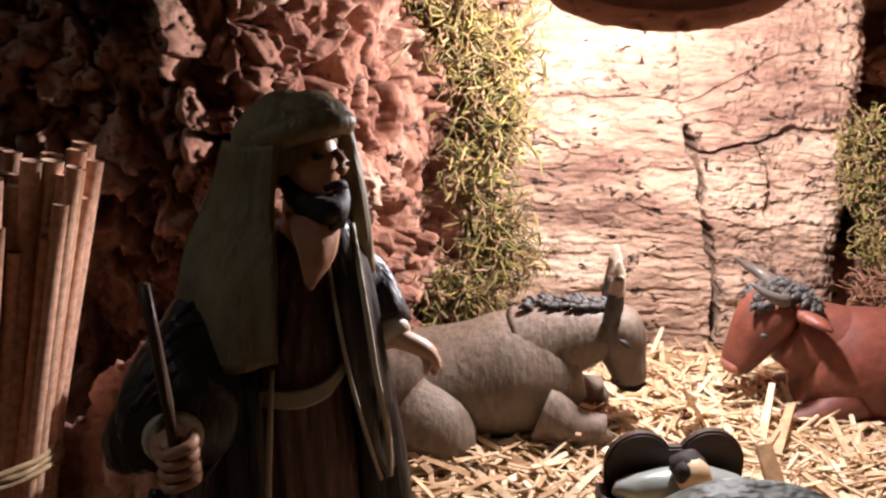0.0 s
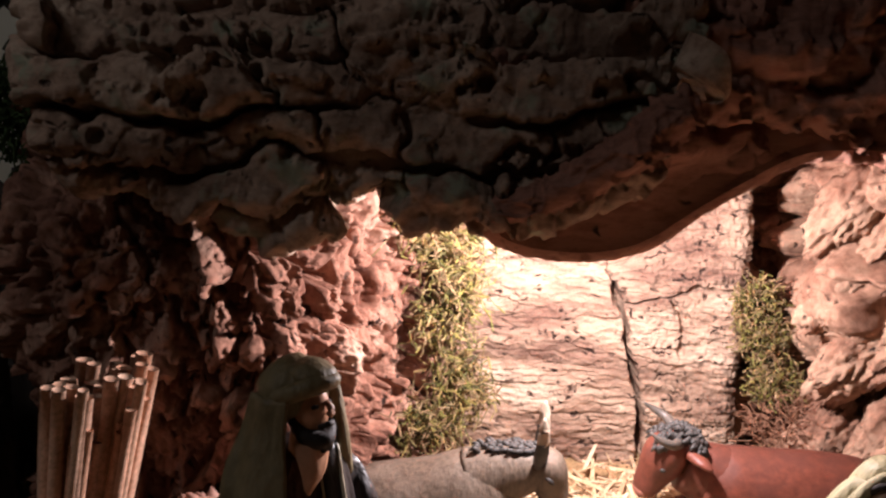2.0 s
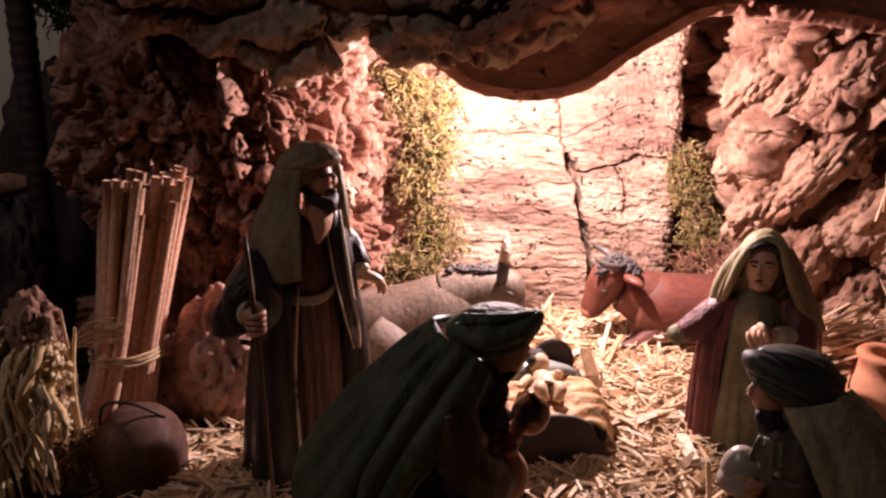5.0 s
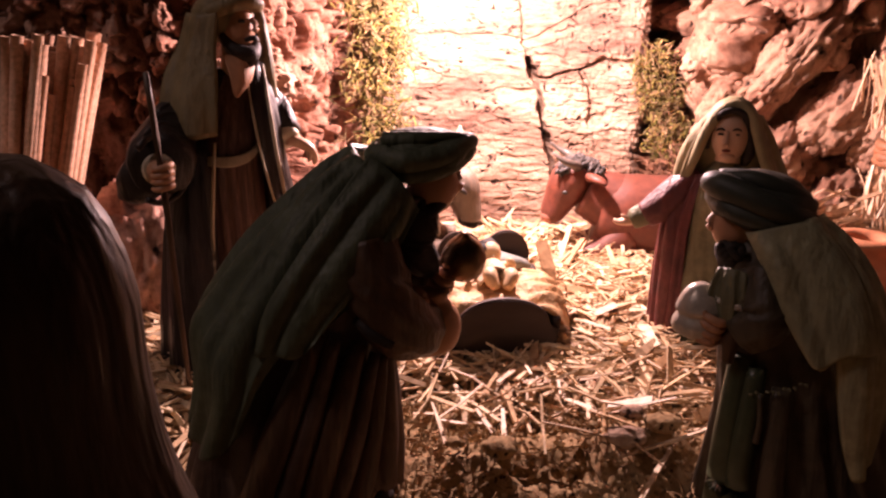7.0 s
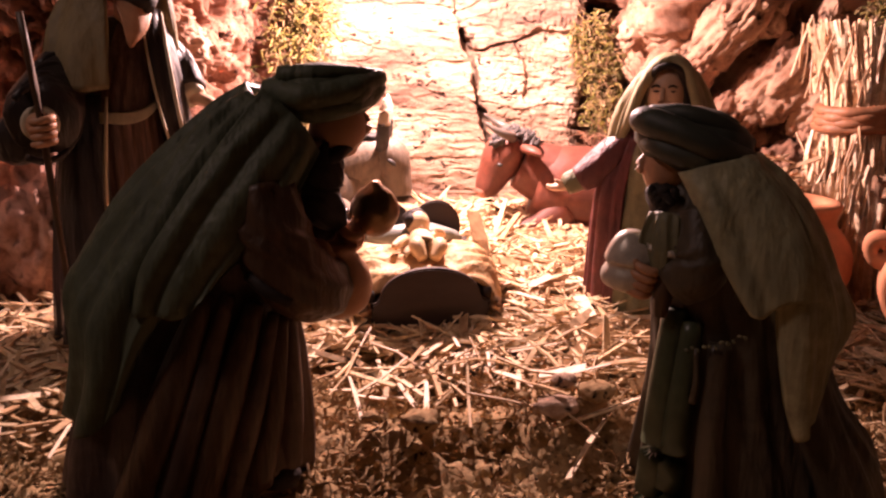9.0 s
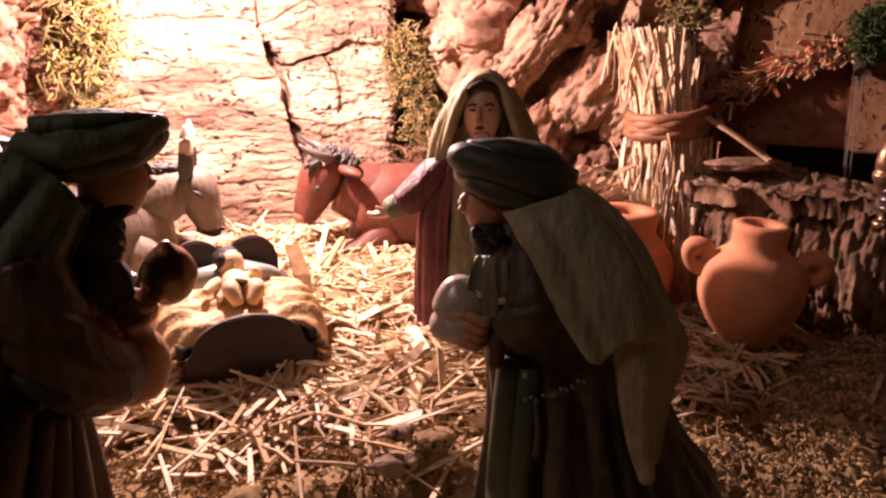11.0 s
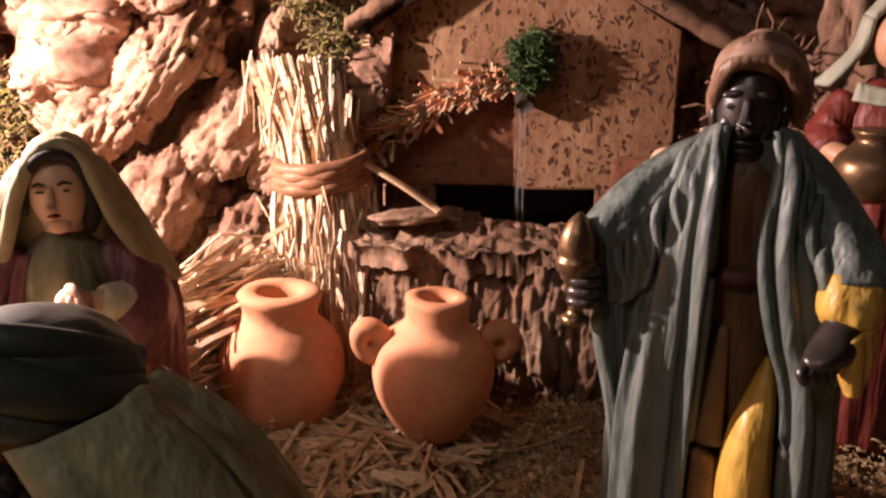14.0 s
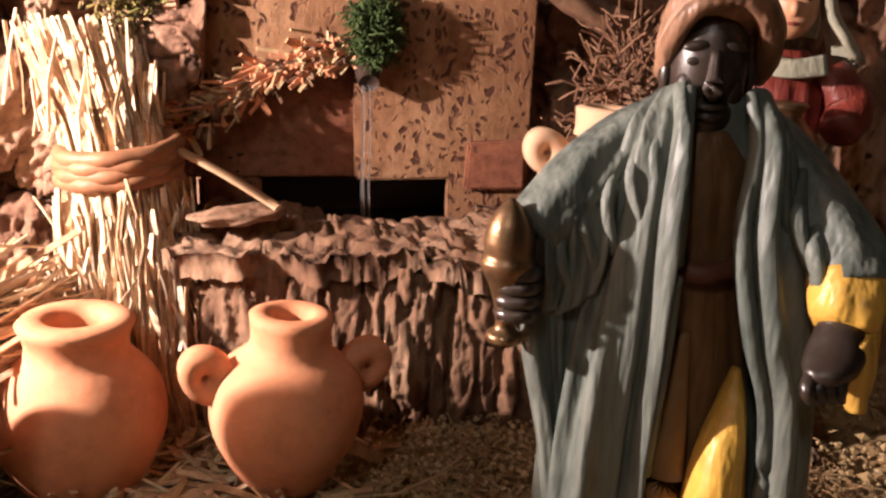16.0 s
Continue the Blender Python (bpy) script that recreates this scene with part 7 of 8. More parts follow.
# ---- the fountain ----
def fountain():
    root = base("fountain", pose(0.337, 0.1855, 0.0, 0, 0, -44.7), "rustic gabled stucco fountain with bark trough and thin water jet", "fountain")

    def slab(name, outline, y0, y1, material, label="", relief=0.0, bevel=0.0008):
        bm = bmesh.new()
        lo = [bm.verts.new((x, y0, z)) for x, z in outline]
        hi = [bm.verts.new((x, y1, z)) for x, z in outline]
        bm.faces.new(lo)
        bm.faces.new(hi[::-1])
        for k in range(len(lo)):
            j = (k + 1) % len(lo)
            bm.faces.new((lo[k], hi[k], hi[j], lo[j]))
        bmesh.ops.recalc_face_normals(bm, faces=bm.faces)
        if bevel:
            bmesh.ops.bevel(bm, geom=list(bm.edges), offset=bevel, segments=2, affect="EDGES")
        return part(name, bm, material, root, label, soft=False)

    slab("back_panel", [(-0.0605, -0.003), (-0.0575, -0.003), (-0.0570, 0.080), (-0.044, 0.0905), (-0.030, 0.0975), (-0.014, 0.1025), (-0.003, 0.103), (-0.0025, 0.0606), (0.031, 0.0612), (0.032, -0.003), (0.060, -0.003), (0.0605, 0.124), (0.0, 0.1605), (-0.0605, 0.124)], 0.0, 0.007, STUCCO, "speckled ochre stucco panel")
    # recess under the fringe: shade painted in by the darker red
    slab("recess_wall", [(-0.0600, 0.0605), (-0.0005, 0.0605), (-0.0005, 0.106), (-0.0600, 0.106)], 0.0074, 0.011, BRICK, "red stucco in the arched recess, darkened for the shade there")
    slab("recess_foot", [(-0.0567, -0.003), (-0.036, -0.003), (-0.035, 0.0602), (-0.0567, 0.0602)], 0.0072, 0.0112, BRICK, "red stucco in the arched recess, darkened for the shade there")
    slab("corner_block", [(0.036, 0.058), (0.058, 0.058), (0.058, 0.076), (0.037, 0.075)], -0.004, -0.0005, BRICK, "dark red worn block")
    # added near-black boards close the hollow; its shade is in their colour
    slab("well_shade_back", [(-0.060, 0.0), (0.047, 0.0), (0.047, 0.068), (-0.060, 0.068)], 0.03, 0.034, WOOD, "added near-black sheet for the shade inside the well")
    slab("well_shade_roof", [(-0.060, 0.0625), (0.047, 0.0625), (0.047, 0.066), (-0.060, 0.066)], 0.0115, 0.0295, WOOD)
    # light on the panel's side edge, painted as a separate pale strip
    slab("lit_edge_strip", [(-0.0635, 0.09), (-0.0588, 0.09), (-0.0588, 0.122), (-0.0635, 0.123)], -0.004, 0.004, PALE_CLAY, "added pale strip for the lit side edge of the panel")
    # rough fringe of small shards along the arch
    rnd = random.Random(31)
    for k in range(298):
        t = k / 297
        x = -0.060 + 0.062 * t
        z = float(np.interp(t, [0, 0.5, 0.75, 1], [0.080, 0.0985, 0.1045, 0.1045])) + rnd.gauss(0, 0.0028)
        bm = bmesh.new()
        verts, faces = [], []
        a = Vector((x, -0.001, z))
        b = a + Vector((rnd.uniform(-0.013, 0.004), -rnd.uniform(0.002, 0.007), rnd.uniform(-0.008, 0.004)))
        straw_run(verts, faces, a, b, rnd.uniform(0.0007, 0.0022), 0.0007, rnd.uniform(0, 3))
        vs = [bm.verts.new(v) for v in verts]
        for f in faces:
            bm.faces.new([vs[i] for i in f])
        part("shard", bm, (CLAY, BARK, RAFFIA, CLAY)[rnd.randrange(4)], root, soft=False)
    # roof: bark board on one slope, round branch on the other
    bm = bmesh.new()
    g = np.zeros((60, 20, 3))
    u, v = np.meshgrid(np.linspace(0, 1, 60), np.linspace(0, 1, 20), indexing="ij")
    g[..., 0], g[..., 1], g[..., 2] = -0.067 + 0.071 * u, -0.016 + 0.030 * v, 0.1235 + 0.0415 * u
    wave = 0.0016 * fbm(g * 130, 4, 91) + 0.0012 * fbm(g * 400, 3, 92)
    top, low = g.copy(), g.copy()
    top[..., 2] += 0.005 + wave
    low[..., 2] -= wave
    low[..., 0] += 0.0015 * fbm(g * 300, 2, 93)
    vs = [[bm.verts.new(q) for q in row] for row in top]
    ws = [[bm.verts.new(q) for q in row] for row in low]
    for i in range(59):
        for j in range(19):
            bm.faces.new((vs[i][j], vs[i + 1][j], vs[i + 1][j + 1], vs[i][j + 1]))
            bm.faces.new((ws[i][j], ws[i][j + 1], ws[i + 1][j + 1], ws[i + 1][j]))
    for i in range(59):
        bm.faces.new((vs[i][0], ws[i][0], ws[i + 1][0], vs[i + 1][0]))
        bm.faces.new((vs[i][19], vs[i + 1][19], ws[i + 1][19], ws[i][19]))
    for j in range(19):
        bm.faces.new((vs[0][j], vs[0][j + 1], ws[0][j + 1], ws[0][j]))
        bm.faces.new((vs[59][j], ws[59][j], ws[59][j + 1], vs[59][j + 1]))
    part("roof_bark", bm, BARK, root, "rough bark roof board")
    bm = bmesh.new()
    limb(bm, [(0.084, -0.008, 0.1155, 0.0034), (0.060, -0.008, 0.1285, 0.0038), (0.030, -0.008, 0.1462, 0.004), (-0.004, -0.008, 0.1665, 0.0036)], 0, 14, 40)
    for w in bm.verts:
        w.co += 0.0006 * Vector(noise.noise_vector(w.co * 160))
    part("roof_branch", bm, BARK, root, "brown round branch")
    slab("roof_board", [(0.086, 0.1165), (0.0, 0.1675), (0.0, 0.171), (0.088, 0.1195)], -0.003, 0.018, BARK)
    # spout and jets
    bm = bmesh.new()
    limb(bm, [(0.001, 0.0, 0.100, 0.0042), (0.001, -0.006, 0.098, 0.004), (0.001, -0.0105, 0.0955, 0.0034)], 0, 14, 8)
    part("spout", bm, WOOD, root, "dark wooden spout")
    water, t, b = nodes_of("thin_water", 0.03)
    b.inputs["Transmission Weight"].default_value = 0.95
    b.inputs["Base Color"].default_value = (0.9, 0.88, 0.85, 1)
    b.inputs["IOR"].default_value = 1.33
    for x, y, r in ((-0.001, -0.0115, 0.0007), (0.0012, -0.0108, 0.0004)):
        bm = bmesh.new()
        limb(bm, [(x, y, 0.095, r), (x + 0.0003, y - 0.001, 0.08, r * 0.8), (x - 0.0002, y - 0.0015, 0.065, r), (x, y - 0.0015, 0.050, r * 1.2)], 0, 10, 24)
        ob = part("water_jet", bm, water, root, "thin clear water jet")
        ob.visible_shadow = False
    # trough: bark front, thick irregular rim, dark water
    u, v = np.meshgrid(np.linspace(0, 1, 300), np.linspace(0, 1, 50), indexing="ij")
    line = polyline([(-0.066, -0.006), (-0.066, -0.030), (-0.056, -0.050), (-0.030, -0.056), (0.0, -0.0605), (0.03, -0.064), (0.066, -0.066), (0.088, -0.052), (0.094, -0.02)], np.linspace(0, 1, 300))
    g = np.zeros((300, 50, 3))
    g[..., :2] = line[:, None]
    g[..., 1] += -0.004 * np.sin(math.pi * v)
    g[..., 2] = -0.004 + 0.052 * v
    n = np.cross(np.gradient(g, axis=0), np.gradient(g, axis=1))
    n /= np.linalg.norm(n, axis=-1, keepdims=True) + 1e-12
    if n[150, 25, 1] > 0:
        n = -n
    tag, gap = chips(g, 80, (1, 1, 0.20), 94, 0.5)
    fine, edge = chips(g, 260, (1, 1, 0.3), 89, 0.6)
    g = g + n * (0.0024 * tag - 0.0028 * (1 - smooth(0.0, 0.14, gap)) + 0.0010 * fine - 0.0008 * (1 - smooth(0, 0.14, edge)) + 0.0026 * fbm(g * np.array([230, 230, 26.0]), 4, 95) + 0.0014 * fbm(g * np.array([520, 520, 60.0]), 3, 96))[..., None]
    inner = g - n * 0.005
    ob = mesh_object("trough_front", np.concatenate([g.reshape(-1, 3), inner.reshape(-1, 3)]), grid_faces(300, 50) + [f[::-1] for f in grid_faces(300, 50, 15000)], BARK, root)
    tagged(ob, "rough vertical bark front")
    u, v = np.meshgrid(np.linspace(0, 1, 170), np.linspace(0, 1, 26), indexing="ij")
    outer = polyline([(-0.070, -0.004), (-0.070, -0.032), (-0.058, -0.054), (-0.030, -0.0605), (0.0, -0.065), (0.03, -0.068), (0.068, -0.070), (0.092, -0.054), (0.098, -0.018)], np.linspace(0, 1, 170))
    inside = polyline([(-0.040, -0.001), (-0.040, -0.010), (-0.034, -0.016), (-0.018, -0.020), (0.0, -0.021), (0.018, -0.020), (0.034, -0.015), (0.041, -0.008), (0.041, -0.001)], np.linspace(0, 1, 170))
    g = np.zeros((170, 26, 3))
    wob = 0.008 * fbm(np.stack([outer[:, 0], outer[:, 1], 0 * outer[:, 0]], -1) * 150, 4, 97)
    mixw = v[..., None]
    g[..., :2] = outer[:, None] * (1 - mixw) + inside[:, None] * mixw
    g[..., 1] += wob[:, None] * (1 - v)
    flake, split = chips(g, 95, (1, 1, 1), 88, 0.7)
    rim = 0.0520 + 0.0036 * fbm(g * 70, 4, 98) + 0.0026 * flake - 0.0022 * (1 - smooth(0, 0.12, split)) + 0.0018 * fbm(g * 300, 4, 99) + 0.004 * smooth(0.3, 0.9, v) * smooth(0.5, 0.35, u)
    top, low = g.copy(), g.copy()
    top[..., 2], low[..., 2] = rim, rim - 0.007 + 0.002 * fbm(g * 110, 3, 90)
    loop = [i * 26 for i in range(170)] + [169 * 26 + j for j in range(1, 26)] + [i * 26 + 25 for i in range(168, -1, -1)] + list(range(24, 0, -1))
    faces = grid_faces(170, 26) + [f[::-1] for f in grid_faces(170, 26, 4420)] + [(a, c, c + 4420, a + 4420) for a, c in zip(loop, loop[1:] + loop[:1])]
    tagged(mesh_object("trough_rim", np.concatenate([top.reshape(-1, 3), low.reshape(-1, 3)]), faces, BARK, root), "broken bark rim")
    for x, y, z, s, a in ((-0.040, -0.042, 0.0595, 0.013, 20), (0.05, -0.045, 0.0555, 0.013, 10)):
        bm = bmesh.new()
        bmesh.ops.create_icosphere(bm, subdivisions=4, radius=1)
        for w in bm.verts:
            k = 1 + 0.35 * noise.noise(w.co * 1.7 + Vector((x * 900, 0, 0))) + 0.12 * noise.noise(w.co * 6)
            w.co = Matrix.Rotation(radians(a), 3, "Z") @ Vector((w.co.x * s * k, w.co.y * s * 0.55 * k, w.co.z * 0.0028 * k)) + Vector((x, y, z))
        part("bark_flake", bm, BARK, root)
    bm = bmesh.new()
    box(bm, (-0.040, -0.030, 0.02), (0.041, 0.029, 0.0435))
    pond, t, b = nodes_of("dark_water", 0.08)
    b.inputs["Base Color"].default_value = (0.006, 0.005, 0.004, 1)
    part("water_surface", bm, pond, root, "still dark water", soft=False)


fountain()


# ---- moss, twigs, plants ----
def tuft(name, place, size, count, length, thick, material, seed, label, category="moss", curl=0.6, flat=None):
    """A clump of fine curling strands round a lumpy core."""
    rnd = random.Random(seed)
    verts, faces = [], []
    for _ in range(count):
        d = Vector((rnd.gauss(0, 1), rnd.gauss(0, 1), rnd.gauss(0, 1))).normalized()
        r = rnd.random() ** 0.4
        lump = 1 + 0.35 * noise.noise(d * 2.1 + Vector((seed, 0, 0)))
        p = Vector((d.x * size[0], d.y * size[1], d.z * size[2])) * r * lump
        way = (d + Vector((rnd.gauss(0, 0.7), rnd.gauss(0, 0.7), rnd.gauss(0, 0.7)))).normalized()
        step = rnd.uniform(*length) / 4
        for _k in range(4):
            q = p + way * step
            straw_run(verts, faces, p, q, thick * rnd.uniform(0.6, 1.3), thick * 0.6, rnd.uniform(0, 3))
            p = q
            way = (way + curl * Vector((rnd.gauss(0, 1), rnd.gauss(0, 1), rnd.gauss(-0.2, 1)))).normalized()
    ob = mesh_object(name, verts, faces, material, soft=False)
    ob.matrix_world = Matrix.Translation(place)
    return tagged(ob, label, category, kind="stuff")


for n, (at, size, count) in enumerate((((0.002, 0.320, 0.152), (0.012, 0.008, 0.010), 420), ((0.013, 0.327, 0.134), (0.010, 0.008, 0.013), 480), ((0.021, 0.332, 0.112), (0.008, 0.007, 0.013), 420),
                                       ((0.012, 0.326, 0.095), (0.011, 0.008, 0.011), 420), ((0.019, 0.328, 0.074), (0.009, 0.007, 0.011), 380), ((0.006, 0.318, 0.046), (0.015, 0.009, 0.007), 420), ((0.029, 0.342, 0.142), (0.006, 0.006, 0.012), 240), ((0.024, 0.334, 0.056), (0.012, 0.007, 0.006), 260))):
    thin = 0.55 if n in (3, 4, 6) else 1.0
    tagged(tuft("moss", at, (size[0] * (0.65 + 0.4 * thin), size[1], size[2] * 0.9), int(count * 0.66 * thin), (0.008, 0.027), 0.0007, MOSS, 100 + n, "yellow-green dry moss clinging to the bark", curl=1.3), group="moss on the cave wall")
for n, (at, size, count) in enumerate((((0.179, 0.346, 0.100), (0.010, 0.008, 0.012), 420), ((0.184, 0.342, 0.082), (0.012, 0.008, 0.011), 450), ((0.189, 0.336, 0.060), (0.014, 0.008, 0.010), 350))):
    tagged(tuft("moss", at, size, count, (0.005, 0.014), 0.0007, MOSS, 120 + n, "green moss tuft in the gap of the bark", curl=1.1), group="moss on the cave wall")
tuft("twig_litter", (0.190, 0.318, 0.040), (0.02, 0.012, 0.016), 240, (0.01, 0.022), 0.0006, TWIG, 130, "tangle of thin dry brown stems", "twigs")
tuft("spout_moss", (0.3345, 0.1785, 0.1125), (0.0085, 0.006, 0.0105), 900, (0.003, 0.007), 0.0006, DARK_MOSS, 131, "dark green moss clump over the spout")
tuft("roof_moss", (0.287, 0.238, 0.117), (0.012, 0.008, 0.014), 420, (0.005, 0.012), 0.0007, MOSS, 132, "green moss hanging beside the fountain roof")
tuft("roof_moss", (0.278, 0.243, 0.140), (0.012, 0.008, 0.012), 380, (0.005, 0.012), 0.0007, MOSS, 133, "green moss hanging beside the fountain roof")
tuft("twig_bush", (0.388, 0.112, 0.088), (0.012, 0.010, 0.026), 330, (0.012, 0.026), 0.0008, TWIG, 134, "dry brown twig bush beside the fountain", "twigs", 0.45)
tuft("roof_edge_moss", (-0.163, 0.292, 0.205), (0.018, 0.016, 0.022), 900, (0.006, 0.014), 0.0009, DARK_MOSS, 135, "dark moss at the edge of the overhang")
for n, (at, size, count) in enumerate((((-0.164, 0.145, 0.068), (0.012, 0.010, 0.013), 420), ((-0.176, 0.148, 0.050), (0.010, 0.009, 0.012), 300), ((-0.134, 0.149, 0.058), (0.006, 0.006, 0.010), 190), ((-0.147, 0.146, 0.046), (0.006, 0.005, 0.007), 150),
                                       ((-0.150, 0.147, 0.026), (0.010, 0.008, 0.010), 300), ((-0.136, 0.148, 0.036), (0.006, 0.006, 0.010), 190), ((-0.166, 0.147, 0.024), (0.010, 0.008, 0.010), 260))):
    tagged(tuft("lichen_plant", at, size, int(count * 0.7), (0.003, 0.007), 0.0022, LICHEN, 140 + n, "pale yellowish dried lichen plant", "plant", 1.0), group="dried lichen plants")
for n, (at, size) in enumerate((((-0.142, 0.157, 0.071), (0.0105, 0.010, 0.014)), ((-0.146, 0.161, 0.026), (0.016, 0.010, 0.040)), ((-0.174, 0.163, 0.022), (0.014, 0.010, 0.036)))):
    tagged(boulder("cork_block", at, size, 150 + n, CORK_RIGHT if n == 0 else BARK, "brown cork block among the dried plants", 0, 0.25, 0.12), group="brown cork blocks")


def dry_stems():
    root = base("dry_stems", pose(-0.131, 0.157, 0.02), "two thin dry stems on a fibrous root", "plant")
    for x, top, bend in ((0.0, 0.058, 0.002), (0.005, 0.050, -0.003), (-0.004, 0.040, -0.004)):
        bm = bmesh.new()
        limb(bm, [(x * 0.5, 0, 0.0, 0.0011), (x + bend, 0.0, top * 0.5, 0.0009), (x, 0.001, top, 0.0006)], 0, 8, 12)
        part("stem", bm, LICHEN, root)


dry_stems()


def drooping_roots():
    rnd = random.Random(77)
    root = base("dried_root", pose(-0.143, 0.150, 0.0), "pale dried roots drooping over a brown cork block", "plant")
    for k in range(30):
        x, top = rnd.uniform(-0.016, 0.014), rnd.uniform(0.052, 0.074)
        low = rnd.uniform(0.0, 0.03)
        bm = bmesh.new()
        r = rnd.uniform(0.0007, 0.0017)
        limb(bm, [(x * 0.6, 0.004, top, r * 0.8), (x * 0.9, -0.007 - rnd.uniform(0, 0.004), top - 0.006, r), (x + rnd.gauss(0, 0.004), -0.010 - rnd.uniform(0, 0.005), 0.5 * (top + low), r), (x + rnd.gauss(0, 0.005), -0.011 - rnd.uniform(0, 0.005), low, r * 0.6)], 0, 8, 14)
        for v in bm.verts:
            v.co += 0.0007 * Vector(noise.noise_vector(v.co * 220))
        part("root_strand", bm, LICHEN, root)


drooping_roots()


def basket():
    root = base("basket", pose(-0.106, 0.160, -0.004), "small closed reddish-brown basket with an arched handle", "basket")
    bm = bmesh.new()
    lathe(bm, [(0.0005, 0.0), (0.014, 0.0), (0.0180, 0.008), (0.0190, 0.018), (0.0172, 0.027), (0.0120, 0.034), (0.0060, 0.0368), (0.0005, 0.0374)], 40, 50)
    for v in bm.verts:
        a = math.atan2(v.co.y, v.co.x)
        v.co *= 1 + 0.02 * math.sin(20 * a) * math.sin(v.co.z * 1600)
    bmesh.ops.recalc_face_normals(bm, faces=bm.faces)
    part("basket_body", bm, paint("red_brown_wicker", (0.10, 0.046, 0.028), 0.8, 0.4, 400), root)
    bm = bmesh.new()
    limb(bm, [(-0.0165, 0, 0.026, 0.0007), (-0.012, -0.004, 0.040, 0.0007), (-0.004, -0.006, 0.043, 0.0007), (0.004, -0.006, 0.041, 0.0007), (0.012, -0.002, 0.034, 0.0007)], 0, 8, 24)
    part("basket_handle", bm, HAIR, root, "thin dark handle")


basket()


def palm():
    root = base("palm_tree", pose(-0.2005, 0.300, 0.0), "dark model palm tree with scaly trunk and drooping fronds", "tree")
    bm = bmesh.new()
    steps, seg = 150, 20
    rings = []
    for i in range(steps):
        t = i / (steps - 1)
        z = 0.236 * t
        r = (0.0048 + 0.0022 * t) * (1 + 0.16 * ((t * 34) % 1))
        rings.append([bm.verts.new((0.006 * t + r * math.cos(2 * math.pi * (k + 0.5 * (int(t * 34) % 2)) / seg), r * math.sin(2 * math.pi * (k + 0.5 * (int(t * 34) % 2)) / seg), z)) for k in range(seg)])
    for a, b in zip(rings, rings[1:]):
        for k in range(seg):
            bm.faces.new((a[k], a[(k + 1) % seg], b[(k + 1) % seg], b[k]))
    bm.faces.new(rings[0][::-1])
    bm.faces.new(rings[-1])
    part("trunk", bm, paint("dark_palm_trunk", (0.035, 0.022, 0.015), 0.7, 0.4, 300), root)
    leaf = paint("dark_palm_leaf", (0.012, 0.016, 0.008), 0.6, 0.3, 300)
    for k in range(9):
        a = 2 * math.pi * k / 9 + 0.3
        bm = bmesh.new()
        c, s = math.cos(a), math.sin(a)
        limb(bm, [(0.006, 0, 0.232, 0.0045), (0.006 + 0.012 * c, 0.012 * s, 0.244, 0.006, 0.0022), (0.006 + 0.032 * c, 0.032 * s, 0.256, 0.009, 0.0016), (0.006 + 0.06 * c, 0.06 * s, 0.256, 0.008, 0.0012), (0.006 + 0.085 * c, 0.085 * s, 0.242, 0.001, 0.0006)], 0, 12, 20)
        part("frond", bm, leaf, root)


palm()
def pale_log():
    bm = bmesh.new()
    limb(bm, [(-0.245, 0.286, 0.101, 0.0045), (-0.238, 0.289, 0.1015, 0.0062), (-0.222, 0.297, 0.1005, 0.0066), (-0.210, 0.303, 0.1000, 0.0060), (-0.205, 0.305, 0.0995, 0.0040)], 0, 20, 30)
    for w in bm.verts:
        w.co += 0.0012 * Vector(noise.noise_vector(w.co * 130))
    tagged(part("log", bm, CORK_RIGHT), "short pale log lying on the dark rocks", "log")


pale_log()
tagged(boulder("pale_cork_lump", (0.396, 0.030, 0.088), (0.013, 0.012, 0.026), 164, CORK_RIGHT, "pale bent cork lump behind the woman"), group="")
tuft("root_ball", (-0.131, 0.157, 0.012), (0.012, 0.010, 0.014), 420, (0.005, 0.012), 0.0006, COIR, 165, "brown fibrous root ball with dry stems", "plant")
# rocks left of the cave, coloured near black in place of shade
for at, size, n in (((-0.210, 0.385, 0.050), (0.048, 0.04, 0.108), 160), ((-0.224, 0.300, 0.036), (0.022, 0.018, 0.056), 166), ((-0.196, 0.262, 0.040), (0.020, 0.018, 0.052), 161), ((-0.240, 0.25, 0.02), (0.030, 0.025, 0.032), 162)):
    tagged(boulder("dark_rock", at, size, n, GLOOM, "cork rock beside the cave, its shade put into a near-black colour", 0, 0.15, 0.06), group="dark rocks beside the cave")
tagged(boulder("pale_column", (0.414, 0.088, 0.09), (0.017, 0.015, 0.075), 163, CORK_RIGHT, "pale cork column behind the fountain"), group="")


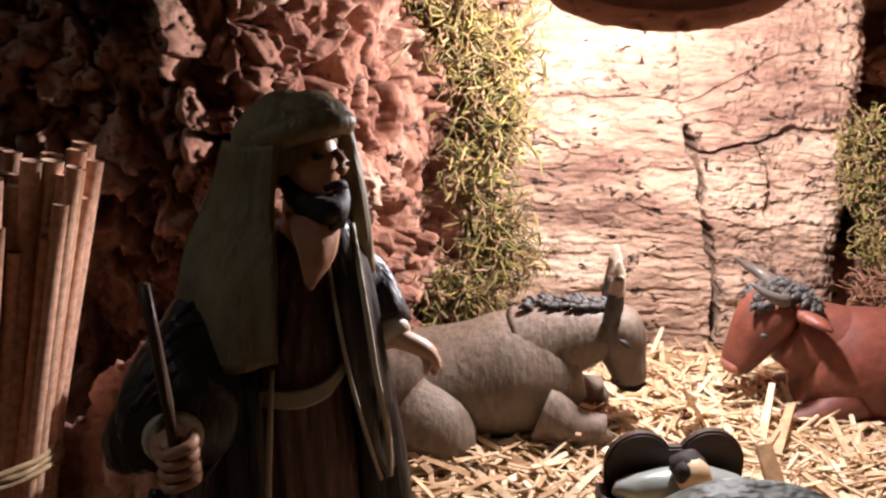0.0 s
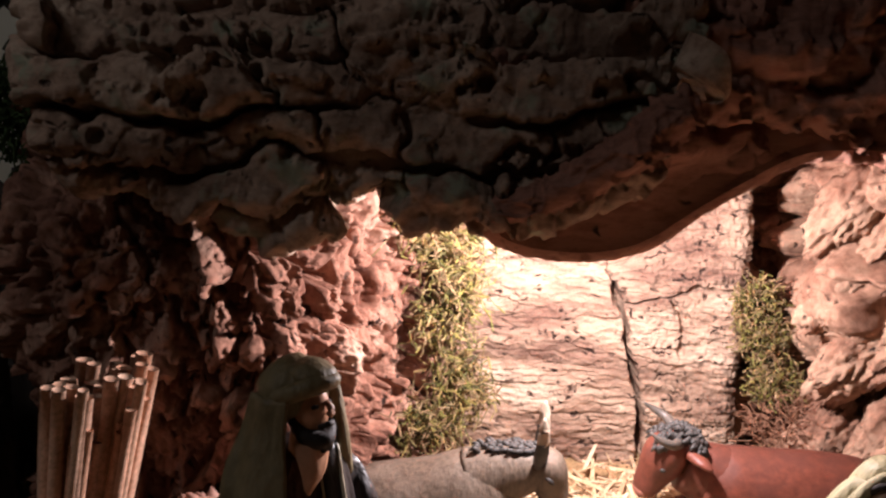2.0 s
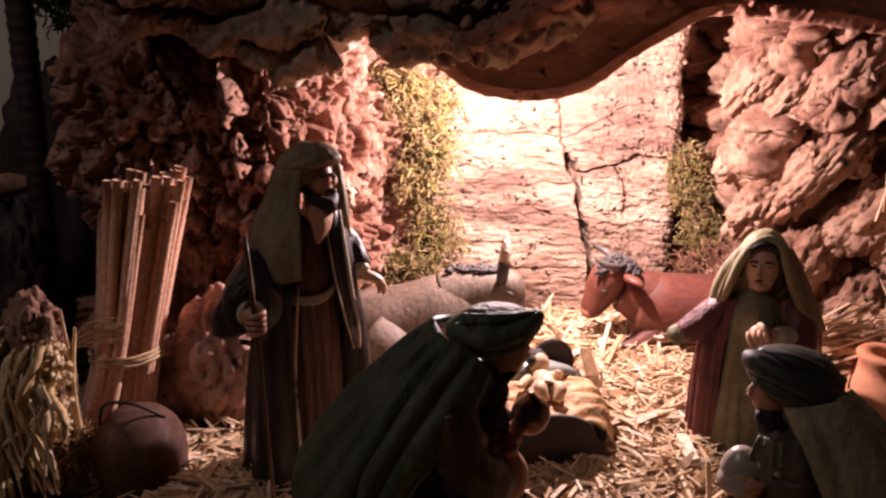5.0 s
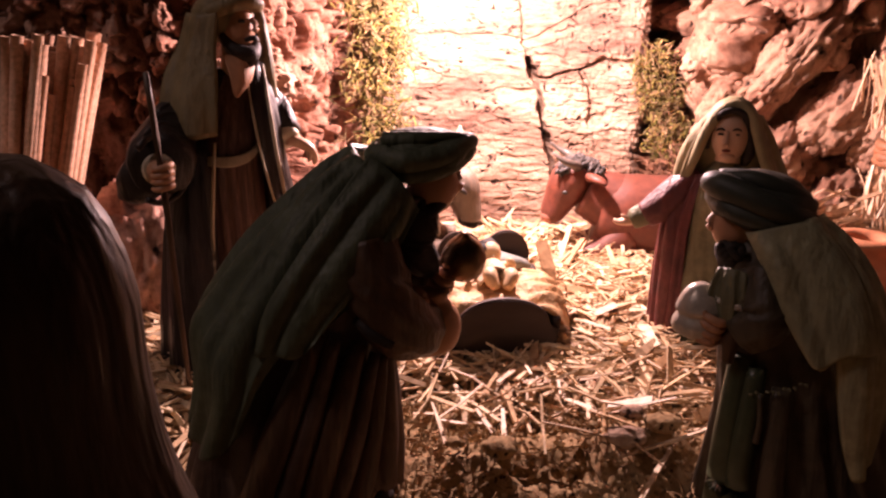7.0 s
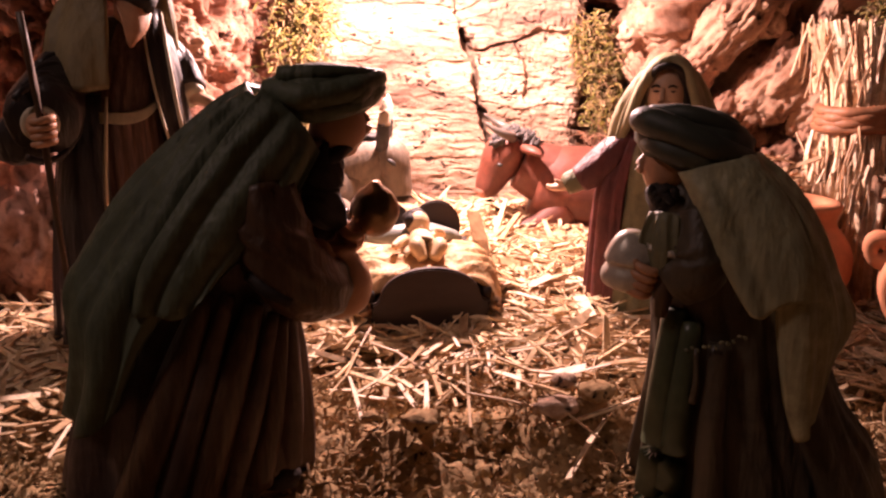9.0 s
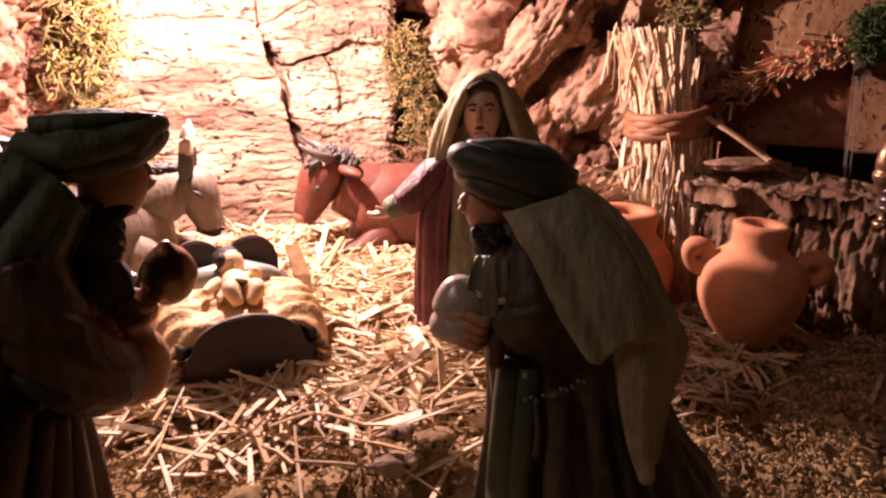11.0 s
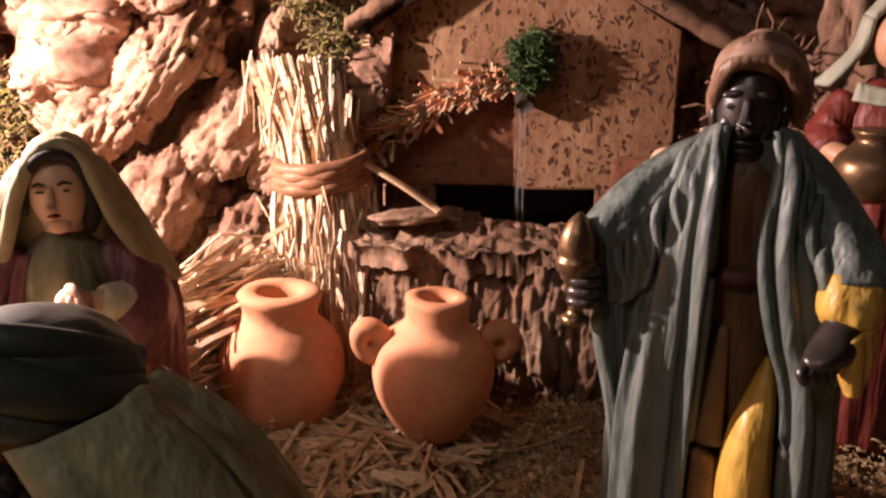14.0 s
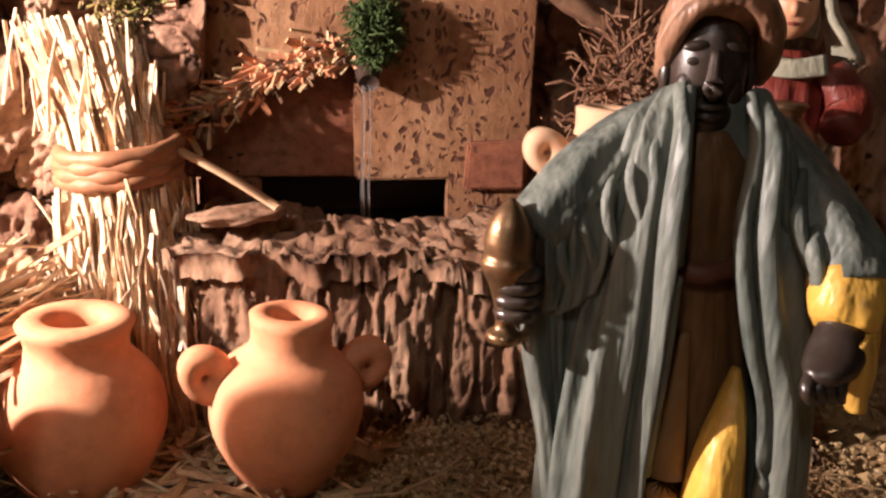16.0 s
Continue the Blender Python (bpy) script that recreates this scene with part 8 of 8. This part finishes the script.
# ---- grains and pebbles on the ground ----
def grit():
    rnd = random.Random(41)
    verts, faces = [], []
    oct_f = ((0, 2, 4), (2, 1, 4), (1, 3, 4), (3, 0, 4), (2, 0, 5), (1, 2, 5), (3, 1, 5), (0, 3, 5))
    for _ in range(17000):
        if rnd.random() < 0.72:
            x, y = rnd.uniform(-0.08, 0.36), rnd.uniform(-0.03, 0.135)
        else:
            x, y = rnd.uniform(0.17, 0.40), rnd.uniform(-0.03, 0.2)
        r = rnd.uniform(0.0004, 0.0012) * (1.8 if rnd.random() < 0.05 else 1)
        z = float(ground_height(np.float64(x), np.float64(y))) - 0.003 + 0.0035 * noise.noise(Vector((x * 60, y * 60, 0))) + rnd.uniform(0, 0.0022)
        at = len(verts)
        for d in ((-1, 0, 0), (1, 0, 0), (0, -1, 0), (0, 1, 0), (0, 0, 1), (0, 0, -1)):
            verts.append((x + d[0] * r * rnd.uniform(0.6, 1.4), y + d[1] * r * rnd.uniform(0.6, 1.4), z + d[2] * r * rnd.uniform(0.5, 1.1)))
        faces.extend(tuple(at + i for i in f) for f in oct_f)
    tagged(mesh_object("sawdust_grit", verts, faces, GRAINS, soft=False), "coarse brown sawdust and grit over the ground", "gravel", kind="stuff")


grit()
for n, (x, y, s) in enumerate(((0.103, 0.094, 0.004), (0.171, 0.071, 0.0035), (0.046, 0.088, 0.003), (0.098, 0.083, 0.006), (0.112, 0.09, 0.0055), (0.06, 0.083, 0.0055), (0.31, 0.02, 0.004), (0.328, 0.012, 0.0045), (0.29, 0.012, 0.0035), (0.345, 0.03, 0.004), (0.225, 0.03, 0.0045))):
    tagged(boulder("pebble", (x, y, float(ground_height(np.float64(x), np.float64(y))) + 0.2 * s), (s, s * 0.8, s * 0.5), 170 + n, CORK_BACK if n % 3 == 0 else SOIL, "small rough pebble on the ground", 0, 0.2, 0.05, 3), group="pebbles")


def coir():
    """Short curled fibres that clump over the bare ground."""
    rnd = random.Random(43)
    verts, faces = [], []
    for _ in range(9000):
        if rnd.random() < 0.7:
            x, y = rnd.uniform(-0.06, 0.34), rnd.uniform(-0.02, 0.132)
        else:
            x, y = rnd.uniform(0.18, 0.42), rnd.uniform(-0.02, 0.15)
        lump = noise.noise(Vector((x * 70, y * 70, 3)))
        if lump < rnd.uniform(-0.6, 0.35):
            continue
        z = float(ground_height(np.float64(x), np.float64(y))) - 0.003 + 0.005 * max(0.0, lump) + rnd.uniform(0, 0.003)
        p, way = Vector((x, y, z)), Vector((rnd.gauss(0, 1), rnd.gauss(0, 1), rnd.gauss(0.2, 0.5))).normalized()
        for _k in range(2):
            q = p + way * rnd.uniform(0.0012, 0.0030)
            straw_run(verts, faces, p, q, rnd.uniform(0.0003, 0.0007), 0.0004, rnd.uniform(0, 3))
            p, way = q, (way + Vector((rnd.gauss(0, 0.7), rnd.gauss(0, 0.7), rnd.gauss(-0.1, 0.5)))).normalized()
    tagged(mesh_object("coir_litter", verts, faces, COIR, soft=False), "clumped brown coir fibre over the ground", "litter", kind="stuff")


coir()
